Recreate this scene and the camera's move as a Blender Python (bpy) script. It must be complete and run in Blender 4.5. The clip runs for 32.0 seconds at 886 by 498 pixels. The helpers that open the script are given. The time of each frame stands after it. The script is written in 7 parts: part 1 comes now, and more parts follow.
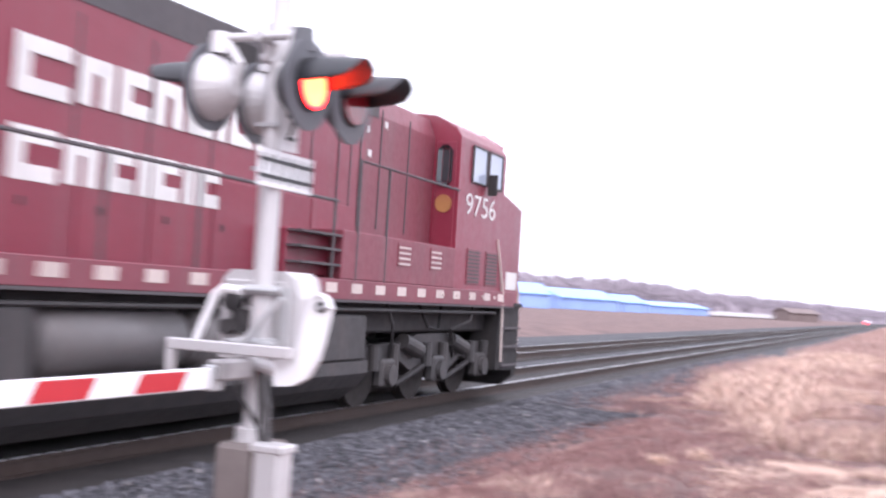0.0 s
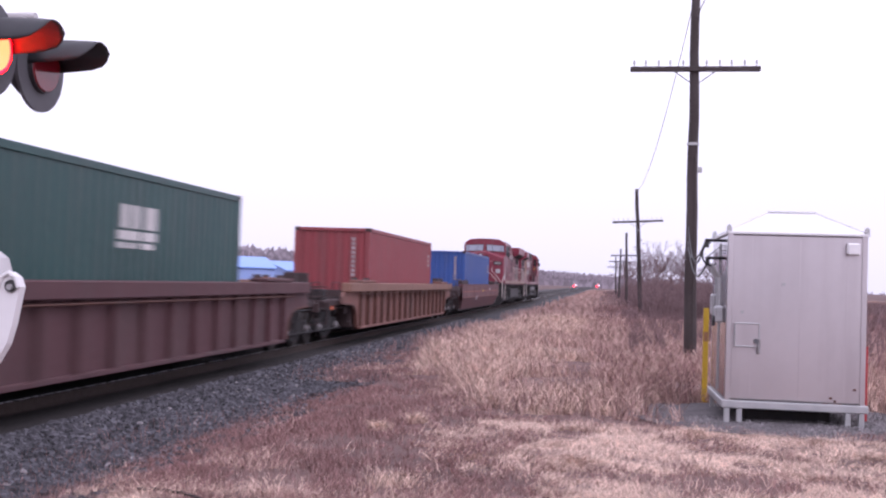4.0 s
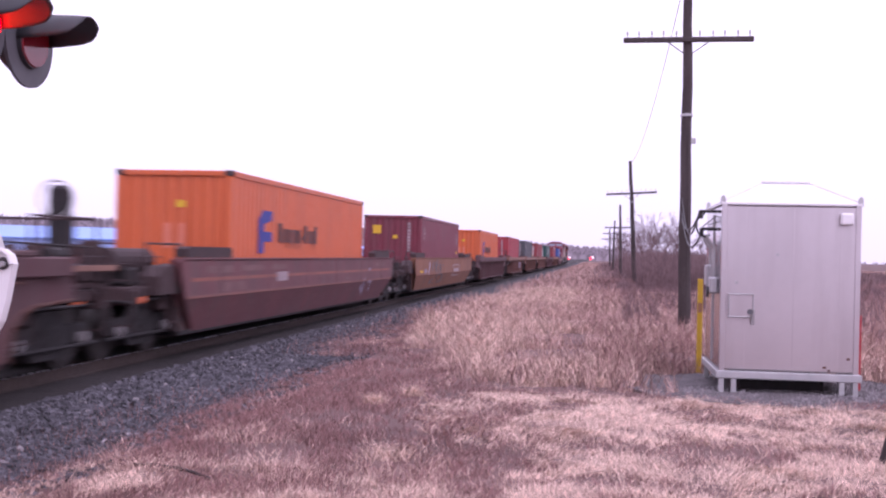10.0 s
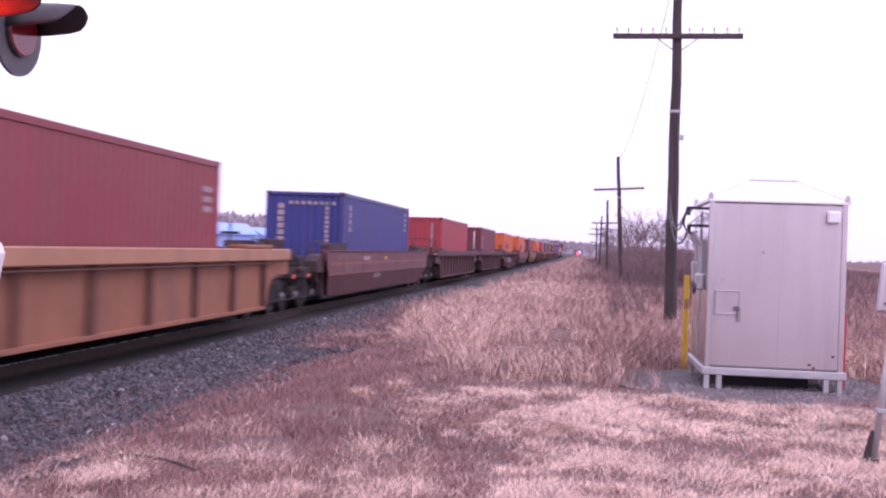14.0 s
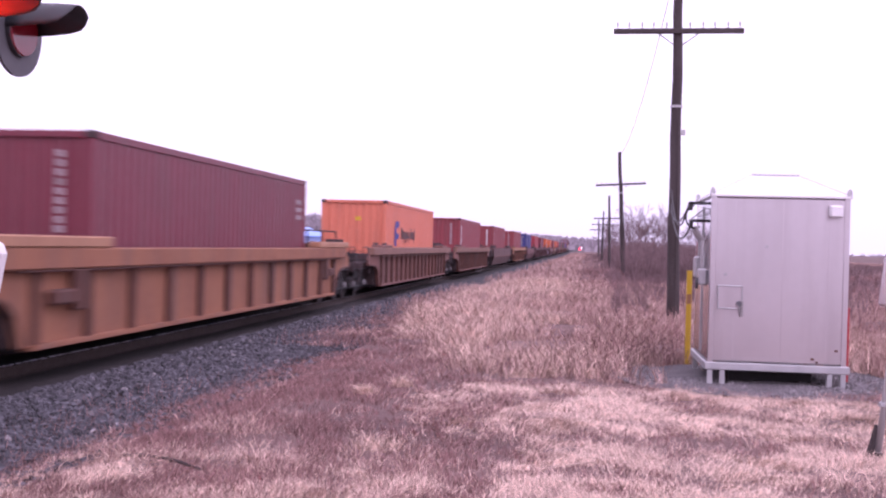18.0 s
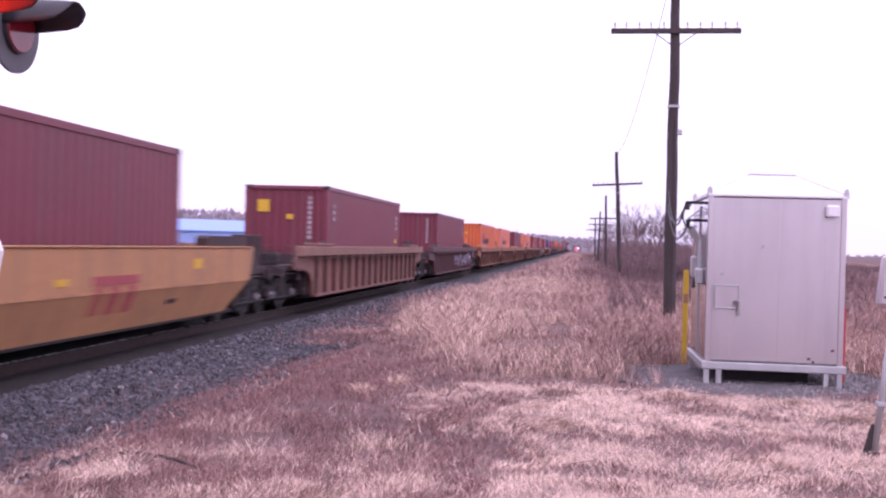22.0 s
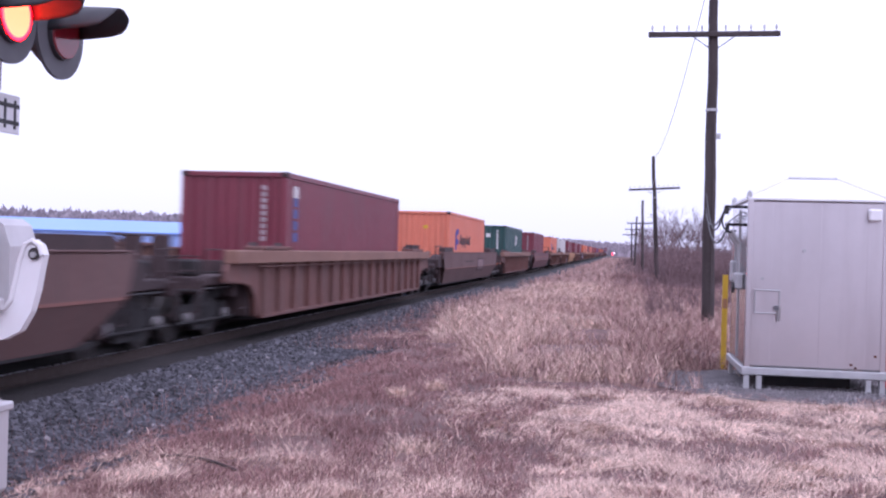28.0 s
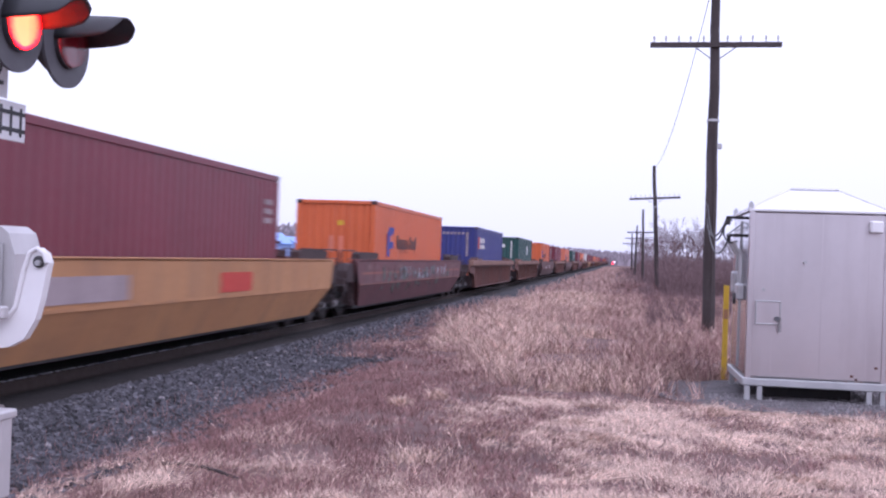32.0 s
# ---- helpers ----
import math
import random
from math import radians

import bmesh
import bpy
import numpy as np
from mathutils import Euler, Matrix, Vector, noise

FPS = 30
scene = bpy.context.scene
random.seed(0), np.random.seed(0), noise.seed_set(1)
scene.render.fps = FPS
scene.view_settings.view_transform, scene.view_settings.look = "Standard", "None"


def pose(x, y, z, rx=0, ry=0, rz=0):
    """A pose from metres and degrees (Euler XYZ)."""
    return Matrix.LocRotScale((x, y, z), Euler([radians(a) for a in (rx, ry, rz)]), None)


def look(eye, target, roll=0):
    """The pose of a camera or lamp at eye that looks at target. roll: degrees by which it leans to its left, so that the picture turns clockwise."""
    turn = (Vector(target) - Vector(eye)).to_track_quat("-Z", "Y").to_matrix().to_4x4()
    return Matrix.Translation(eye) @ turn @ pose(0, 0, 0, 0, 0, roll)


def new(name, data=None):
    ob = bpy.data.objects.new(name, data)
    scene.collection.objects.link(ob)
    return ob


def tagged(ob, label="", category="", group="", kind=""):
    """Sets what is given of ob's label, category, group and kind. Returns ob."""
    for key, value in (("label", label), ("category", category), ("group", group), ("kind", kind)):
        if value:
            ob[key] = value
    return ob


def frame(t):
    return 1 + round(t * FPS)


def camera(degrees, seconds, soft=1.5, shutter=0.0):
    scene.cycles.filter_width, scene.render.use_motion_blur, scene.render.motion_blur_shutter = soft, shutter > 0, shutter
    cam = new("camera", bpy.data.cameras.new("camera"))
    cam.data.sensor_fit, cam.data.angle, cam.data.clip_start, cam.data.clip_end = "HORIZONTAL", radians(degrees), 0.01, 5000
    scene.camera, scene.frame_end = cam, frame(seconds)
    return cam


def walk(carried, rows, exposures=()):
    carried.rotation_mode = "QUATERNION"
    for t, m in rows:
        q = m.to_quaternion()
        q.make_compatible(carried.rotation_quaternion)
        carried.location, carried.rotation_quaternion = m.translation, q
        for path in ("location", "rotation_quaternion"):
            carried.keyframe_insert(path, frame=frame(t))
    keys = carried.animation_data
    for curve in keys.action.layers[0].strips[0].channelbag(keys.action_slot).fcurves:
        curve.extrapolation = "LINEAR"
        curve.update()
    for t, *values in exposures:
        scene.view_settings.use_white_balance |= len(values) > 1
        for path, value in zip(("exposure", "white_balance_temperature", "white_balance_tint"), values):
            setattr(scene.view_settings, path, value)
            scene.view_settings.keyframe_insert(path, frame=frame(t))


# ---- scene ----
import functools

# The rail top is z = 0, the track runs along y, and the camera stands beside the crossing.
cam = camera(44.53, 32.0, soft=2.2, shutter=0.45)
EYE = [  # t, x, y, z, pitch, roll, yaw
    (0, -0.072, -0.075, 1.784, 2.400, -3.620, 22.775), (0.3, -0.008, -0.028, 1.802, 2.299, -2.977, 16.330), (0.6, -0.010, -0.027, 1.796, 2.635, -2.525, 14.097),
    (1, 0.018, -0.039, 1.787, 1.770, -2.185, 10.978), (1.4, 0.015, -0.035, 1.791, 2.043, -2.906, 9.041), (2, 0.014, -0.022, 1.791, 2.095, -2.472, 9.122),
    (3, 0.015, -0.015, 1.786, 1.174, -1.850, 8.651), (3.5, 0.019, -0.021, 1.776, 1.663, -1.919, 8.432), (5.5, 0.019, 0.001, 1.768, 0.424, -1.287, 8.406),
    (6, 0.019, 0.011, 1.765, -0.468, -1.197, 9.233), (6.5, 0.008, 0.001, 1.769, 0.579, -1.725, 8.699), (7, 0.013, -0.008, 1.765, 1.020, -1.649, 8.534),
    (7.5, 0.009, -0.004, 1.769, 0.711, -1.599, 8.087), (8, 0.014, 0.004, 1.772, 0.537, -1.596, 8.070), (8.5, 0.008, 0.000, 1.772, 0.494, -1.670, 8.012),
    (9, 0.013, -0.006, 1.770, 0.573, -1.438, 7.939), (9.5, 0.015, -0.003, 1.772, 0.511, -1.418, 8.019), (10, 0.016, -0.005, 1.770, 0.261, -1.311, 8.052),
    (10.5, 0.011, -0.001, 1.769, -0.051, -1.245, 8.102), (11, -0.004, 0.003, 1.768, -0.181, -1.197, 8.094), (11.5, 0.005, -0.002, 1.770, 0.060, -1.586, 7.808),
    (12, 0.003, -0.001, 1.770, -0.023, -1.843, 7.676), (12.5, 0.004, -0.006, 1.770, 0.119, -1.767, 7.789), (13, 0.003, 0.001, 1.763, 0.095, -1.828, 7.590),
    (13.5, 0.003, 0.001, 1.771, -0.036, -1.874, 7.462), (14, 0.004, -0.003, 1.773, -0.065, -1.944, 7.359), (14.5, 0.004, 0.000, 1.770, -0.124, -1.769, 7.364),
    (16.5, 0.005, 0.007, 1.766, -0.303, -1.774, 7.384), (17, 0.003, 0.005, 1.768, -0.142, -1.804, 7.382), (17.5, -0.001, 0.003, 1.773, -0.213, -1.621, 7.415),
    (18, 0.002, 0.003, 1.778, -0.247, -1.525, 7.465), (18.5, 0.002, -0.004, 1.770, -0.151, -1.484, 7.517), (19, 0.002, -0.002, 1.771, -0.058, -1.662, 7.442),
    (19.5, 0.003, -0.002, 1.771, -0.014, -1.674, 7.410), (20, 0.003, -0.005, 1.774, -0.058, -1.638, 7.324), (20.5, 0.002, -0.002, 1.775, -0.134, -1.661, 7.327),
    (21, -0.004, 0.000, 1.771, -0.188, -1.759, 7.389), (21.5, -0.002, 0.006, 1.770, -0.132, -1.616, 7.342), (22, -0.004, 0.007, 1.767, -0.258, -1.655, 7.284),
    (22.5, -0.007, 0.017, 1.770, -0.345, -1.811, 7.270), (23, -0.004, 0.006, 1.767, -0.423, -2.035, 7.251), (23.5, -0.011, 0.011, 1.770, -0.427, -1.986, 6.859),
    (24, -0.010, 0.015, 1.773, -0.306, -2.000, 6.782), (24.5, -0.010, 0.012, 1.767, -0.245, -2.012, 6.770), (26.5, -0.020, 0.020, 1.772, -0.195, -2.432, 6.554),
    (27, -0.017, 0.034, 1.769, -0.202, -2.069, 6.423), (27.5, -0.026, 0.034, 1.762, -0.118, -1.489, 7.441), (28, -0.029, 0.004, 1.760, -0.047, -1.647, 9.160),
    (28.5, -0.044, -0.007, 1.761, -0.067, -1.721, 9.127), (29, -0.040, -0.011, 1.763, 0.365, -1.882, 9.095), (29.5, -0.040, -0.001, 1.765, 0.414, -1.872, 8.908),
    (30, -0.039, -0.008, 1.762, 0.483, -1.986, 8.846), (30.5, -0.044, -0.002, 1.765, 0.275, -1.891, 8.953), (31, -0.039, -0.008, 1.762, 0.508, -1.872, 9.057),
    (31.5, -0.043, -0.005, 1.763, 0.551, -2.081, 9.069), (32, -0.046, -0.015, 1.775, 0.365, -2.009, 9.168)]
walk(cam, [(t, pose(x, y, z, 90 + p, r, w)) for t, x, y, z, p, r, w in EYE],
     exposures=[(0, 1.0, 5950, 20), (1, 0.62, 5950, 24), (2, 0.22, 5900, 24), (3, 0.06, 5900, 27), (6, 0.03, 5880, 38), (10, 0.12, 5900, 46), (13, 0.18, 5920, 50), (17, 0.20, 5950, 53), (24, 0.18, 5780, 47), (27, 0.17, 5450, 39), (28, 0.10, 5430, 33), (29, 0.08, 5450, 33), (32, 0.03, 5470, 30)])

# ---- sky and sun: a bright overcast ----
world = bpy.data.worlds.new("overcast_sky")
scene.world = world
world.use_nodes = True
wn, wl = world.node_tree.nodes, world.node_tree.links
wn.clear()
w_out = wn.new("ShaderNodeOutputWorld")
w_bg = wn.new("ShaderNodeBackground")
w_sky = wn.new("ShaderNodeTexSky")
w_sky.sky_type = 'NISHITA'
w_sky.sun_disc = False
w_sky.sun_elevation, w_sky.sun_rotation = radians(35), radians(150)
w_sky.air_density, w_sky.dust_density = 1.0, 3.0
w_dim = wn.new("ShaderNodeVectorMath")
w_dim.operation = 'SCALE'
w_dim.inputs[3].default_value = 0.05
w_geo = wn.new("ShaderNodeTexCoord")
w_sep = wn.new("ShaderNodeSeparateXYZ")
w_ramp = wn.new("ShaderNodeValToRGB")
w_ramp.color_ramp.elements[0].position, w_ramp.color_ramp.elements[0].color = 0.0, (0.80, 0.80, 0.86, 1)
w_ramp.color_ramp.elements[1].position, w_ramp.color_ramp.elements[1].color = 0.22, (1.0, 1.0, 1.0, 1)
w_ramp.color_ramp.elements.new(1.0).color = (1.25, 1.25, 1.28, 1)
w_mix = wn.new("ShaderNodeMix")
w_mix.data_type = 'RGBA'
w_mix.inputs[0].default_value = 0.85
wl.new(w_geo.outputs["Generated"], w_sep.inputs[0])
wl.new(w_sep.outputs[2], w_ramp.inputs[0])
wl.new(w_sky.outputs[0], w_dim.inputs[0])
wl.new(w_dim.outputs[0], w_mix.inputs[6])
wl.new(w_ramp.outputs[0], w_mix.inputs[7])
wl.new(w_mix.outputs[2], w_bg.inputs[0])
w_bg.inputs[1].default_value = 1.3
wl.new(w_bg.outputs[0], w_out.inputs[0])
sun_data = bpy.data.lights.new("sun", 'SUN')
sun_data.energy, sun_data.angle, sun_data.color = 0.7, radians(30), (1.0, 0.97, 0.93)
sun = new("sun", sun_data)
sun.matrix_world = look((30, -40, 50), (0, 10, 0))

# ---- materials ----
def surf(name, col, col2=None, rough=0.6, metal=0.0, s1=0.6, s2=9.0, mix=0.5, streak=0.0, dirt=(0.10, 0.08, 0.075), bump=0.15, grain=0.25, island=None, spread=0.12):
    """Two colours mixed by broad noise, a fine grain, and dirt running down in streaks."""
    m = bpy.data.materials.new(name)
    m.use_nodes = True
    n, l = m.node_tree.nodes, m.node_tree.links
    b = n["Principled BSDF"]
    b.inputs["Metallic"].default_value = metal
    co, info = n.new("ShaderNodeTexCoord"), n.new("ShaderNodeObjectInfo")
    off = n.new("ShaderNodeVectorMath")
    off.operation = 'MULTIPLY_ADD'
    off.inputs[1].default_value = (37.0, 53.0, 11.0)
    l.new(info.outputs["Random"], off.inputs[0])
    l.new(co.outputs["Object"], off.inputs[2])
    def noise_at(scale, detail, stretch=None):
        t = n.new("ShaderNodeTexNoise")
        t.inputs["Scale"].default_value, t.inputs["Detail"].default_value = scale, detail
        if stretch:
            mp = n.new("ShaderNodeMapping")
            mp.inputs["Scale"].default_value = stretch
            l.new(off.outputs[0], mp.inputs[0])
            l.new(mp.outputs[0], t.inputs["Vector"])
        else:
            l.new(off.outputs[0], t.inputs["Vector"])
        return t
    def ramp_of(src, lo, hi):
        r = n.new("ShaderNodeMapRange")
        r.inputs[1].default_value, r.inputs[2].default_value = lo, hi
        l.new(src, r.inputs[0])
        return r.outputs[0]
    def blend(fac, a, bcol, k=1.0):
        x = n.new("ShaderNodeMix")
        x.data_type = 'RGBA'
        if k != 1.0:
            q = n.new("ShaderNodeMath")
            q.operation = 'MULTIPLY'
            q.inputs[1].default_value = k
            l.new(fac, q.inputs[0])
            fac = q.outputs[0]
        l.new(fac, x.inputs[0])
        for sock, v in ((x.inputs[6], a), (x.inputs[7], bcol)):
            if isinstance(v, tuple):
                sock.default_value = (*v, 1)
            else:
                l.new(v, sock)
        return x.outputs[2]
    col2 = col2 or tuple(c * 0.72 for c in col)
    broad, fine = noise_at(s1, 5), noise_at(s2, 4)
    out = blend(ramp_of(broad.outputs[0], 0.35, 0.65), col, col2, mix)
    out = blend(ramp_of(fine.outputs[0], 0.4, 0.75), out, tuple(c * 0.55 for c in col), grain)
    if streak:
        st = noise_at(1.0, 4, (3.2, 3.2, 0.35))
        out = blend(ramp_of(st.outputs[0], 0.48, 0.72), out, dirt, streak)
    if island:
        geo = n.new("ShaderNodeNewGeometry")
        hsv = n.new("ShaderNodeHueSaturation")
        l.new(ramp_out(n, l, geo.outputs["Random Per Island"], *island), hsv.inputs["Value"])
        l.new(out, hsv.inputs["Color"])
        out = hsv.outputs[0]
    l.new(out, b.inputs["Base Color"])
    rr = n.new("ShaderNodeMapRange")
    rr.inputs[3].default_value, rr.inputs[4].default_value = max(0.05, rough - spread), min(1, rough + spread)
    l.new(fine.outputs[0], rr.inputs[0])
    l.new(rr.outputs[0], b.inputs["Roughness"])
    if bump:
        bp = n.new("ShaderNodeBump")
        bp.inputs["Strength"].default_value, bp.inputs["Distance"].default_value = bump, 0.02
        l.new(fine.outputs[0], bp.inputs["Height"])
        l.new(bp.outputs[0], b.inputs["Normal"])
    return m


def ramp_out(n, l, src, lo, hi):
    r = n.new("ShaderNodeMapRange")
    r.inputs[3].default_value, r.inputs[4].default_value = lo, hi
    l.new(src, r.inputs[0])
    return r.outputs[0]


def glow(name, col, strength):
    m = bpy.data.materials.new(name)
    m.use_nodes = True
    b = m.node_tree.nodes["Principled BSDF"]
    b.inputs["Base Color"].default_value = (*[min(1, c) for c in col], 1)
    b.inputs["Emission Color"].default_value = (*col, 1)
    b.inputs["Emission Strength"].default_value = strength
    return m


def glass(name, col=(0.03, 0.035, 0.04), rough=0.08):
    m = bpy.data.materials.new(name)
    m.use_nodes = True
    b = m.node_tree.nodes["Principled BSDF"]
    b.inputs["Base Color"].default_value = (*col, 1)
    b.inputs["Roughness"].default_value = rough
    b.inputs["Specular IOR Level"].default_value = 0.8
    return m


M = {
    "maroon": surf("maroon_paint", (0.185, 0.030, 0.047), rough=0.45, streak=0.25, mix=0.4, grain=0.15),
    "red": surf("red_paint", (0.37, 0.042, 0.054), rough=0.45, streak=0.25, mix=0.35, grain=0.15),
    "brick": surf("brick_red_paint", (0.27, 0.046, 0.054), rough=0.5, streak=0.3, mix=0.4, grain=0.15),
    "orange": surf("orange_paint", (0.62, 0.128, 0.034), rough=0.45, streak=0.18, mix=0.3, grain=0.12),
    "salmon": surf("faded_orange_paint", (0.68, 0.20, 0.115), rough=0.5, streak=0.18, mix=0.3, grain=0.12),
    "green": surf("green_paint", (0.018, 0.075, 0.068), rough=0.45, streak=0.2, grain=0.15),
    "blue": surf("blue_paint", (0.030, 0.085, 0.30), rough=0.45, streak=0.25, grain=0.15),
    "navy": surf("navy_paint", (0.035, 0.042, 0.20), rough=0.45, streak=0.2, grain=0.15),
    "grey": surf("grey_paint", (0.085, 0.088, 0.10), rough=0.5, streak=0.2, grain=0.15),
    "white": surf("off_white_paint", (0.63, 0.605, 0.585), rough=0.5, streak=0.2, grain=0.12),
    "lettering": surf("white_lettering", (0.72, 0.70, 0.68), rough=0.6, streak=0.2, grain=0.2, bump=0),
    "lettering_worn": surf("worn_white_lettering", (0.40, 0.32, 0.33), rough=0.7, streak=0.5, grain=0.35, bump=0),
    "logo_blue": surf("blue_lettering", (0.03, 0.045, 0.28), rough=0.6, grain=0.2, bump=0),
    "logo_dark": surf("dark_lettering", (0.05, 0.025, 0.03), rough=0.6, grain=0.2, bump=0),
    "logo_yellow": surf("yellow_lettering", (0.70, 0.42, 0.02), rough=0.6, grain=0.2, bump=0),
    "logo_red": surf("red_lettering", (0.55, 0.05, 0.03), rough=0.6, grain=0.2, bump=0),
    "car_rust": surf("rust_brown_steel", (0.235, 0.103, 0.082), (0.15, 0.064, 0.053), rough=0.8, streak=0.5, s1=0.9),
    "car_brown": surf("brown_steel", (0.175, 0.079, 0.066), (0.11, 0.05, 0.044), rough=0.8, streak=0.5, s1=0.9),
    "car_purple": surf("purple_brown_steel", (0.112, 0.048, 0.053), (0.070, 0.032, 0.036), rough=0.75, streak=0.45, s1=0.9),
    "car_plum": surf("plum_brown_steel", (0.165, 0.062, 0.066), (0.105, 0.044, 0.049), rough=0.7, streak=0.45, s1=0.9),
    "plum_stripe": surf("worn_orange_stripe", (0.30, 0.105, 0.075), (0.20, 0.075, 0.062), rough=0.7, streak=0.5, s1=1.2, bump=0),
    "plum_worn": surf("rubbed_pale_lettering", (0.22, 0.125, 0.12), (0.15, 0.07, 0.072), rough=0.8, streak=0.4, s1=2.4, mix=0.9, bump=0),
    "car_tan": surf("tan_rust_steel", (0.34, 0.145, 0.078), (0.22, 0.085, 0.052), rough=0.8, streak=0.5, s1=0.9),
    "car_yellow": surf("weathered_yellow_steel", (0.47, 0.235, 0.10), (0.35, 0.165, 0.078), rough=0.7, streak=0.35, s1=0.7),
    "car_orange": surf("orange_brown_steel", (0.27, 0.118, 0.068), (0.18, 0.076, 0.05), rough=0.75, streak=0.4, s1=0.7),
    "car_two": surf("faded_mauve_steel", (0.15, 0.082, 0.075), (0.11, 0.055, 0.05), rough=0.75, streak=0.35, s1=0.7),
    "mauve_patch": surf("worn_mauve_paint", (0.26, 0.17, 0.17), (0.16, 0.10, 0.10), rough=0.7, s1=2.2, mix=0.9, streak=0.3, bump=0),
    "graffiti_grey": surf("grey_spray_paint", (0.30, 0.29, 0.32), (0.05, 0.05, 0.06), rough=0.6, s1=1.6, mix=0.9, bump=0),
    "graffiti_pale": surf("pale_spray_paint", (0.42, 0.38, 0.48), (0.2, 0.17, 0.24), rough=0.6, s1=1.6, mix=0.9, bump=0),
    "graffiti_dark": surf("dark_spray_paint", (0.085, 0.085, 0.10), (0.13, 0.12, 0.13), rough=0.6, s1=1.6, mix=0.9, bump=0),
    "graffiti_green": surf("green_spray_paint", (0.10, 0.15, 0.12), (0.05, 0.06, 0.06), rough=0.6, s1=1.6, mix=0.9, bump=0),
    "end_grime": surf("grimy_brown_steel", (0.062, 0.036, 0.036), (0.03, 0.021, 0.023), rough=0.8, streak=0.4, s1=1.4, dirt=(0.025, 0.02, 0.02)),
    "rail_rust": surf("worn_rust_top_rail", (0.27, 0.145, 0.105), (0.16, 0.08, 0.06), rough=0.75, streak=0.25, s1=1.1),
    "rail_tan": surf("worn_tan_top_rail", (0.46, 0.24, 0.14), (0.30, 0.15, 0.09), rough=0.75, streak=0.2, s1=1.1),
    "logo_maroon": surf("faded_maroon_lettering", (0.36, 0.06, 0.07), (0.30, 0.08, 0.07), rough=0.7, grain=0.3, bump=0, streak=0.3, dirt=(0.35, 0.16, 0.06)),
    "rib_rust_shade": surf("rusty_shaded_rib_steel", (0.13, 0.056, 0.042), (0.07, 0.032, 0.028), rough=0.85, streak=0.4, s1=1.5),
    "bearing": surf("pale_bearing_cap", (0.34, 0.32, 0.32), (0.05, 0.045, 0.045), rough=0.5, s1=6),
    "signal_orange": surf("orange_tag_paint", (0.75, 0.16, 0.05), rough=0.5, grain=0.2),
    "black_steel": surf("grimy_black_steel", (0.015, 0.013, 0.014), (0.030, 0.024, 0.024), rough=0.75, streak=0.2, dirt=(0.06, 0.045, 0.04)),
    "wheel_steel": surf("wheel_steel", (0.035, 0.030, 0.028), (0.06, 0.05, 0.046), rough=0.55, metal=0.4),
    "reservoir": surf("dusty_grey_reservoir", (0.13, 0.12, 0.12), (0.075, 0.068, 0.068), rough=0.5, streak=0.3),
    "tank_grey": surf("sooty_grey_steel", (0.050, 0.046, 0.047), (0.027, 0.025, 0.026), rough=0.6, streak=0.3),
    "loco_red": surf("locomotive_red_paint", (0.205, 0.020, 0.040), (0.165, 0.022, 0.042), rough=0.38, streak=0.22, grain=0.1, dirt=(0.16, 0.10, 0.10)),
    "loco_red_worn": surf("faded_locomotive_red_paint", (0.195, 0.043, 0.060), (0.15, 0.040, 0.054), rough=0.5, streak=0.3, grain=0.15, dirt=(0.15, 0.09, 0.095)),
    "loco_gold": surf("gold_emblem_paint", (0.38, 0.18, 0.06), (0.22, 0.06, 0.045), rough=0.5, s1=1.8),
    "loco_roof": surf("dark_roof_steel", (0.085, 0.075, 0.08), rough=0.7, streak=0.3),
    "stripe": surf("reflective_stripe", (0.60, 0.50, 0.46), rough=0.5, streak=0.25, bump=0),
    "cream": surf("cream_sill_stripe", (0.42, 0.33, 0.24), rough=0.6, streak=0.4),
    "rail_top": surf("worn_rail_steel", (0.42, 0.41, 0.42), (0.30, 0.28, 0.27), rough=0.28, metal=0.9, s1=3),
    "rail_web": surf("rusty_rail_steel", (0.055, 0.037, 0.031), (0.035, 0.026, 0.024), rough=0.85),
    # blackened for the shade below the train as well as for oil
    "oily_shade": surf("oil_and_shade_ballast", (0.026, 0.020, 0.019), (0.013, 0.010, 0.010), rough=0.95, s1=2.2, s2=26, mix=0.8, grain=0.5, bump=1.0),
    "tie": surf("creosoted_timber", (0.040, 0.033, 0.031), (0.065, 0.055, 0.05), rough=0.9, s2=25),
    "ballast": surf("grey_ballast", (0.052, 0.050, 0.056), (0.028, 0.027, 0.031), rough=0.95, s1=2.2, s2=26, mix=0.8, grain=0.6, bump=1.0),
    "stone": surf("crushed_stone", (0.092, 0.089, 0.100), (0.040, 0.039, 0.045), rough=0.95, s1=5, island=(0.45, 1.7)),
    "pad_stone": surf("gravel_stones", (0.24, 0.22, 0.225), (0.13, 0.12, 0.12), rough=0.95, s1=5, island=(0.55, 1.45)),
    "gravel": surf("grey_gravel", (0.15, 0.135, 0.138), (0.075, 0.066, 0.068), rough=0.95, s1=3, s2=40, mix=0.8, grain=0.6, bump=1.0),
    "earth": surf("dead_grass_ground", (0.17, 0.100, 0.088), (0.085, 0.050, 0.046), rough=1.0, s1=0.5, s2=14, mix=0.9, grain=0.45, bump=1.0),
    "straw": surf("pale_straw", (0.71, 0.525, 0.42), (0.52, 0.36, 0.295), rough=0.9, s1=0.9, grain=0.1, bump=0, island=(0.35, 1.6)),
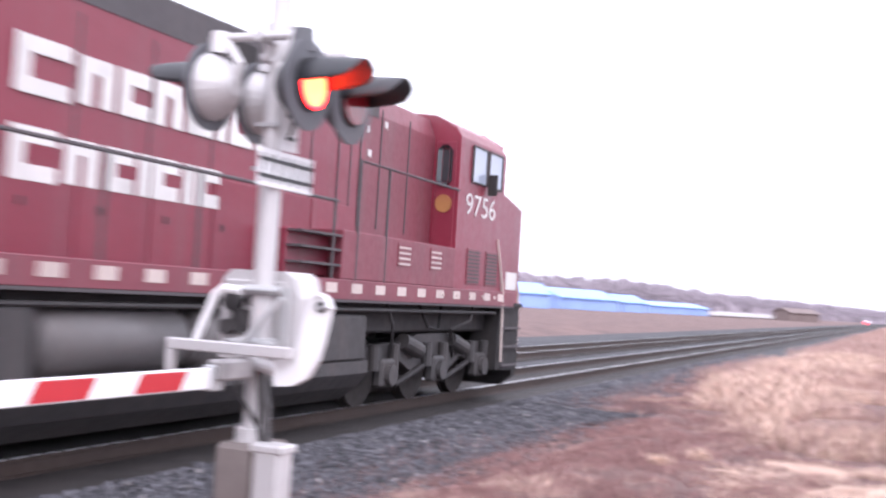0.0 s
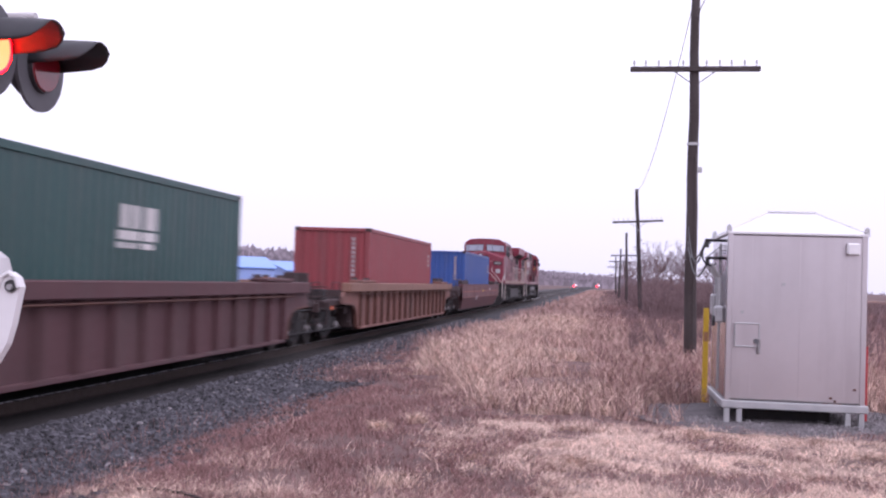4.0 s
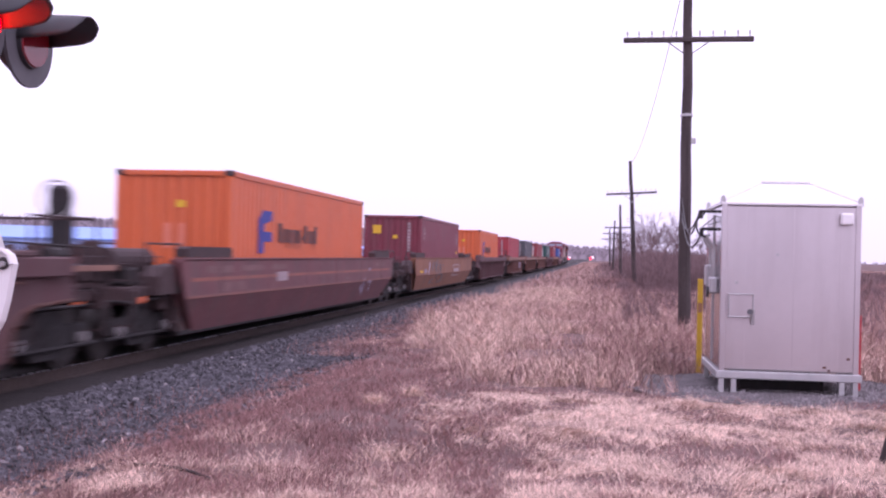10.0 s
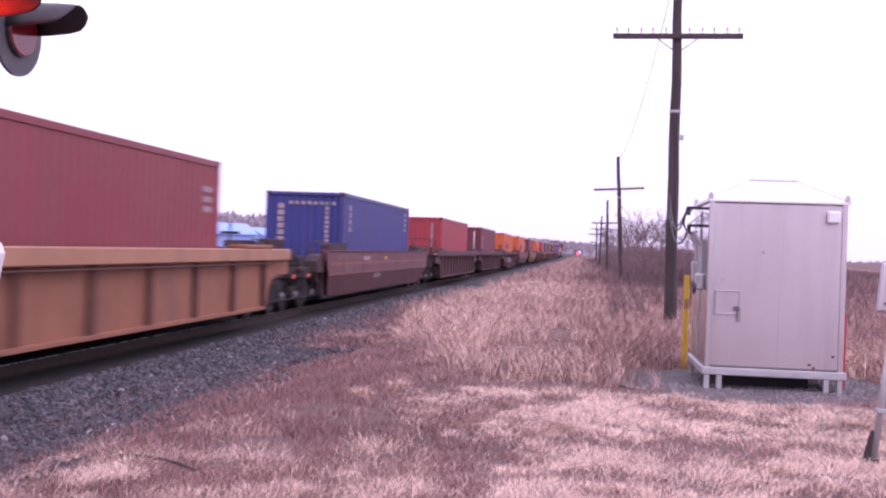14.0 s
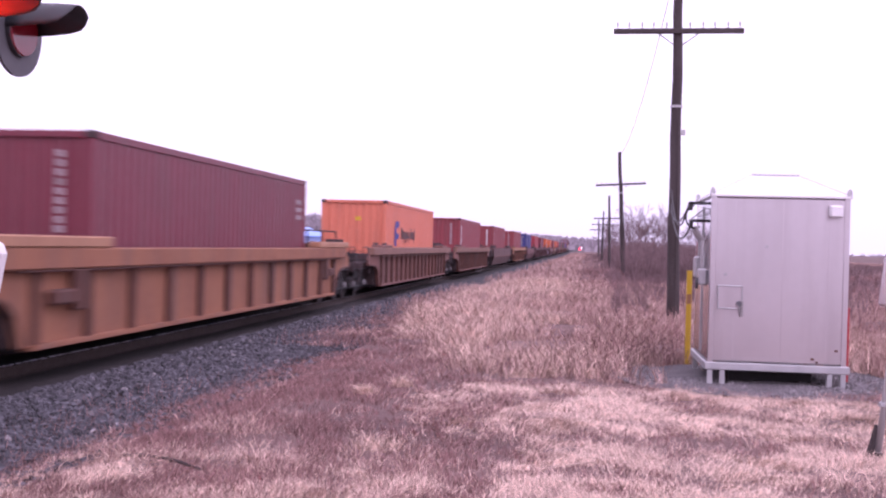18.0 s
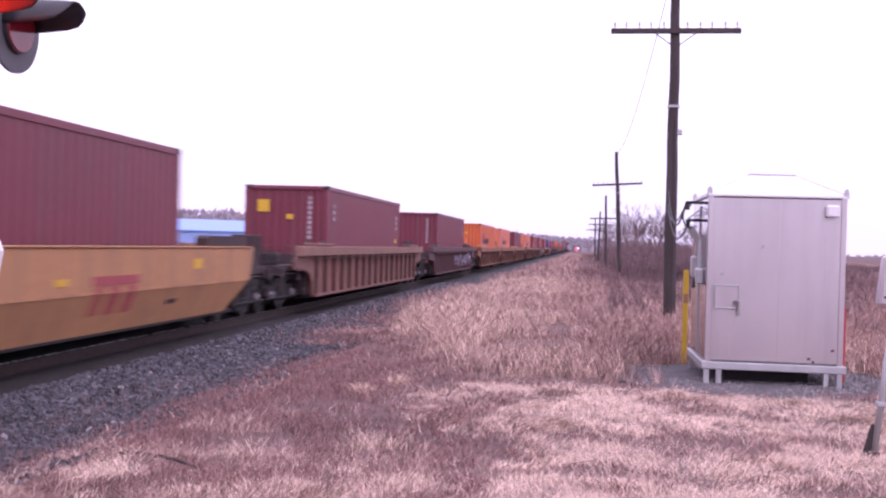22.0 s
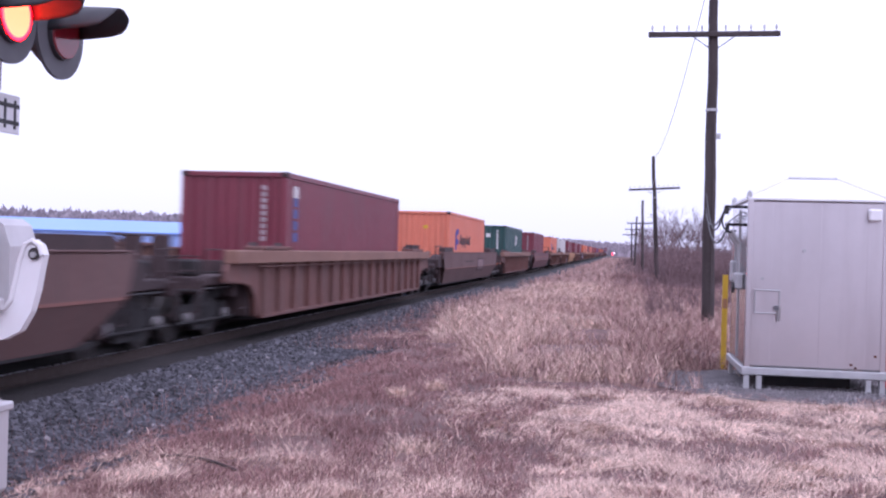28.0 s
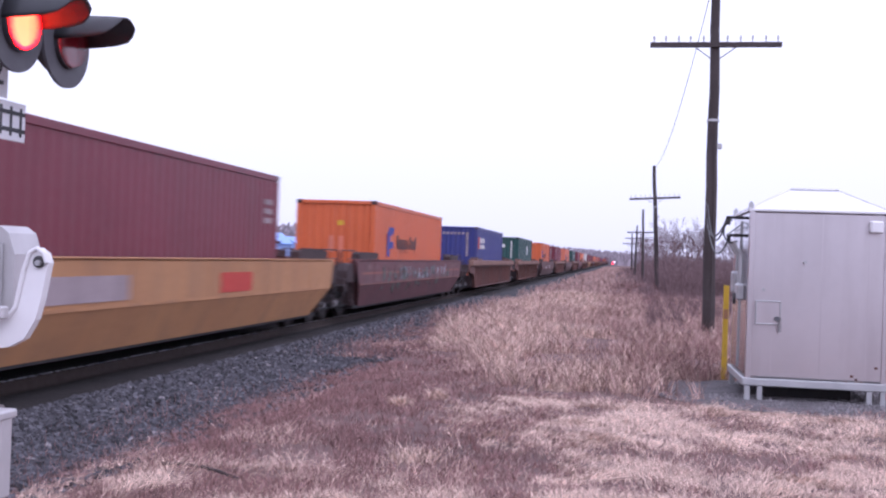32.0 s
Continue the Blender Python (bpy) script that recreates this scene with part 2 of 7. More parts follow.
    "dry_grass": surf("dry_brown_grass", (0.50, 0.335, 0.285), (0.32, 0.195, 0.175), rough=0.9, s1=0.5, grain=0.1, bump=0, island=(0.4, 1.55)),
    "weed": surf("dead_red_brown_weeds", (0.32, 0.182, 0.168), (0.205, 0.110, 0.106), rough=0.9, s1=0.6, grain=0.1, bump=0, island=(0.45, 1.5)),
    "twig": surf("bare_twigs", (0.20, 0.130, 0.132), (0.13, 0.085, 0.09), rough=0.9, s1=0.4, grain=0.1, bump=0, island=(0.5, 1.4)),
    "pole_wood": surf("weathered_pole_timber", (0.05, 0.038, 0.037), (0.095, 0.078, 0.076), rough=0.9, s2=18, streak=0.5, dirt=(0.04, 0.03, 0.03), bump=0.5),
    "aluminium": surf("dull_aluminium_sheet", (0.64, 0.60, 0.61), (0.52, 0.485, 0.495), rough=0.30, metal=0.88, s1=0.7, streak=0.35, dirt=(0.42, 0.38, 0.38), grain=0.05, bump=0, spread=0.03),
    "bright_sheet": surf("polished_aluminium_sheet", (0.66, 0.63, 0.64), (0.56, 0.53, 0.54), rough=0.16, metal=0.97, s1=0.9, streak=0.12, dirt=(0.3, 0.26, 0.25), grain=0.08, bump=0, spread=0.03),
    "black_cable": surf("black_cable_sheath", (0.022, 0.021, 0.023), rough=0.6, bump=0),
    "galvanised": surf("galvanised_steel", (0.50, 0.50, 0.50), (0.38, 0.38, 0.39), rough=0.45, metal=0.5, s1=4, grain=0.12),
    "mast_grey": surf("aluminium_mast_paint", (0.58, 0.56, 0.56), (0.45, 0.43, 0.43), rough=0.5, metal=0.3, s1=2, grain=0.12),
    "mast_base": surf("rusty_base_casting", (0.20, 0.17, 0.16), (0.11, 0.085, 0.08), rough=0.8, s1=3, streak=0.4, bump=0.3),
    "gate_white": surf("white_gate_paint", (0.80, 0.79, 0.79), (0.7, 0.69, 0.69), rough=0.45, grain=0.06, bump=0.03),
    "gate_red": surf("red_reflective_sheet", (0.55, 0.025, 0.035), rough=0.4, grain=0.08, bump=0),
    "sign_white": surf("white_reflective_sheet", (0.78, 0.78, 0.79), rough=0.4, grain=0.05, bump=0),
    "sign_black": surf("black_sign_paint", (0.02, 0.02, 0.022), rough=0.5, grain=0.1, bump=0),
    "lamp_black": surf("black_lamp_housing", (0.028, 0.028, 0.032), (0.045, 0.045, 0.05), rough=0.55, grain=0.15),
    "lamp_grey": surf("faded_black_plate", (0.10, 0.10, 0.11), (0.14, 0.14, 0.15), rough=0.6, grain=0.15),
    "lens_dark": glass("red_lens_unlit", (0.22, 0.012, 0.02), 0.12),
    "lens_lit": glow("red_lens_lit", (1.0, 0.003, 0.002), 26.0),
    "lens_core": glow("bright_lens_core", (1.0, 0.045, 0.010), 17.0),
    "far_red": glow("far_red_lamp", (1.0, 0.03, 0.05), 4.0),
    "far_white": glow("far_white_lamp", (1.0, 0.85, 0.9), 4.0),
    "yellow_post": surf("yellow_plastic", (0.72, 0.46, 0.03), rough=0.5, grain=0.1),
    "red_post": surf("red_plastic", (0.46, 0.04, 0.045), rough=0.5, grain=0.1),
    "window": glass("dark_glass"),
    # base colour lifted to pale blue to stand for sky in the panes
    "windshield": glass("sky_toned_glass", (0.32, 0.36, 0.44), 0.05),
    "blue_metal": surf("blue_metal_roofing", (0.22, 0.38, 0.80), (0.26, 0.42, 0.82), rough=0.45, s1=0.05, grain=0.05, bump=0),
    "blue_wall": surf("pale_blue_metal_cladding", (0.30, 0.42, 0.74), rough=0.5, s1=0.05, grain=0.05, bump=0),
    "far_white_paint": surf("white_cladding", (0.7, 0.68, 0.68), rough=0.6, s1=0.2, grain=0.05, bump=0),
    "far_brown": surf("brown_cladding", (0.2, 0.15, 0.14), rough=0.8, s1=0.2, bump=0),
    # bare wood paled and greyed here: the haze of distance is in the colour
    "far_wood": surf("haze_paled_wood", (0.33, 0.285, 0.32), (0.42, 0.37, 0.41), rough=1.0, s1=0.05, s2=0.5, grain=0.3, bump=0, island=(0.6, 1.35)),
    "wire": surf("wire", (0.12, 0.12, 0.12), rough=0.6, bump=0),
    "porcelain": surf("glass_insulator", (0.5, 0.5, 0.52), rough=0.3, bump=0),
}


# ---- mesh helpers ----
def box(bm, x0, x1, y0, y1, z0, z1, bevel=0.0):
    v = [bm.verts.new(p) for p in ((x0, y0, z0), (x1, y0, z0), (x1, y1, z0), (x0, y1, z0), (x0, y0, z1), (x1, y0, z1), (x1, y1, z1), (x0, y1, z1))]
    fs = [bm.faces.new([v[i] for i in q]) for q in ((3, 2, 1, 0), (4, 5, 6, 7), (0, 1, 5, 4), (1, 2, 6, 5), (2, 3, 7, 6), (3, 0, 4, 7))]
    if bevel:
        es = list({e for f in fs for e in f.edges})
        bmesh.ops.bevel(bm, geom=es, offset=bevel, segments=1, affect='EDGES')
    return bm


def rod(bm, p, q, r, seg=8, r2=None):
    """A round bar from p to q."""
    p, q = Vector(p), Vector(q)
    r2 = r if r2 is None else r2
    d = (q - p).normalized()
    a = d.orthogonal().normalized()
    b = d.cross(a)
    ring = [[bm.verts.new(c + (a * math.cos(k * math.tau / seg) + b * math.sin(k * math.tau / seg)) * rad) for k in range(seg)] for c, rad in ((p, r), (q, r2))]
    for k in range(seg):
        bm.faces.new((ring[0][k], ring[0][(k + 1) % seg], ring[1][(k + 1) % seg], ring[1][k]))
    bm.faces.new(ring[0][::-1])
    bm.faces.new(ring[1])
    return bm


def bar_path(bm, pts, r, seg=6):
    """One bent round bar through the points."""
    p = [Vector(q) for q in pts]
    closed = (p[0] - p[-1]).length < 1e-5 and len(p) > 3
    if closed:
        p = p[:-1]
    n = len(p)
    rings, a = [], None
    for k in range(n):
        before = p[k] - p[k - 1] if k or closed else p[1] - p[0]
        after = p[(k + 1) % n] - p[k] if k < n - 1 or closed else p[k] - p[k - 1]
        d = before.normalized() + after.normalized()
        d = d.normalized() if d.length > 1e-4 else before.normalized()
        a = d.orthogonal() if a is None else a - d * a.dot(d)
        a = a.normalized() if a.length > 1e-4 else d.orthogonal().normalized()
        b = d.cross(a)
        rings.append([bm.verts.new(p[k] + (a * math.cos(j * math.tau / seg) + b * math.sin(j * math.tau / seg)) * r) for j in range(seg)])
    for k in range(n if closed else n - 1):
        u, w = rings[k], rings[(k + 1) % n]
        shift = min(range(seg), key=lambda m: sum((u[j].co - w[(j + m) % seg].co).length for j in range(seg)))
        for j in range(seg):
            bm.faces.new((u[j], u[(j + 1) % seg], w[(j + 1 + shift) % seg], w[(j + shift) % seg]))
    if not closed:
        bm.faces.new(rings[0][::-1])
        bm.faces.new(rings[-1])
    return bm


def slab(bm, outline, axis, lo, hi):
    """A flat outline of (a, b) points pushed from lo to hi along an axis; the outline lies in the other two, in the order x, y, z."""
    def put(a, b, c):
        return {"x": (c, a, b), "y": (a, c, b), "z": (a, b, c)}[axis]
    u = [bm.verts.new(put(a, b, lo)) for a, b in outline]
    w = [bm.verts.new(put(a, b, hi)) for a, b in outline]
    n = len(u)
    bm.faces.new(u[::-1])
    bm.faces.new(w)
    for k in range(n):
        bm.faces.new((u[k], u[(k + 1) % n], w[(k + 1) % n], w[k]))
    bmesh.ops.recalc_face_normals(bm, faces=bm.faces[:])
    return bm


def mesh_of(name, bm, material, smooth=False):
    me = bpy.data.meshes.new(name)
    bm.normal_update()
    bm.to_mesh(me)
    bm.free()
    me.materials.append(material)
    if smooth:
        me.polygons.foreach_set("use_smooth", [True] * len(me.polygons))
    return me


def part(name, bm, material, parent=None, label="", smooth=False, at=None):
    """ONE mesh object from a bmesh, or from a mesh that is there already, under a thing or a part."""
    me = bm if isinstance(bm, bpy.types.Mesh) else mesh_of(name, bm, material, smooth)
    ob = new(name, me)
    if isinstance(bm, bpy.types.Mesh) and material is not None:
        ob.material_slots[0].link = 'OBJECT'
        ob.material_slots[0].material = material
    ob.parent = parent
    if at is not None:
        ob.matrix_basis = at
    if label:
        ob["label"] = label
    return ob


def thing(name, label, category, group="", kind="", at=None):
    ob = new(name)
    ob.empty_display_size = 0.2
    if at is not None:
        ob.matrix_basis = at
    return tagged(ob, label, category, group, kind)


def B():
    return bmesh.new()


def words(text, size, material, parent, at, label=""):
    """Painted lettering from the built-in font, as a thin mesh."""
    cu = bpy.data.curves.new("lettering", 'FONT')
    cu.body, cu.size, cu.extrude, cu.align_x, cu.align_y = text, size, 0.002, 'CENTER', 'CENTER'
    tmp = bpy.data.objects.new("lettering", cu)
    scene.collection.objects.link(tmp)
    me = bpy.data.meshes.new_from_object(tmp.evaluated_get(bpy.context.evaluated_depsgraph_get()))
    bpy.data.objects.remove(tmp)
    me.materials.clear()
    me.materials.append(material)
    ob = new("lettering", me)
    ob.parent = parent
    ob.matrix_basis = at
    if label:
        ob["label"] = label
    return ob


# ---- ground and track ----
XT = -8.39          # centre of the near track
GROUND = 0.0
def ground_z(x, y):
    d = x - XT
    if d < 2.2:
        z = -0.55
    elif d < 3.3:
        z = -0.55 + (d - 2.2) / 1.1 * 0.22
    elif d < 4.9:
        z = -0.33 + (d - 3.3) / 1.6 * 0.33
    else:
        z = 0.0
    if x < -19:
        z = -0.55 + min(1.0, (-19 - x) / 6) * 0.45
    if d > 3:
        z += 0.05 * noise.noise((x * 0.35, y * 0.35, 1.0)) + 0.02 * noise.noise((x * 1.3, y * 1.3, 4.0))
    return z


def axis_steps(lo, hi, fine_lo, fine_hi, step, grow=1.22):
    s = list(np.arange(fine_lo, fine_hi + 1e-6, step))
    d, v = step, fine_hi
    while v < hi:
        d *= grow
        v = min(hi, v + d)
        s.append(v)
    d, v = step, fine_lo
    while v > lo:
        d *= grow
        v = max(lo, v - d)
        s.insert(0, v)
    return s


def build_ground():
    xs = axis_steps(-3000, 3000, -9, 8, 0.28)
    ys = axis_steps(-600, 4200, 0, 34, 0.4)
    verts = [(x, y, ground_z(x, y)) for y in ys for x in xs]
    nx = len(xs)
    faces = [(j * nx + i, j * nx + i + 1, (j + 1) * nx + i + 1, (j + 1) * nx + i) for j in range(len(ys) - 1) for i in range(nx - 1)]
    me = bpy.data.meshes.new("ground")
    me.from_pydata(verts, [], faces)
    me.materials.append(M["earth"])
    me.polygons.foreach_set("use_smooth", [True] * len(faces))
    tagged(new("ground", me), "flat ground of dead tan and brown winter grass", "ground", kind="structure")


def build_ballast():
    prof = [(-14.2, -0.34), (-11.2, -0.6), (-10.0, -0.22), (-7.6, -0.2), (-6.9, -0.22), (-5.7, -0.30), (-4.6, -0.22), (-2.9, -0.22), (-2.15, -0.23), (-1.72, -0.2), (-1.2, -0.185), (1.2, -0.185),
            (1.72, -0.2), (2.1, -0.235), (2.6, -0.27), (3.0, -0.3), (3.35, -0.36), (3.7, -0.6)]
    ys = axis_steps(-120, 2600, 2, 40, 0.3)
    verts, faces = [], []
    for y in ys:
        for d, z in prof:
            k = 0.035 if -4 < y < 60 and abs(d) > 1.75 else 0.008
            wob = noise.noise((d * 1.5, y * 1.1, 7.0))
            verts.append((XT + d + (0.16 * wob if d > 2.5 else 0), y, z + k * noise.noise((d * 2.7, y * 2.7, 2.0))))
    n = len(prof)
    for j in range(len(ys) - 1):
        for i in range(n - 1):
            faces.append((j * n + i, j * n + i + 1, (j + 1) * n + i + 1, (j + 1) * n + i))
    me = bpy.data.meshes.new("ballast_bed")
    me.from_pydata(verts, [], faces)
    me.materials.append(M["ballast"])
    tagged(new("ballast_bed", me), "dark grey crushed stone ballast under the tracks", "ballast", kind="structure")


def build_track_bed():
    """The strip of ballast between and beside the rails; its black holds oil stains and the shade under the train."""
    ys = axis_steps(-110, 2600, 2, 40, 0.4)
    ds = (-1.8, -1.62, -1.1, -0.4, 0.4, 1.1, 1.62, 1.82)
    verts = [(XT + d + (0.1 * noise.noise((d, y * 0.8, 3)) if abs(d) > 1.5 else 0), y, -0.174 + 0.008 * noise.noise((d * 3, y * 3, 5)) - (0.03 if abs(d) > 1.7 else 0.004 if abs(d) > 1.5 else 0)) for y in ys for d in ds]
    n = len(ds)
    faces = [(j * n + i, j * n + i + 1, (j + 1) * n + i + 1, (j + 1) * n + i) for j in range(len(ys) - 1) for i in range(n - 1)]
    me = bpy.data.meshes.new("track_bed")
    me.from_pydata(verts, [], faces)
    me.materials.append(M["oily_shade"])
    tagged(new("track_bed", me), "ballast between the rails, blackened for oil and shade under the train", "ballast", kind="structure")


def scatter_mesh(name, verts, faces, material, label, category):
    me = bpy.data.meshes.new(name)
    me.from_pydata(verts, [], faces)
    me.materials.append(material)
    return tagged(new(name, me), label, category, kind="stuff")


def build_stones(name, count, seed, material, label):
    rng = random.Random(seed)
    cube = [(-1, -1, -1), (1, -1, -1), (1, 1, -1), (-1, 1, -1), (-.7, -.7, 1), (.7, -.7, 1), (.7, .7, 1), (-.7, .7, 1)]
    fcs = ((3, 2, 1, 0), (4, 5, 6, 7), (0, 1, 5, 4), (1, 2, 6, 5), (2, 3, 7, 6), (3, 0, 4, 7))
    verts, faces = [], []
    for k in range(count):
        y = 5.5 + 48 * rng.random() ** 1.7
        d = rng.uniform(1.62, 3.5) if rng.random() < 0.84 else 3.2 + 1.3 * rng.random() ** 1.8
        z = max(-0.2 - max(0, d - 1.7) * 0.095, ground_z(XT + d, y) if d > 3.2 else -1)
        s = rng.uniform(0.014, 0.034) * (1 + y / 60)
        turn = Euler((rng.uniform(0, 6), rng.uniform(0, 6), rng.uniform(0, 6))).to_matrix()
        base = len(verts)
        sx, sy, sz = s * rng.uniform(.8, 1.5), s * rng.uniform(.7, 1.2), s * rng.uniform(.6, 1)
        for a, b, c in cube:
            v = turn @ Vector((a * sx * rng.uniform(.7, 1.1), b * sy * rng.uniform(.7, 1.1), c * sz))
            verts.append((XT + d + v.x, y + v.y, z + v.z + 0.01))
        faces += [tuple(base + i for i in f) for f in fcs]
    scatter_mesh(name, verts, faces, material, label, "ballast")


def rail_mesh(y0, y1):
    bm = B()
    slab(bm, [(-0.07, -0.18), (0.07, -0.18), (0.07, -0.168), (0.012, -0.155), (0.012, -0.045), (0.036, -0.036), (0.036, -0.004), (-0.036, -0.004), (-0.036, -0.036), (-0.012, -0.045), (-0.012, -0.155), (-0.07, -0.168)], "y", y0, y1)
    return mesh_of("rail", bm, M["rail_web"])


def build_track(name, xc, near):
    t = thing(name, "straight railway track with worn steel rails on dark timber ties", "railway track", kind="structure", at=pose(xc, 0, 0))
    web = rail_mesh(-110, 2600)
    head = mesh_of("rail_head", box(B(), -0.033, 0.033, -110, 2600, -0.006, 0.0), M["rail_top"])
    for s in (-0.7525, 0.7525):
        r = part("rail", web, None, t, at=pose(s, 0, 0))
        part("rail_head", head, None, r, "shiny worn running surface")
    tie = mesh_of("tie", box(B(), -1.3, 1.3, -0.115, 0.115, -0.36, -0.182, 0.012), M["tie"])
    count = 200 if near else 60
    for k in range(count):
        part("tie", tie, None, t, at=pose(random.uniform(-0.04, 0.04), 2 + k * 0.53, random.uniform(-0.006, 0.006), 0, 0, random.uniform(-0.6, 0.6)))
    bm = B()
    for k in range(count, count + 500):
        box(bm, -1.3, 1.3, 2 + k * 0.53 - 0.115, 2 + k * 0.53 + 0.115, -0.36, -0.184)
    for k in range(1, 30):
        box(bm, -1.3, 1.3, 2 - k * 0.53 - 0.115, 2 - k * 0.53 + 0.115, -0.36, -0.184)
    far = part("far_ties", bm, M["tie"], t)
    far["kind"] = "stuff"


build_ground()
build_ballast()


# ---- telegraph poles ----
def build_pole(x, y, top, lean, arm_z, arm_len, label, detail=True):
    t = thing("telegraph_pole", label, "utility pole", group="telegraph poles along the track", at=pose(x, y, GROUND, 0, lean, 0))
    bm = B()
    segs, rings = 12, []
    for k in range(segs + 1):
        z, r, o = -0.1 + (top + 0.1) * k / segs, 0.155 - 0.055 * k / segs, 0.012 * math.sin(k * 1.7)
        rings.append([bm.verts.new((o + r * math.cos(a) * (1 + 0.04 * math.sin(3 * a + k)), r * math.sin(a), z)) for a in [j * math.tau / 12 for j in range(12)]])
    for u, w in zip(rings, rings[1:]):
        for j in range(12):
            bm.faces.new((u[j], u[(j + 1) % 12], w[(j + 1) % 12], w[j]))
    bm.faces.new(rings[-1])
    bm.faces.new(rings[0][::-1])
    part("shaft", bm, M["pole_wood"], t, smooth=True)
    arm = part("crossarm", box(B(), -arm_len / 2, arm_len / 2, -0.19, -0.09, arm_z - 0.06, arm_z + 0.06, 0.008), M["pole_wood"], t, "weathered timber crossarm")
    for s in (-1, 1):
        part("brace", rod(B(), (s * 0.50, -0.2, arm_z - 0.05), (s * 0.06, -0.14, arm_z - 0.36), 0.012, 6), M["pole_wood"], t)
    pin = mesh_of("insulator", rod(rod(B(), (0, 0, 0), (0, 0, 0.09), 0.014, 6), (0, 0, 0.08), (0, 0, 0.17), 0.03, 8, 0.02), M["porcelain"])
    for k, u in enumerate((-0.47, -0.38, -0.28, -0.19, -0.09, 0.09, 0.19, 0.28, 0.38, 0.47)):
        if detail or k % 2 == 0:
            part("insulator", pin, None, arm, "pale glass insulator on a pin", at=pose(u * arm_len, -0.14, arm_z + 0.05))
    if detail:
        part("conduit", bar_path(B(), [(0.05, -0.16, 0.0), (0.045, -0.15, 2.4), (0.04, -0.14, 4.9)], 0.022), M["pole_wood"], t, "dark conduit strapped up the pole")
        part("bracket", box(B(), 0.09, 0.22, -0.05, 0.05, 4.55, 4.68, 0.01), M["galvanised"], t)
        part("guy_band", rod(B(), (0, 0, 5.2), (0, 0, 5.26), 0.15, 10), M["galvanised"], t)
    return t


poles = [build_pole(2.13, 26.5, 8.9, -0.4, 7.02, 3.05, "tall weathered timber telegraph pole with one crossarm and glass insulators"),
         build_pole(2.42, 67.3, 7.75, -3.4, 5.75, 3.05, "leaning dark timber telegraph pole with one crossarm"),
         build_pole(2.45, 107.5, 7.0, -1.6, 4.75, 3.05, "distant timber telegraph pole with one crossarm", False),
         build_pole(2.3, 148.0, 6.8, 1.0, 5.0, 3.05, "distant timber telegraph pole with one crossarm", False),
         build_pole(2.4, 189.0, 6.8, -1.2, 5.0, 3.05, "distant timber telegraph pole with one crossarm", False)]


def sag(p, q, drop, n=14):
    p, q = Vector(p), Vector(q)
    return [p.lerp(q, k / n) - Vector((0, 0, drop * 4 * (k / n) * (1 - k / n))) for k in range(n + 1)]


tagged(part("overhead_wire", bar_path(B(), sag((2.0, 26.3, 8.6), (1.99, 67.2, 7.6), 0.9), 0.012, 4), M["wire"]), "single thin wire sagging between two telegraph poles", "wire")
tagged(part("overhead_wire", bar_path(B(), sag((2.1, 26.4, 8.3), (2.2, -16, 8.6), 0.8), 0.012, 4), M["wire"]), "single thin wire sagging from the telegraph pole", "wire")


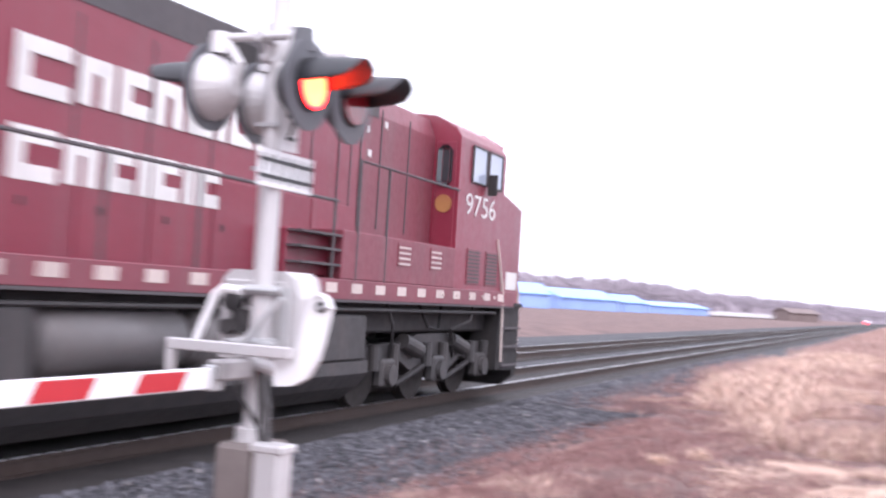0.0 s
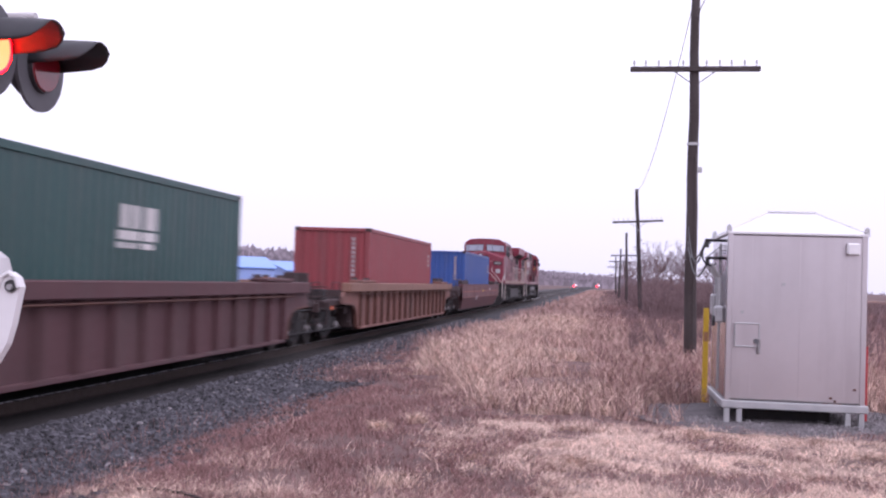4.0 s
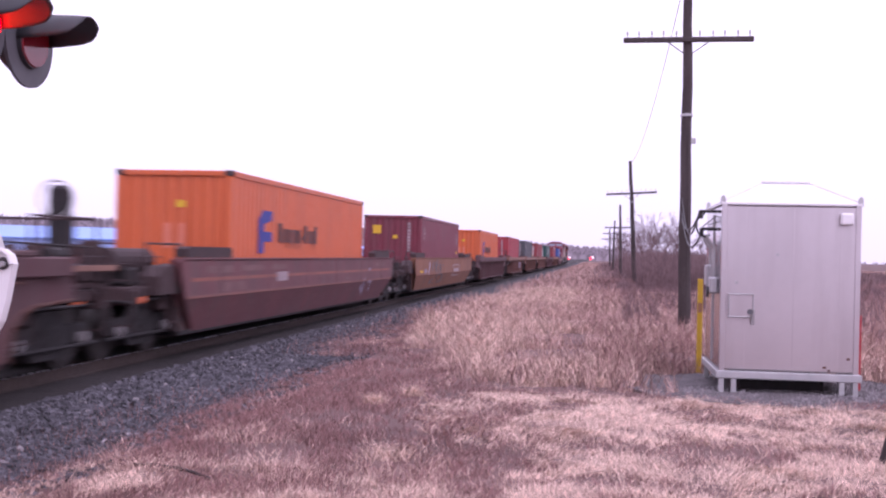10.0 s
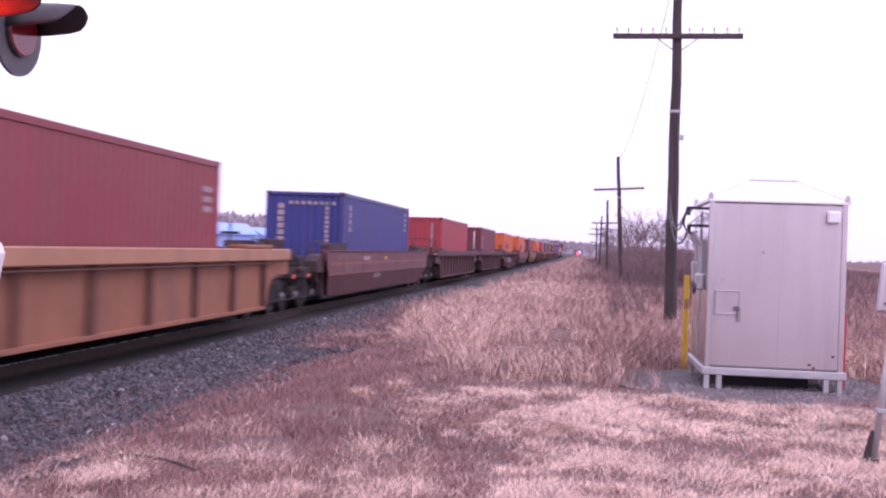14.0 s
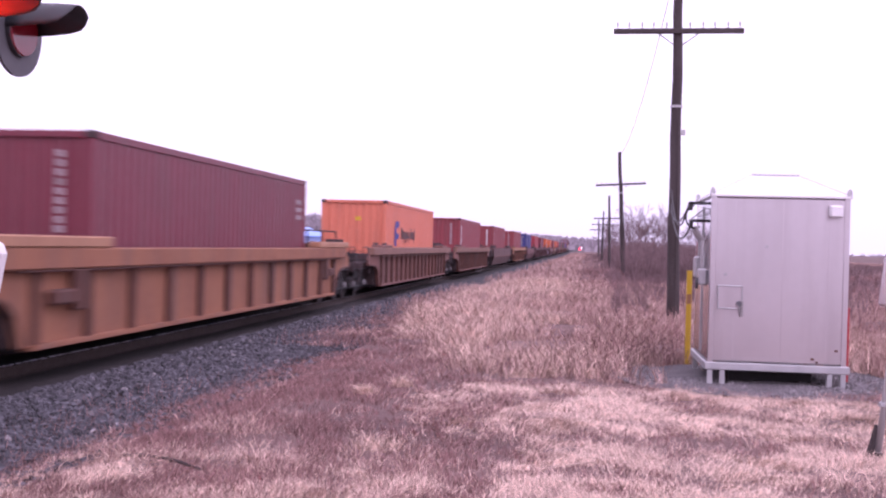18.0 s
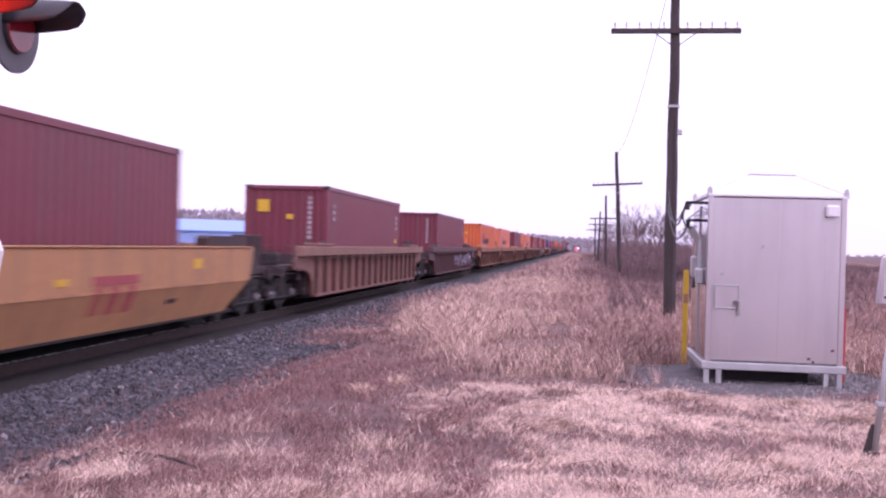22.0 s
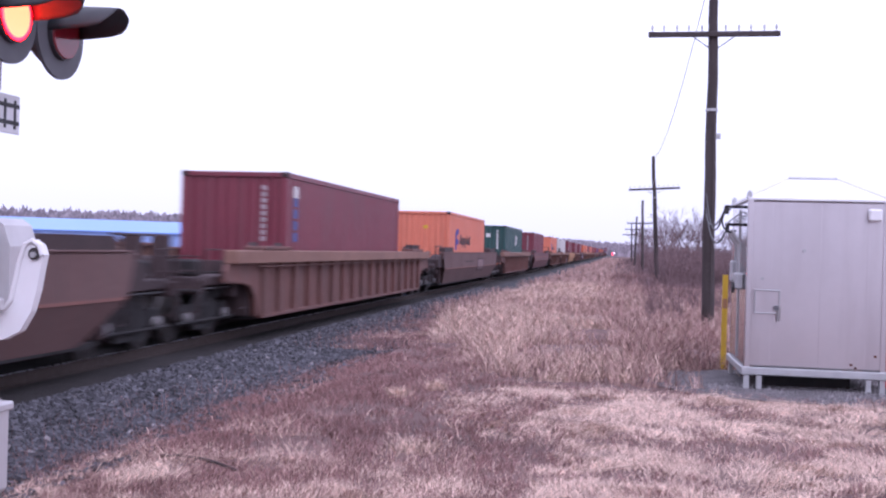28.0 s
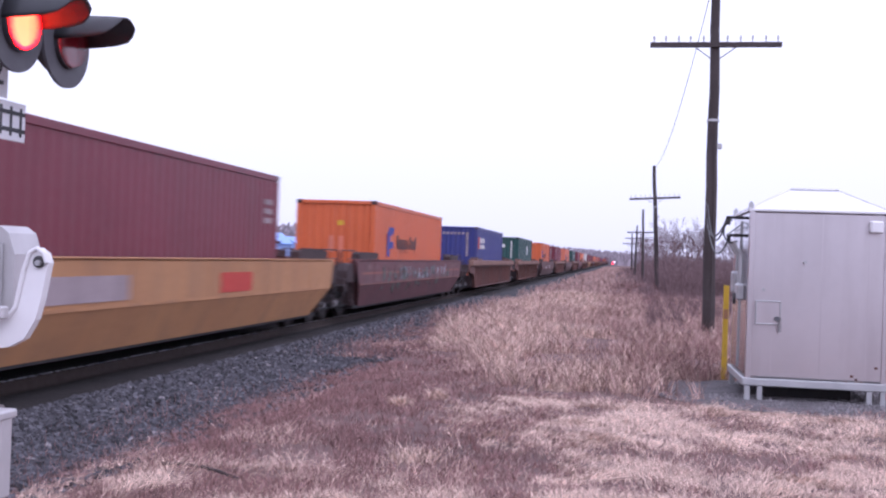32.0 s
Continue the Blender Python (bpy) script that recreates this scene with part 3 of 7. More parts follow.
# ---- signal equipment cabinet ----
def build_cabinet():
    x0, x1, y0, y1, z0, z1 = 1.67, 3.42, 14.72, 16.6, 0.345, 2.53
    t = thing("equipment_cabinet", "tall dull aluminium railway signal cabinet standing on short steel legs", "cabinet", at=pose(0, 0, -0.02))
    body = part("body", box(B(), x0, x1, y0, y1, z0, z1, 0.02), M["aluminium"], t)
    for k in range(1, 4):
        xs = (1.98, 2.59, 3.17)[k - 1]
        part("seam", box(B(), xs - 0.007, xs + 0.007, y0 - 0.003, y0 + 0.004, z0 + 0.06, z1 - 0.05), M["aluminium"], body)
    for x in (x0, x1):
        for y in (y0, y1):
            part("corner_post", box(B(), x - (0.012 if x == x0 else 0.06), x + (0.06 if x == x0 else 0.012), y - (0.012 if y == y0 else 0.06), y + (0.06 if y == y0 else 0.012), z0 - 0.03, z1 + 0.02, 0.006), M["aluminium"], t)
            part("lifting_lug", slab(B(), [(x - 0.035, z1), (x + 0.035, z1), (x + 0.03, z1 + 0.10), (x, z1 + 0.13), (x - 0.03, z1 + 0.10)], "y", y - 0.012, y + 0.012), M["galvanised"], t)
    part("skid", box(B(), x0 - 0.05, x1 + 0.05, y0 - 0.055, y0 + 0.05, z0 - 0.11, z0 - 0.01, 0.01), M["galvanised"], t, "galvanised base beam")
    part("skid", box(B(), x0 - 0.05, x1 + 0.05, y1 - 0.05, y1 + 0.05, z0 - 0.11, z0 - 0.01, 0.01), M["galvanised"], t, "galvanised base beam")
    for x in (x0, x1):
        part("skid", box(B(), x - 0.05, x + 0.05, y0 + 0.055, y1 - 0.055, z0 - 0.11, z0 - 0.01, 0.01), M["galvanised"], t)
    for x in (x0 + 0.02, x0 + 0.18, x1 - 0.2, x1 - 0.03):
        for y in (y0, y1):
            part("leg", box(B(), x - 0.035, x + 0.035, y - 0.035, y + 0.035, 0.0, z0 - 0.11, 0.006), M["galvanised"], t)
    roof = B()
    a = [(x0 - 0.02, y0 - 0.02), (x1 + 0.02, y0 - 0.02), (x1 + 0.02, y1 + 0.02), (x0 - 0.02, y1 + 0.02)]
    b = [(x0 + 0.58, y0 + 0.6), (x1 - 0.54, y0 + 0.6), (x1 - 0.54, y1 - 0.6), (x0 + 0.58, y1 - 0.6)]
    lo = [roof.verts.new((*p, z1 + 0.004)) for p in a]
    mid = [roof.verts.new((*p, z1 + 0.03)) for p in a]
    hi = [roof.verts.new((*p, z1 + 0.33)) for p in b]
    for u, w in ((lo, mid), (mid, hi)):
        for k in range(4):
            roof.faces.new((u[k], u[(k + 1) % 4], w[(k + 1) % 4], w[k]))
    roof.faces.new(hi)
    roof.faces.new(lo[::-1])
    part("roof", roof, M["gate_white"], t, "pale hipped metal roof")
    for k in range(4):
        part("roof_rib", rod(B(), (*a[k], z1 + 0.035), (*b[k], z1 + 0.34), 0.008, 6), M["sign_white"], t)
    part("ridge_cap", rod(B(), (*b[0], z1 + 0.34), (*b[1], z1 + 0.34), 0.016, 8), M["galvanised"], t)
    # latch, vent and lamp on the face that looks at the road
    lx, lz = x0 + 0.10, 1.21
    plate = part("latch", box(B(), lx, lx + 0.31, y0 - 0.022, y0 - 0.002, lz - 0.16, lz + 0.14, 0.006), M["aluminium"], t, "recessed latch plate with a padlock handle")
    part("latch_rim", bar_path(B(), [(lx, y0 - 0.03, lz - 0.16), (lx + 0.31, y0 - 0.03, lz - 0.16), (lx + 0.31, y0 - 0.03, lz + 0.14), (lx, y0 - 0.03, lz + 0.14), (lx, y0 - 0.03, lz - 0.16)], 0.014), M["galvanised"], plate)
    part("handle", rod(B(), (lx + 0.27, y0 - 0.06, lz - 0.09), (lx + 0.27, y0 - 0.02, lz - 0.09), 0.035, 10), M["lamp_grey"], plate, "round padlock handle")
    part("handle", box(B(), lx + 0.285, lx + 0.325, y0 - 0.06, y0 - 0.02, lz - 0.26, lz - 0.06, 0.008), M["bearing"], plate)
    part("knob", rod(B(), (lx + 0.09, y0 - 0.03, 1.50), (lx + 0.09, y0, 1.50), 0.022, 10), M["galvanised"], t)
    part("knob", rod(B(), (x0 + 0.71, y0 - 0.03, 1.88), (x0 + 0.71, y0, 1.88), 0.022, 10), M["galvanised"], t)
    part("lamp_box", box(B(), x1 - 0.26, x1 - 0.10, y0 - 0.11, y0 - 0.002, 2.28, 2.44, 0.02), M["gate_white"], t, "small white lamp box")
    for dx, dz, w in ((1.31, 0.40, 0.045), (1.37, 0.36, 0.035), (1.61, 0.52, 0.04)):
        part("worn_decal", box(B(), x0 + dx, x0 + dx + w, y0 - 0.003, y0 + 0.002, dz, dz + 0.03), M["rib_rust_shade"], t, "rusty scuffed spot")
    # black block added between the legs to stand for the shade there
    part("cable_trough", box(B(), x0 + 0.3, x1 - 0.35, y0 + 0.35, y1 - 0.4, 0.03, z0 - 0.12, 0.01), M["black_steel"], t, "dark block added for the shade under the floor")
    # the polished end wall with its meter boxes, service arms and cables
    end = part("end_wall", box(B(), x0 - 0.012, x0 - 0.002, y0 + 0.06, y1 - 0.06, z0 + 0.02, z1 - 0.03), M["bright_sheet"], t, "shiny aluminium end wall")
    part("door_edge", rod(B(), (x0 - 0.02, 15.62, z0 + 0.05), (x0 - 0.02, 15.62, z1 - 0.1), 0.012, 6), M["galvanised"], end)
    mb = part("meter_box", box(B(), x0 - 0.12, x0 - 0.014, 15.0, 15.3, 1.34, 1.56, 0.02), M["galvanised"], t, "grey meter box on the end wall")
    part("meter_glass", rod(B(), (x0 - 0.155, 15.15, 1.36), (x0 - 0.12, 15.15, 1.36), 0.075, 16), M["tank_grey"], mb, "round dark meter glass")
    part("meter_box", box(B(), x0 - 0.10, x0 - 0.014, 15.75, 16.05, 1.42, 1.72, 0.02), M["galvanised"], t, "grey meter box on the end wall")
    for ys, zs, reach in ((15.25, 2.46, 0.26), (15.35, 2.22, 0.24)):
        arm = part("service_arm", box(B(), x0 - reach, x0 - 0.014, ys, ys + 0.06, zs - 0.02, zs + 0.02, 0.006), M["black_steel"], t, "dark steel service arm")
        part("insulator", rod(B(), (x0 - reach + 0.03, ys + 0.03, zs - 0.10), (x0 - reach + 0.03, ys + 0.03, zs - 0.02), 0.028, 10), M["tank_grey"], arm, "dark cable insulator")
    part("brace_strut", rod(B(), (x0 - 0.24, 15.3, 2.22), (x0 - 0.02, 15.3, 2.40), 0.012, 6), M["galvanised"], t)
    for ys in (15.2, 15.45, 15.8):
        part("conduit", bar_path(B(), [(x0 - 0.05, ys, 1.55), (x0 - 0.05, ys, 1.95), (x0 - 0.12, ys, 2.05), (x0 - 0.16, ys, 2.14)], 0.02), M["galvanised"], t, "pale conduit elbow")
    for p, q, d in (((x0 - 0.25, 15.28, 2.44), (2.02, 26.35, 2.75), 0.25), ((x0 - 0.25, 15.28, 2.46), (2.02, 26.35, 3.25), 0.55), ((x0 - 0.23, 15.38, 2.12), (2.02, 26.35, 2.9), 0.42)):
        part("cable", bar_path(B(), sag(p, q, d), 0.014, 6), M["black_cable"], t, "slack black cable to the pole")
    loop = [(x0 - 0.17 - 0.12 * math.cos(a), 15.3, 2.27 + 0.16 * math.sin(a)) for a in np.linspace(-2.2, 1.5, 12)]
    part("cable", bar_path(B(), [tuple(map(float, p)) for p in loop], 0.012, 6), M["black_cable"], t, "looped black cable")
    return t


build_cabinet()


def build_gravel_pad():
    bm = B()
    rng = random.Random(3)
    ring = []
    for k in range(40):
        a = k / 40 * math.tau
        rx, ry = 2.0, 1.75
        w = 1.08 + 0.16 * noise.noise((math.cos(a) * 1.7, math.sin(a) * 1.7, 3))
        ring.append(bm.verts.new((2.45 + math.cos(a) * rx * w, 15.5 + math.sin(a) * ry * w, 0.012)))
    c = bm.verts.new((2.55, 15.5, 0.05))
    for k in range(40):
        bm.faces.new((ring[k], ring[(k + 1) % 40], c))
    tagged(part("gravel_pad", bm, M["gravel"]), "pad of grey crushed gravel under the cabinet", "gravel", kind="structure")


build_gravel_pad()

# marker posts beside the cabinet
yp = thing("marker_post", "slim yellow plastic cable marker post in the grass", "post", at=pose(1.64, 17.3, 0))
part("stake", box(B(), -0.042, 0.042, -0.012, 0.012, 0.0, 1.47, 0.006), M["yellow_post"], yp)
part("decal", box(B(), -0.034, 0.034, -0.018, -0.0125, 0.95, 1.1), M["car_yellow"], yp, "worn decal")
rp = thing("marker_post", "slim red plastic marker post beside the cabinet", "post", at=pose(3.56, 15.3, 0))
part("stake", box(B(), -0.034, 0.034, -0.012, 0.012, 0.0, 1.02, 0.008), M["red_post"], rp)
part("cap", box(B(), -0.037, 0.037, -0.015, 0.015, 1.02, 1.06, 0.008), M["red_post"], rp)


# pedestal box on a leaning post close to the camera
def build_pedestal():
    t = thing("junction_box_post", "pale grey junction box on a leaning galvanised post", "junction box", at=pose(2.60, 9.95, -0.05, 0, 6.0, 0))
    part("post", rod(B(), (0, 0, -0.05), (0, 0, 1.50), 0.03, 10), M["galvanised"], t, smooth=True)
    part("sleeve", rod(rod(B(), (-0.065, 0.03, -0.05), (-0.02, 0.035, 0.33), 0.045, 8, 0.03), (0, 0, 0.0), (0, 0, 0.1), 0.05, 8), M["pole_wood"], t, "dark timber stub at the foot")
    bx = part("box", box(B(), -0.17, 0.19, -0.1, 0.02, 1.38, 1.82, 0.02), M["aluminium"], t)
    part("box_door", box(B(), -0.15, 0.17, -0.112, -0.101, 1.40, 1.80, 0.006), M["aluminium"], bx)
    part("clamp", box(B(), -0.045, 0.045, -0.045, 0.045, 0.50, 0.54, 0.004), M["galvanised"], t)
    part("screw", rod(B(), (-0.12, -0.118, 1.46), (-0.12, -0.108, 1.46), 0.014, 8), M["tank_grey"], bx)


build_pedestal()

# ---- crossing signal with a lowered gate ----
MX, MY = -3.66, 5.62
def build_signal():
    t = thing("crossing_signal", "silver railway crossing mast with red flashing lamps and lowered gate", "crossing signal", at=pose(MX, MY, -0.1, 0, 0, 0))
    part("foundation", box(B(), -0.14, 0.14, -0.20, 0.22, -0.25, 0.92, 0.03), M["mast_base"], t, "weathered brown-grey steel base")
    part("mast", rod(B(), (0, 0, 0.3), (0, 0, 4.3), 0.068, 18), M["mast_grey"], t, "silver painted steel mast")
    part("mast_collar", rod(B(), (0, 0, 0.92), (0, 0, 1.0), 0.11, 16), M["mast_grey"], t)
    jb = part("junction_box", box(B(), 0.16, 0.36, -0.26, -0.10, 0.45, 0.93, 0.03), M["mast_grey"], t, "silver cable junction box")
    part("lid", box(B(), 0.15, 0.37, -0.27, -0.09, 0.90, 0.95, 0.01), M["mast_grey"], jb)
    part("conduit", bar_path(B(), [(0.2, -0.14, 0.8), (0.16, -0.12, 1.15), (0.09, -0.09, 1.35)], 0.028, 8), M["tank_grey"], t)
    # gate machine
    gm = part("gate_machine", slab(B(), [(-0.36, 1.40), (0.16, 1.40), (0.20, 1.46), (0.20, 1.80), (0.16, 1.92), (0.10, 1.962), (-0.30, 1.962), (-0.36, 1.9)], "y", 0.10, 0.40), M["mast_grey"], t, "silver gate machine housing")
    part("machine_cover", box(B(), -0.32, 0.10, 0.08, 0.10, 1.46, 1.90, 0.01), M["mast_grey"], gm)
    for k, (x, z, r) in enumerate(((-0.24, 1.76, 0.06), (-0.16, 1.64, 0.075), (-0.27, 1.60, 0.05), (-0.10, 1.78, 0.045), (-0.08, 1.56, 0.05))):
        part("mechanism", rod(B(), (x, 0.02, z), (x, 0.079, z), r, 12), M["tank_grey"], gm, "dark round gear of the gate drive")
    part("drive_link", rod(B(), (-0.26, 0.03, 1.78), (-0.10, 0.03, 1.54), 0.022, 8), M["black_steel"], gm)
    part("cover_hinge", rod(B(), (0.12, 0.08, 1.5), (0.12, 0.08, 1.86), 0.02, 8), M["galvanised"], gm)
    for z in (1.52, 1.84):
        part("clamp", box(B(), -0.1, 0.1, -0.1, 0.06, z - 0.03, z + 0.03, 0.01), M["galvanised"], t)
        part("clamp_bolt", rod(B(), (-0.16, -0.10, z), (0.18, -0.10, z), 0.018, 8), M["galvanised"], t)
    arm = [(0.414, 1.71), (0.449, 1.82), (0.492, 1.843), (0.536, 1.813), (0.556, 1.762), (0.541, 1.684), (0.52, 1.56), (0.491, 1.451), (0.429, 1.341), (0.331, 1.29), (0.22, 1.28), (0.20, 1.43), (0.324, 1.453), (0.372, 1.508)]
    ca = part("counterweight_arm", slab(B(), arm, "y", -0.16, -0.10), M["gate_white"], t, "white curved counterweight arm")
    part("pivot", rod(B(), (0.505, -0.172, 1.765), (0.505, -0.162, 1.765), 0.034, 16), M["tank_grey"], ca, "dark pivot hole")
    part("pivot_pin", rod(B(), (0.507, -0.19, 1.76), (0.507, -0.172, 1.76), 0.016, 10), M["galvanised"], ca)
    part("flange", bar_path(B(), [(0.33, -0.165, 1.455), (0.375, -0.165, 1.51), (0.416, -0.165, 1.71), (0.45, -0.165, 1.815), (0.492, -0.165, 1.838), (0.532, -0.165, 1.81), (0.55, -0.165, 1.76)], 0.014, 8), M["gate_white"], ca)
    part("shaft", rod(B(), (0.0, -0.09, 1.40), (0.26, -0.09, 1.36), 0.04, 10), M["mast_grey"], t)
    part("support_arm", bar_path(B(), [(-0.40, -0.12, 1.46), (-0.26, -0.12, 1.80), (-0.20, -0.12, 1.84), (-0.08, -0.12, 1.83)], 0.028, 8), M["gate_white"], t, "white gate support arm")
    part("cross_channel", box(B(), -0.50, 0.36, -0.26, -0.20, 1.45, 1.52, 0.008), M["mast_grey"], t, "grey steel channel")
    part("channel_leg", box(B(), -0.50, -0.45, -0.26, -0.20, 1.32, 1.45, 0.006), M["mast_grey"], t)
    for k, (a, b) in enumerate(((-0.10, 1.22), (0.06, 1.16))):
        part("drop_cable", bar_path(B(), [(a, -0.10, 1.42), (a + 0.05, -0.12, b), (0.10, -0.10, 1.02), (0.16, -0.14, 0.9)], 0.014, 6), M["tank_grey"], t, "grey cable running down the mast")
    part("strut", rod(B(), (0.20, -0.10, 1.80), (-0.02, -0.16, 1.52), 0.022, 8), M["galvanised"], t)
    # lowered gate along the edge of the road
    part("gate_bracket", box(B(), -0.04, 0.08, -0.48, -0.16, 1.31, 1.43, 0.015), M["bearing"], t, "steel arm bracket")
    g = part("gate_arm", box(B(), -0.02, 0.02, -7.2, -0.42, 1.265, 1.385, 0.006), M["gate_white"], t, "white gate arm with red stripes, lowered")
    for k in range(8):
        y1 = -0.74 - k * 0.735
        part("stripe", slab(B(), [(y1 - 0.44, 1.275), (y1 - 0.06, 1.275), (y1, 1.375), (y1 - 0.38, 1.375)], "x", 0.0205, 0.0235), M["gate_red"], g, "red reflective stripe")
    part("arm_clamp", box(B(), -0.035, 0.035, -0.52, -0.40, 1.25, 1.40, 0.008), M["galvanised"], g)
    # lamps in two pairs
    part("lamp_bar", bar_path(B(), [(-0.33, -0.21, 3.36), (0.30, -0.21, 3.36)], 0.028, 10), M["mast_grey"], t, "silver bar that carries the near lamps")
    part("lamp_bar", bar_path(B(), [(-0.33, 0.335, 3.36), (0.30, 0.335, 3.36)], 0.028, 10), M["mast_grey"], t, "silver bar that carries the far lamps")
    part("lamp_bar", rod(B(), (0, -0.25, 3.36), (0, 0.375, 3.36), 0.035, 10), M["mast_grey"], t, "silver crossbar through the mast")
    part("mast_tee", rod(B(), (0, 0, 3.24), (0, 0, 3.48), 0.092, 16), M["mast_grey"], t)
    lamps = [build_lamp(t, s, y) for s, y in ((1, -0.21), (1, 0.335), (-1, -0.21), (-1, 0.335))]
    # the count of tracks, and the little rail sign under it
    sg = part("track_sign", box(B(), 0.075, 0.085, -0.28, 0.36, 2.46, 2.69, 0.004), M["sign_white"], t, "white plate with a black picture of a railway track")
    for z in (2.525, 2.625):
        part("painted_rail", box(B(), 0.0855, 0.089, -0.27, 0.35, z - 0.012, z + 0.012), M["sign_black"], sg)
    for k in range(6):
        yy = -0.22 + k * 0.105
        part("painted_tie", box(B(), 0.0855, 0.0885, yy - 0.011, yy + 0.011, 2.49, 2.66), M["sign_black"], sg)
    plate = part("number_sign", box(B(), 0.075, 0.085, -0.06, 0.16, 2.70, 2.99, 0.004), M["sign_white"], t, "white plate with a black numeral two")
    words("2", 0.25, M["sign_black"], plate, pose(0.088, 0.05, 2.845, 90, 0, 90), "black numeral")
    for z in (2.58, 2.85):
        part("sign_clamp", box(B(), -0.085, 0.0745, -0.085, 0.085, z - 0.012, z + 0.012), M["galvanised"], t)
    return t, lamps


def build_lamp(t, s, y):
    """A flashing lamp that looks along s * x: round backing plate, housing behind it, hood, and a lens that turns its lit or its dark face out."""
    z, x = 3.06, s * 0.34
    plate = part("lamp_backing", rod(B(), (x - s * 0.01, y, z), (x + s * 0.01, y, z), 0.267, 40), M["lamp_grey"], t, "round dark backing plate")
    hs = B()
    prof = ((0.01, 0.21), (0.05, 0.20), (0.10, 0.17), (0.15, 0.12), (0.19, 0.06))
    for (d0, r0), (d1, r1) in zip(prof, prof[1:]):
        rod(hs, (x - s * d0, y, z), (x - s * d1, y, z), r0, 24, r1)
    part("housing", hs, M["mast_grey"] if s < 0 else M["lamp_black"], plate, "rounded lamp housing")
    part("stem", bar_path(B(), [(x - s * 0.16, y, z), (x - s * 0.2, y, z + 0.14), (x - s * 0.08, y, z + 0.30)], 0.035, 8), M["mast_grey"], plate)
    part("cap", rod(B(), (x - s * 0.05, y, z + 0.20), (x - s * 0.05, y, z + (0.335 if y < 0 else 0.25)), 0.075, 16, 0.06), M["mast_grey"] if s < 0 else M["lamp_grey"], plate, "lamp hanger cap")
    hood = B()
    n, rings = 20, []
    for dx, cut, r in ((0.012, -0.005, 0.163), (0.12, 0.0, 0.160), (0.25, 0.012, 0.156), (0.32, 0.03, 0.153), (0.355, 0.06, 0.150), (0.385, 0.10, 0.147)):
        a0 = math.asin(max(-1, min(1, cut / r)))
        rings.append([(x + s * dx, y + r * math.cos(a0 + (math.pi - 2 * a0) * k / n), z + r * math.sin(a0 + (math.pi - 2 * a0) * k / n)) for k in range(n + 1)])
    outer = [[hood.verts.new(p) for p in rg] for rg in rings]
    inner = [[hood.verts.new((p[0], y + (p[1] - y) * 0.955, z + (p[2] - z) * 0.955)) for p in rg] for rg in rings]
    for a, b in zip(outer, outer[1:]):
        for k in range(n):
            hood.faces.new((a[k], a[k + 1], b[k + 1], b[k]))
    for a, b in zip(inner, inner[1:]):
        for k in range(n):
            hood.faces.new((a[k], b[k], b[k + 1], a[k + 1]))
    for a, b in ((outer[-1], inner[-1]), (outer[0], inner[0])):
        for k in range(n):
            hood.faces.new((a[k], a[k + 1], b[k + 1], b[k]))
    for e in (0, n):
        for a, b, c, d in zip(outer, outer[1:], inner[1:], inner):
            hood.faces.new((a[e], b[e], c[e], d[e]))
    bmesh.ops.recalc_face_normals(hood, faces=hood.faces[:])
    part("hood", hood, M["lamp_black"], plate, "long black lamp hood", smooth=True)
    part("lens_rim", rod(B(), (x + s * 0.01, y, z), (x + s * 0.036, y, z), 0.156, 32), M["lamp_black"], plate)
    # the lens: one face glows, the other is dark red glass
    bm = B()
    rod(bm, (0.0, 0, 0), (0.016, 0, 0), 0.150, 32, 0.144)
    rod(bm, (-0.016, 0, 0), (0.0, 0, 0), 0.144, 32, 0.150)
    rod(bm, (0.016, 0, 0), (0.019, 0, 0), 0.126, 32)
    me = bpy.data.meshes.new("lens")
    bm.normal_update()
    bm.to_mesh(me)
    bm.free()
    me.materials.append(M["lens_lit"])
    me.materials.append(M["lens_dark"])
    me.materials.append(M["lens_core"])
    for p in me.polygons:
        p.material_index = 2 if p.center.x > 0.0185 else 0 if p.center.x > 0.012 else 1
    lens = new("lens", me)
    lens.parent = plate
    lens["label"] = "red glass lens"
    cx = x + s * 0.032
    if s > 0:
        lens.matrix_basis = pose(cx, y, z, 0, 0, 0 if y < 0 else 180)
    else:
        lens.matrix_basis = pose(cx, y, z, 0, 0, 180 if y < 0 else 0)
        part("peephole", rod(B(), (x - s * 0.155, y - 0.06, z), (x - s * 0.165, y - 0.06, z), 0.02, 10), M["lens_lit"] if y < 0 else M["gate_red"], plate, "small red indicator")
    return lens, cx, y, z, s


SIGNAL, LAMPS = build_signal()

# ---- the train ----
TRAIN = [  # seconds and the distance of the train along the track
    (0, -400.0), (0.3, -393.7), (0.6, -385.9), (1, -375.4), (1.4, -365.7), (2, -349.85), (3, -325.07), (3.5, -313.0), (5.5, -262.91), (6, -250.57), (7, -226.01), (8, -200.89), (9, -176.45), (10, -151.55), (11, -126.0), (12, -100.93),
    (13, -75.73), (14, -50.61), (16.5, 12.88), (17, 25.46), (18, 50.78), (19, 76.15), (20, 101.4), (21, 126.78), (22, 152.21), (23, 177.7), (24, 203.46), (24.5, 215.5),
    (26.5, 266.8), (27, 280.38), (28, 306.02), (29, 331.71), (30, 357.48), (31, 383.31), (32, 408.96)]
MOVING = []
MESH = {}


def cached(key, make, material, smooth=False):
    if key not in MESH:
        MESH[key] = mesh_of(key, make(), material, smooth)
    return MESH[key]


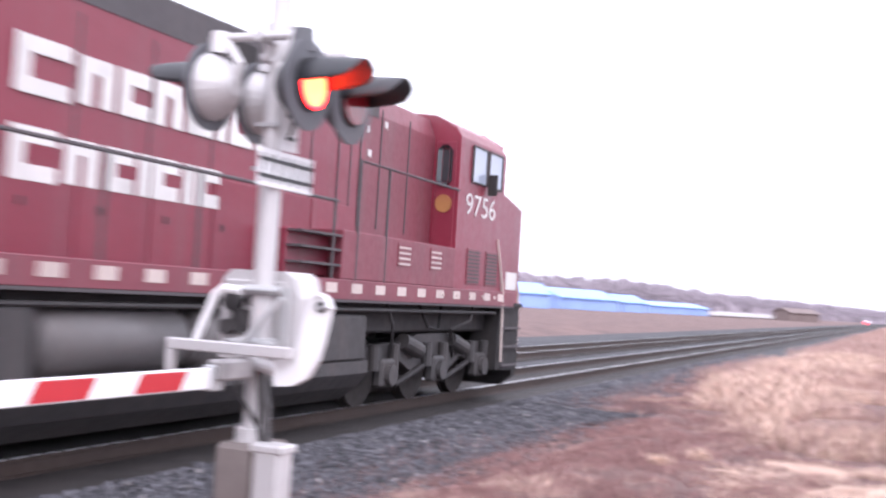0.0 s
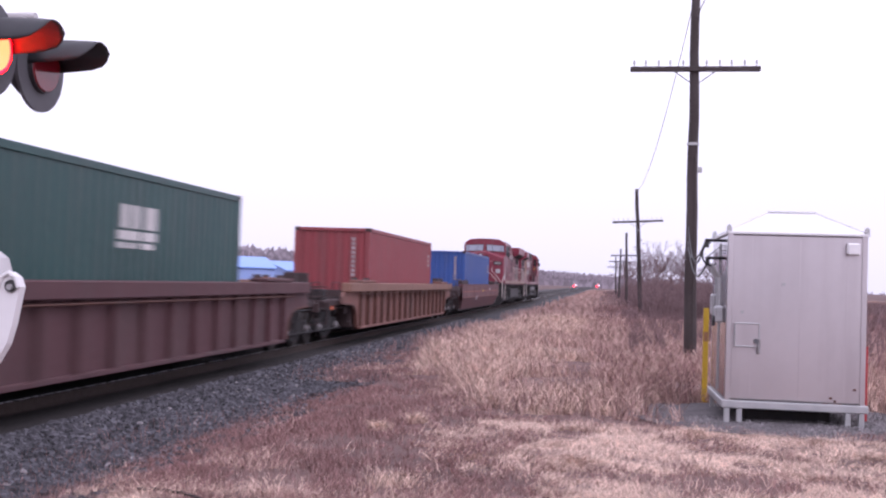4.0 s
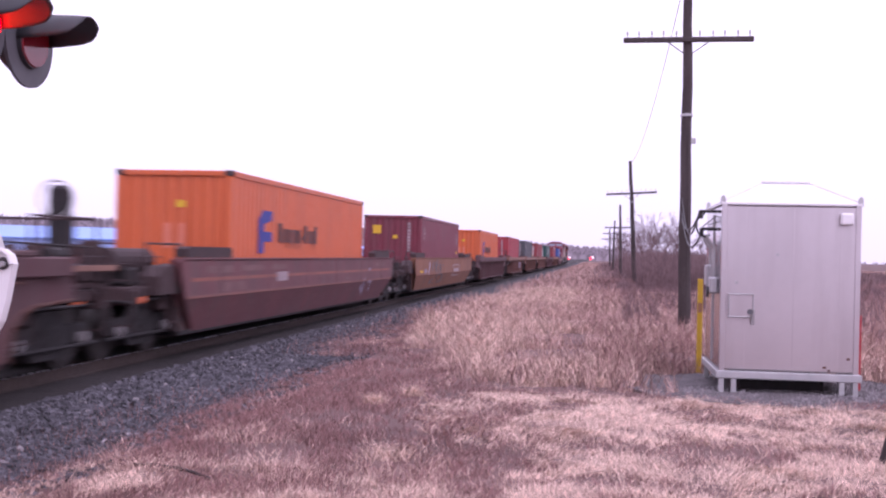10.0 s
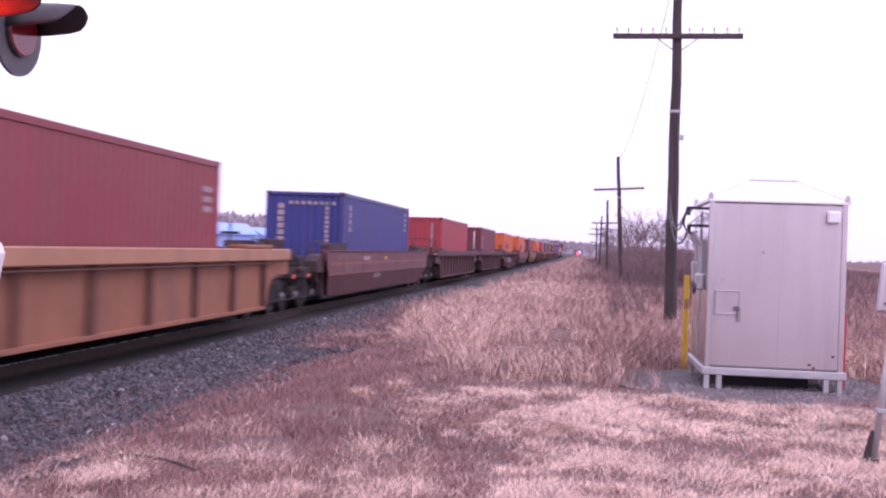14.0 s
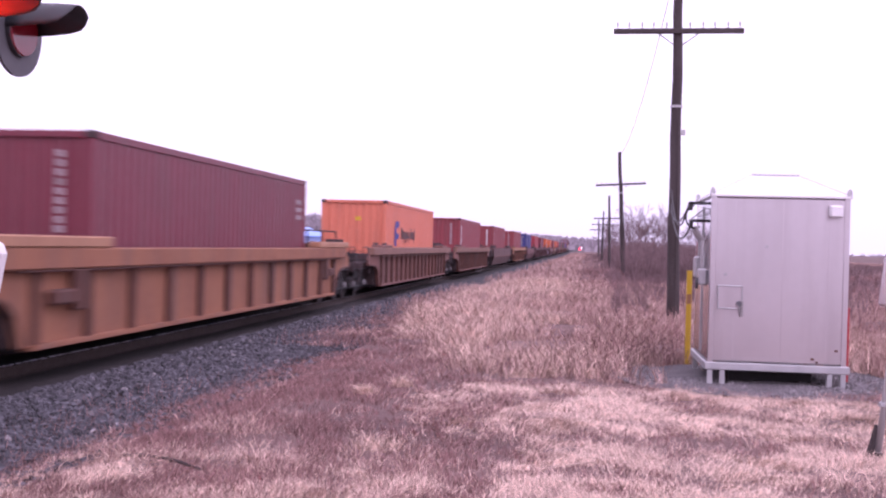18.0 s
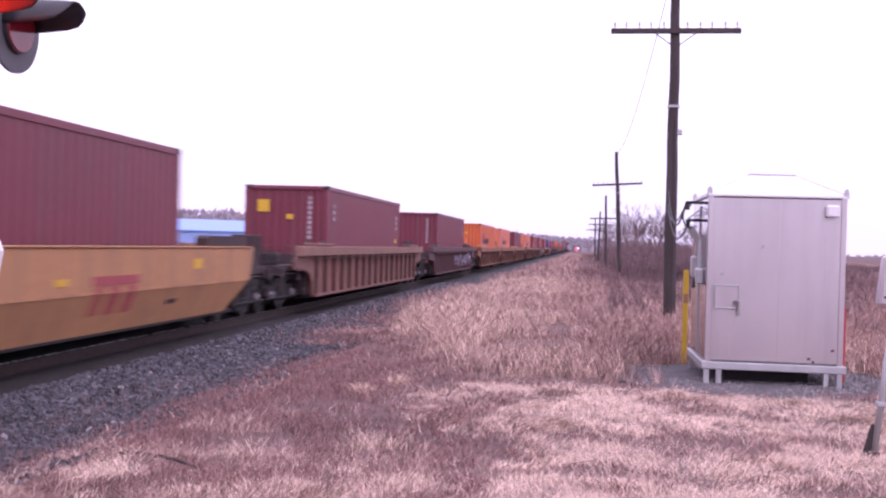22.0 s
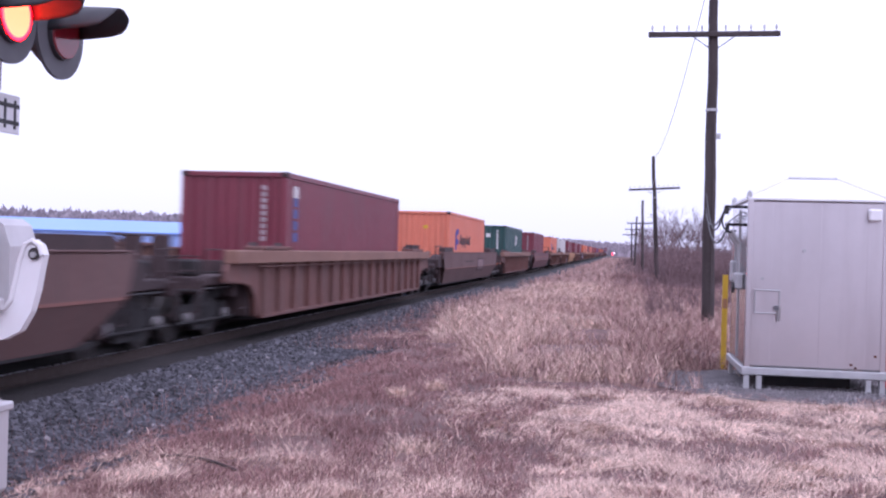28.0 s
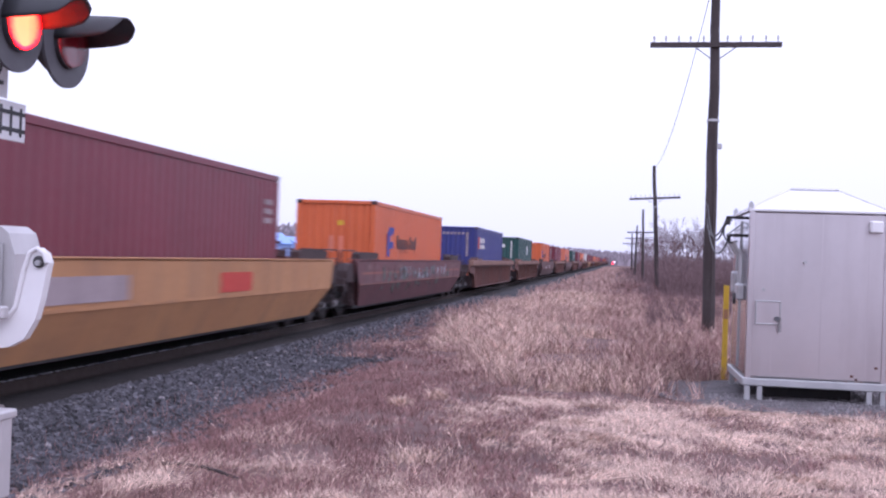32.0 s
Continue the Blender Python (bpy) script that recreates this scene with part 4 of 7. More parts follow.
def truck_mesh(kind):
    bm = B()
    if kind == "frame":
        slab(bm, [(-1.15, 0.42), (-1.15, 0.62), (-0.55, 0.66), (-0.32, 0.86), (0.32, 0.86), (0.55, 0.66), (1.15, 0.62), (1.15, 0.42), (0.62, 0.40), (0.40, 0.20), (-0.40, 0.20), (-0.62, 0.40)], "x", -0.06, 0.06)
        for y in (-0.16, 0.0, 0.16):
            rod(bm, (0.02, y, 0.28), (0.02, y, 0.62), 0.07, 8)
        for y in (-0.89, 0.89):
            box(bm, -0.07, 0.09, y - 0.17, y + 0.17, 0.36, 0.66, 0.03)
        box(bm, 0.06, 0.10, -0.30, 0.30, 0.30, 0.36, 0.01)
    elif kind == "bolster":
        box(bm, -1.0, 1.0, -0.22, 0.22, 0.42, 0.78, 0.03)
    elif kind == "wheel":
        rod(bm, (-0.06, 0, 0), (0.06, 0, 0), 0.457, 28)
        rod(bm, (-0.09, 0, 0), (-0.06, 0, 0), 0.482, 28)
        rod(bm, (0.06, 0, 0), (0.075, 0, 0), 0.40, 28, 0.37)
        rod(bm, (0.06, 0, 0), (0.13, 0, 0), 0.12, 12)
    elif kind == "axle":
        rod(bm, (-0.68, 0, 0), (0.68, 0, 0), 0.08, 10)
    return bm


def add_truck(car, y):
    tr = part("truck", cached("bolster", lambda: truck_mesh("bolster"), M["black_steel"]), None, car, "grimy two-axle freight truck", at=pose(0, y, 0))
    for s in (-1, 1):
        part("side_frame", cached("side_frame", lambda: truck_mesh("frame"), M["black_steel"]), None, tr, at=pose(s * 1.0, 0, 0))
        part("brake_beam", cached("brake_beam", lambda: rod(rod(B(), (0.0, -1.35, 0.36), (0.0, 1.35, 0.36), 0.03, 6), (0.0, -0.6, 0.36), (0.05, 0.0, 0.74), 0.03, 6), M["black_steel"]), None, tr, at=pose(s * 1.13, 0, 0))
        for w in (-0.89, 0.89):
            part("bearing_cap", cached("bearing_cap", lambda: rod(rod(B(), (0, 0, 0), (0.10, 0, 0), 0.085, 14), (0.10, 0, 0), (0.125, 0, 0), 0.055, 12), M["bearing"]), None, tr, "pale bearing end cap", at=pose(s * 1.06, w, 0.457, 0, 0, 0 if s > 0 else 180))
            part("wheel", cached("wheel", lambda: truck_mesh("wheel"), M["wheel_steel"]), None, tr, at=pose(s * 0.755, w, 0.457, 0, 0, 0 if s > 0 else 180))
    for w in (-0.89, 0.89):
        part("axle", cached("axle", lambda: truck_mesh("axle"), M["black_steel"]), None, tr, at=pose(0, w, 0.457))


def side_shell(wl_top, wl_bot):
    """A smooth side: upright above, leaning inwards below, its ends cut back."""
    bm = B()
    rows = [(1.36, 1.57, wl_top), (1.53, 1.57, wl_top), (1.55, 1.54, wl_top), (1.55, 0.92, wl_top - 0.25), (1.31, 0.30, wl_bot), (1.22, 0.30, wl_bot), (1.34, 0.92, wl_top - 0.25)]
    a = [bm.verts.new((x, -l, z)) for x, z, l in rows]
    b = [bm.verts.new((x, l, z)) for x, z, l in rows]
    n = len(rows)
    for k in range(n):
        bm.faces.new((a[k], a[(k + 1) % n], b[(k + 1) % n], b[k]))
    bm.faces.new(a[::-1])
    bm.faces.new(b)
    bmesh.ops.recalc_face_normals(bm, faces=bm.faces[:])
    return bm


def hash_of(v):
    return int(abs(v) * 1000)


def coupled_end(car, e, h, tip, wl, style, grime):
    def yy(a):
        return e * a
    part("coupler", box(box(B(), -0.13, 0.13, *sorted((yy(tip), yy(h - 0.12))), 0.74, 0.92, 0.03), -0.2, 0.2, *sorted((yy(h - 0.22), yy(h - 0.01))), 0.68, 0.98, 0.04), M["black_steel"], car)
    part("end_sill", box(B(), -1.42, 1.42, *sorted((yy(tip - 0.12), yy(tip))), 0.86, 1.10, 0.02), grime, car)
    # brake gear on and under the platform
    part("brake_cylinder", rod(B(), (0.95, yy(wl + 0.55), 0.84), (0.95, yy(wl + 1.05), 0.84), 0.14, 12), M["black_steel"], car)
    part("control_valve", box(B(), 0.62, 1.12, *sorted((yy(tip - 0.78), yy(tip - 0.42))), 1.14, 1.44, 0.04), M["black_steel"], car, "dark brake control valve")
    part("brake_rod", rod(B(), (1.24, yy(wl + 0.2), 0.93), (1.24, yy(tip - 0.1), 0.93), 0.022, 6), M["tank_grey"], car)
    part("brake_pipe", bar_path(B(), [(1.30, yy(wl - 0.4), 1.24), (1.30, yy(wl + 0.7), 1.2), (0.9, yy(tip - 0.25), 1.2), (0.45, yy(tip), 0.92)], 0.02, 6), M["black_steel"], car)
    part("uncoupling_lever", bar_path(B(), [(1.44, yy(tip + 0.04), 0.74), (1.40, yy(tip + 0.05), 0.92), (0.3, yy(tip + 0.05), 0.95), (0.12, yy(tip + 0.2), 0.98)], 0.016, 6), M["tank_grey"], car)
    if hash_of(h) % 3 == 0:
        part("tag", box(B(), 1.43, 1.45, *sorted((yy(tip - 0.1), yy(tip - 0.32))), 0.90, 1.0, 0.01), M["signal_orange"], car, "small orange tag")
    for s in (-1, 1):
        ztop = 1.75 if style == "stand" else 1.5
        lad = part("ladder", bar_path(B(), [(s * 1.36, yy(tip + 0.02), 0.45), (s * 1.36, yy(tip + 0.02), ztop), (s * 1.0, yy(tip + 0.02), ztop), (s * 1.0, yy(tip + 0.02), 0.45)], 0.018), grime, car)
        for z in (0.55, 0.9, 1.25):
            part("rung", cached("rung", lambda: rod(B(), (-0.17, 0, 0), (0.17, 0, 0), 0.014, 6), grime), None, lad, at=pose(s * 1.18, yy(tip + 0.02), z))
        part("grab_iron", bar_path(B(), [(s * 1.44, yy(tip - 0.1), 1.0), (s * 1.44, yy(tip - 0.1), 1.62), (s * 1.44, yy(tip - 0.9), 1.62), (s * 1.44, yy(tip - 0.9), 1.1)], 0.016), grime, car)
    part("brake_hose", bar_path(B(), [(0.4, yy(tip), 0.8), (0.42, yy(tip + 0.2), 0.5), (0.3, yy(h), 0.42)], 0.025), M["black_steel"], car)
    part("air_reservoir", rod(B(), (-0.85, yy(tip - 0.5), 1.32), (0.35, yy(tip - 0.5), 1.32), 0.17, 12), grime, car, smooth=False)


def end_kit(car, e, h, wl, mat, style, ends, arch):
    """Everything past the well at one end: e is +1 ahead, -1 behind; h is how far off the coupling is."""
    artic = ends != "free"
    tip = h - (0.30 if artic else 0.50)
    def yy(a):
        return e * a
    grime = M["end_grime"]
    lo, hi = sorted((yy(wl - 0.1), yy(tip)))
    part("end_platform", box(B(), -1.28, 1.28, lo, hi, 0.98, 1.14, 0.02), grime, car)
    lo, hi = sorted((yy(wl - 0.12), yy(wl - 0.02)))
    part("end_bulkhead", box(B(), -1.34, 1.34, lo, hi, 0.34, 1.40, 0.015), grime, car)
    lo, hi = sorted((yy(wl), yy(tip)))
    part("draft_sill", box(B(), -0.28, 0.28, lo, hi, 0.62, 0.97, 0.02), M["black_steel"], car)
    for s in (-1, 1):
        # the side sill tapers out over the truck
        if arch:
            w, far = wl - 0.43, min(wl + 1.5, tip - 0.12)
            part("shear_plate", slab(B(), [(yy(w), 0.34), (yy(w), 1.355), (yy(far - 0.1), 1.355), (yy(far), 1.24), (yy(far), 1.04), (yy(w + 0.95), 1.0), (yy(w + 0.62), 0.93), (yy(w + 0.36), 0.74), (yy(w + 0.22), 0.34)], "x", *sorted((s * 1.38, s * 1.47))), mat, car, "side plate arched over the wheels")
            part("arch_flange", bar_path(B(), [(s * 1.47, yy(w + 0.22), 0.34), (s * 1.47, yy(w + 0.36), 0.74), (s * 1.47, yy(w + 0.62), 0.93), (s * 1.47, yy(w + 0.95), 1.0), (s * 1.47, yy(far), 1.04)], 0.028, 6), M["rib_rust_shade"], car)
        else:
            part("shear_plate", slab(B(), [(yy(wl + 0.02), 1.0), (yy(wl + 0.02), 1.50), (yy(wl + 0.75), 1.46), (yy(wl + 1.05), 1.30), (yy(wl + 1.05), 1.0)], "x", *sorted((s * 1.10, s * 1.44))), grime, car)
        part("bolster_web", box(B(), *sorted((s * 0.30, s * 1.30)), *sorted((yy(wl + 0.35), yy(wl + 0.62))), 0.74, 0.975, 0.02), grime, car)
        part("foot_step", bar_path(B(), [(s * 1.34, yy(wl + 0.18), 1.0), (s * 1.38, yy(wl + 0.18), 0.52), (s * 1.38, yy(wl + 0.52), 0.52), (s * 1.34, yy(wl + 0.52), 1.0)], 0.018, 5), grime, car)
    if artic and style != "stand":
        return
    if not artic:
        coupled_end(car, e, h, tip, wl, style, grime)
    if style == "stand":
        for x in (-1.3, -0.45, 0.45, 1.3):
            part("rail_post", rod(B(), (x, yy(tip - 0.1), 1.1), (x, yy(tip - 0.1), 2.15), 0.02, 6), grime, car)
        part("handrail", rod(B(), (-1.3, yy(tip - 0.1), 2.15), (1.3, yy(tip - 0.1), 2.15), 0.02, 6), grime, car)
        for x in (-1.3, 1.3):
            part("handrail", bar_path(B(), [(x, yy(tip - 0.1), 2.15), (x, yy(tip - 1.9), 2.15), (x, yy(tip - 1.9), 1.2)], 0.022), grime, car)
            part("rail_post", rod(B(), (x, yy(tip - 0.8), 2.15), (x, yy(tip - 0.8), 1.2), 0.02, 6), grime, car)
        part("brake_box", box(B(), -0.6, 0.5, *sorted((yy(tip - 0.5), yy(tip - 1.0))), 1.14, 1.66, 0.06), M["black_steel"], car)
        part("valve", rod(B(), (0.95, yy(tip - 0.45), 1.62), (0.95, yy(tip - 0.85), 1.62), 0.12, 10), M["black_steel"], car)
        part("deck", box(B(), -1.35, 1.5, *sorted((yy(tip - 1.7), yy(tip + 0.1))), 1.44, 1.49, 0.008), grime, car, "steel end walkway")
        part("deck_edge", box(B(), 1.5, 1.53, *sorted((yy(tip - 1.7), yy(tip + 0.1))), 1.42, 1.50, 0.004), M["rail_rust"], car, "worn walkway edge")
        part("tag", box(B(), 1.20, 1.26, *sorted((yy(tip - 0.35), yy(tip - 0.62))), 0.94, 1.10, 0.01), M["signal_orange"], car, "small orange tag")
        part("retainer_pipe", bar_path(B(), [(1.30, yy(tip - 0.2), 1.25), (1.30, yy(tip - 0.3), 1.75), (1.05, yy(wl + 0.3), 1.8), (1.1, yy(wl + 0.1), 1.3)], 0.02, 6), M["black_steel"], car)
        if e < 0 and artic:
            wheel = B()
            pts = [(-0.75 + 0.28 * math.cos(a), yy(tip + 0.06), 2.35 + 0.28 * math.sin(a)) for a in np.linspace(0, math.tau, 17)]
            bar_path(wheel, [tuple(map(float, p)) for p in pts], 0.02)
            for a in (0.3, 2.4, 4.5):
                rod(wheel, (-0.75, yy(tip + 0.06), 2.35), (-0.75 + 0.27 * math.cos(a), yy(tip + 0.06), 2.35 + 0.27 * math.sin(a)), 0.014, 6)
            part("brake_wheel", wheel, M["black_steel"], car, "round hand-brake wheel")
            part("brake_stand", box(box(B(), -0.82, -0.68, *sorted((yy(tip - 0.16), yy(tip - 0.04))), 1.1, 2.2, 0.02), -0.92, -0.58, *sorted((yy(tip - 0.2), yy(tip + 0.0))), 2.15, 2.52, 0.05), M["end_grime"], car, "hand-brake post with a gear housing")
    else:
        if style == "smooth" and e < 0 and abs(h - 11.505) < 0.004:
            part("brake_stand", box(B(), -0.2, 0.16, *sorted((yy(tip - 0.45), yy(tip - 0.25))), 1.1, 2.72, 0.06), M["black_steel"], car, "tall dark hand-brake stand")
            ring = [(-0.02 + 0.29 * math.cos(a), yy(tip - 0.2), 2.5 + 0.29 * math.sin(a)) for a in np.linspace(0, math.tau, 17)]
            part("brake_wheel", bar_path(B(), [tuple(map(float, p)) for p in ring[:-1]] + [tuple(map(float, ring[0]))], 0.02), M["galvanised"], car, "round hand-brake wheel")
            part("air_reservoir", rod(B(), (0.85, yy(tip - 0.1), 1.55), (0.85, yy(tip - 1.6), 1.55), 0.2, 14), grime, car, "long round air reservoir")
        elif style == "smooth" and e < 0:
            part("brake_mast", rod(B(), (-0.7, yy(tip - 0.3), 1.14), (-0.7, yy(tip - 0.3), 2.25), 0.03, 8), M["black_steel"], car)
            part("brake_lever", box(B(), -0.95, -0.45, *sorted((yy(tip - 0.34), yy(tip - 0.26))), 1.95, 2.02, 0.01), M["black_steel"], car)
        part("brake_stand", box(B(), 0.5, 0.8, *sorted((yy(tip - 0.14), yy(tip + 0.02))), 1.1, 1.85, 0.02), grime, car)


def build_car(style, colour, hf, hr, front, rear, label, marks):
    car = thing("well_car", label, "rail car", group="well cars of the train")
    mat = M[colour]
    wl = 8.9 if min(hf, hr) > 11.2 or style == "smooth" else 8.45
    if style == "unit":
        wl = 8.75
    short = style == "stand" and front == rear == "free" and colour == "car_brown"
    wp = 6.22 if short else wl if style == "smooth" else wl - 0.45
    part("floor", box(B(), -1.3, 1.3, -wp, wp, 0.26, 0.33), M["black_steel"], car)
    for s in (-1, 1):
        turn = pose(0, 0, 0, 0, 0, 0 if s > 0 else 180)
        if style == "smooth":
            part("side_panel", cached("side_shell", lambda: side_shell(9.55, 8.35), mat), mat, car, at=turn)
            part("knuckle", cached("knuckle", lambda: box(B(), 1.546, 1.558, -9.25, 9.25, 0.90, 0.945), mat), M["car_rust"] if colour in ("car_plum", "car_two") else mat, car, at=turn)
            if colour == "car_plum":
                part("painted_stripe", cached("long_stripe", lambda: box(B(), 1.549, 1.553, -9.0, 9.0, 1.19, 1.255), M["plum_stripe"]), None, car, "worn orange stripe along the side", at=turn)
                for y0, y1, z0, z1 in ((-8.3, -6.9, 1.33, 1.46), (-6.4, -5.0, 1.35, 1.46), (-4.4, -3.3, 1.36, 1.47), (-7.4, -6.1, 0.98, 1.15), (6.6, 8.0, 1.34, 1.45), (2.4, 3.0, 1.0, 1.07)):
                    part("worn_lettering", box(B(), *sorted((s * 1.549, s * 1.554)), y0, y1, z0, z1), M["plum_worn"], car, "rubbed-out pale lettering")
            for k in range(6):
                part("seam", cached("side_seam", lambda: box(B(), 1.546, 1.556, -0.025, 0.025, 0.95, 1.53), mat), mat, car, at=turn @ pose(0, -7.5 + 3 * k, 0))
            part("side_rail", cached("side_rail", lambda: box(B(), 1.34, 1.575, -9.4, 9.4, 1.572, 1.60, 0.01), mat), mat, car, at=turn)
        else:
            top_end = min(wl + 1.25, min(hf, hr) - 0.5)
            key = "%s %.2f %.2f" % (style, wp, top_end)
            part("side_panel", cached("side_" + key, lambda: box(B(), 1.40, 1.44, -wp, wp, 0.30, 1.36), mat), mat, car, at=turn)
            if style == "unit":
                part("top_rail", cached("top_" + key, lambda: box(B(), 1.34, 1.60, -top_end, top_end, 1.32, 1.60, 0.02), mat), mat, car, at=turn)
            else:
                part("top_rail", cached("top_" + key, lambda: box(B(), 1.34, 1.60, -top_end, top_end, 1.36, 1.615, 0.02), mat), M["rail_tan"] if colour == "car_tan" else M["rail_rust"] if colour in ("car_rust", "car_brown") else mat, car, "worn paler top rail", at=turn)
            part("rail_lip", cached("lip_" + key, lambda: rod(B(), (1.56, -wl, 1.30), (1.56, wl, 1.30), 0.018, 6), mat), M["rib_rust_shade"], car, at=turn)
            part("bottom_sill", cached("sill_" + key, lambda: box(B(), 1.34, 1.53, -wp, wp, 0.285, 0.36, 0.01), mat), mat, car, at=turn)
            n = 9 if short or style == "rib" and colour == "car_tan" else 10 if style == "stand" and front == "none" and colour == "car_rust" else {"rib": 17, "stand": 13, "unit": 12}[style]
            top = 1.32 if style == "unit" else 1.36
            rib = cached("rib_" + style, lambda: box(B(), 1.44, 1.545, -0.05, 0.05, 0.36, top, 0.012), mat)
            for k in range(n):
                y = -wp + 0.08 + (2 * wp - 0.16) * k / (n - 1)
                # the dark rib colour holds rust and the shade along the rib sides
                part("rib", rib, M["rib_rust_shade"] if colour in ("car_tan", "car_rust") else mat, car, at=turn @ pose(0, y, 0))
        if style != "smooth" and not short:
            for e in (-1, 1):
                part("well_end_plate", cached("well_end_plate", lambda: box(B(), 0.0, 1.39, -0.03, 0.03, 0.33, 1.35, 0.008), mat), M["end_grime"], car, at=pose(0, e * (wp - 0.04), 0, 0, 0, 0 if s > 0 else 180))
        for e in (-1, 1):
            if style == "unit":
                beam = part("walk_beam", box(B(), *sorted((s * 1.28, s * 1.61)), *sorted((e * 6.2, e * 9.62)), 1.603, 1.76, 0.02), M["rail_tan"], car, "tan side walkway beam")
                part("bracket", box(B(), *sorted((s * 1.46, s * 1.60)), *sorted((e * 7.0, e * 7.25)), 0.75, 1.31, 0.02), M["rib_rust_shade"], car)
                part("bracket", box(B(), *sorted((s * 1.46, s * 1.62)), *sorted((e * 7.3, e * 7.9)), 0.85, 1.05, 0.03), M["rib_rust_shade"], car)
                if s > 0 and e > 0:
                    part("handrail", rod(B(), (1.15, 4.5, 2.06), (1.15, 9.9, 2.06), 0.022, 6), M["end_grime"], car)
                    for y in (6.6, 8.2, 9.85):
                        part("rail_post", rod(B(), (1.15, y, 1.14), (1.15, y, 2.06), 0.025, 6), M["end_grime"], car)
                continue
            if style == "smooth":
                gd = part("guide_plate", cached("tall_guide", lambda: slab(B(), [(-1.15, 1.605), (1.15, 1.605), (1.15, 1.75), (1.05, 1.80), (-1.05, 1.80), (-1.15, 1.75)], "x", 1.27, 1.50), mat), M["end_grime"], car, "grimy container guide on the side sill", at=turn @ pose(0, e * 7.95, 0))
                part("guide_rail", cached("guide_rail", lambda: bar_path(B(), [(1.38, 1.15, 1.83), (1.38, 2.6, 1.83), (1.38, 2.65, 1.2)], 0.022, 6), mat), M["end_grime"], gd, at=pose(0, 0, 0) if e * s > 0 else Matrix.Diagonal((1.0, -1.0, 1.0, 1.0)))
                continue
            gd = part("guide_plate", cached("guide", lambda: box(B(), 1.20, 1.60, -0.95, 0.95, 1.618, 1.70, 0.02), mat), mat, car, at=turn @ pose(0, e * 7.75, 0))
            for dy in (-0.8, 0.8):
                part("guide_foot", cached("guide_foot", lambda: slab(B(), [(-0.09, 1.702), (0.09, 1.702), (0.04, 1.77), (-0.04, 1.77)], "x", 1.24, 1.40), mat), M["end_grime"], gd, at=pose(0, dy, 0))
    if short:
        for e in (-1, 1):
            part("well_end", box(B(), -1.4, 1.4, *sorted((e * 6.14, e * 6.22)), 0.33, 1.36, 0.01), mat, car)
            part("under_deck", box(B(), -1.38, 1.38, *sorted((e * 6.24, e * 8.3)), 1.10, 1.30, 0.02), M["end_grime"], car)
    end_kit(car, 1, hf, 9.1 if style == "smooth" else wl, mat, style, front, style != "smooth" and not short)
    end_kit(car, -1, hr, 9.1 if style == "smooth" else wl, mat, style, rear, style != "smooth" and not short)
    if front == "free":
        add_truck(car, hf - (2.8 if short else 1.5))
    if rear == "free":
        add_truck(car, -hr + (2.8 if short else 1.5))
    elif rear == "shared":
        add_truck(car, -hr)
    x = 1.556 if style == "smooth" else 1.535
    for k, (y0, y1, z0, z1, m) in enumerate(marks):
        if m.startswith("graffiti"):
            for letter in scribble(x, y0, y1, z0, z1, style == "smooth", 31 * k + int(y0 * 10)):
                part("graffiti", letter, M[m], car, "faded spray-painted scrawl")
        else:
            part("painted_mark", flat_mark(x, y0, y1, z0, z1, style == "smooth"), M[m], car)
    return car


def flat_mark(x, y0, y1, z0, z1, leaning):
    """A thin painted patch that follows the bend of the side."""
    bm = B()
    zs = [z0] + ([0.92] if z0 < 0.92 < z1 else []) + [z1]
    def out(z):
        return x - 0.24 * max(0.0, (0.92 - z) / 0.62) if leaning else x
    prof = [(out(z) + 0.006, z) for z in zs] + [(out(z) - 0.01, z) for z in zs[::-1]]
    return slab(bm, prof, "y", y0, y1)


def scribble(x, y0, y1, z0, z1, leaning, seed):
    """Loose spray letters: each a bent flat ribbon that lies just proud of the side."""
    rng = random.Random(seed)
    def out(z):
        return x - 0.24 * max(0.0, (0.92 - z) / 0.62) if leaning else x
    letters = max(2, int((y1 - y0) / 0.75))
    made = []
    for k in range(letters):
        c = y0 + (k + 0.5) * (y1 - y0) / letters
        w, pts = 0.30, []
        for j in range(rng.randint(5, 8)):
            pts.append(Vector((c + rng.uniform(-w, w), rng.uniform(z0, z1))))
        t = rng.uniform(0.09, 0.13) if z1 - z0 > 0.9 else rng.uniform(0.04, 0.075)
        bm, rows = B(), []
        for j, q in enumerate(pts):
            a = (pts[min(j + 1, len(pts) - 1)] - pts[max(j - 1, 0)])
            a = a.normalized() if a.length > 1e-3 else Vector((1, 0))
            nrm = Vector((-a.y, a.x)) * t
            off = 0.004 + 0.0006 * j
            ends = [(q + nrm), (q - nrm)]
            rows.append([bm.verts.new((out(e.y) + off, e.x, e.y)) for e in ends] + [bm.verts.new((out(e.y) - 0.01, e.x, e.y)) for e in ends[::-1]])
        for a, b in zip(rows, rows[1:]):
            for m in range(4):
                bm.faces.new((a[m], a[(m + 1) % 4], b[(m + 1) % 4], b[m]))
        bm.faces.new(rows[0][::-1])
        bm.faces.new(rows[-1])
        bmesh.ops.recalc_face_normals(bm, faces=bm.faces[:])
        made.append(bm)
    return made


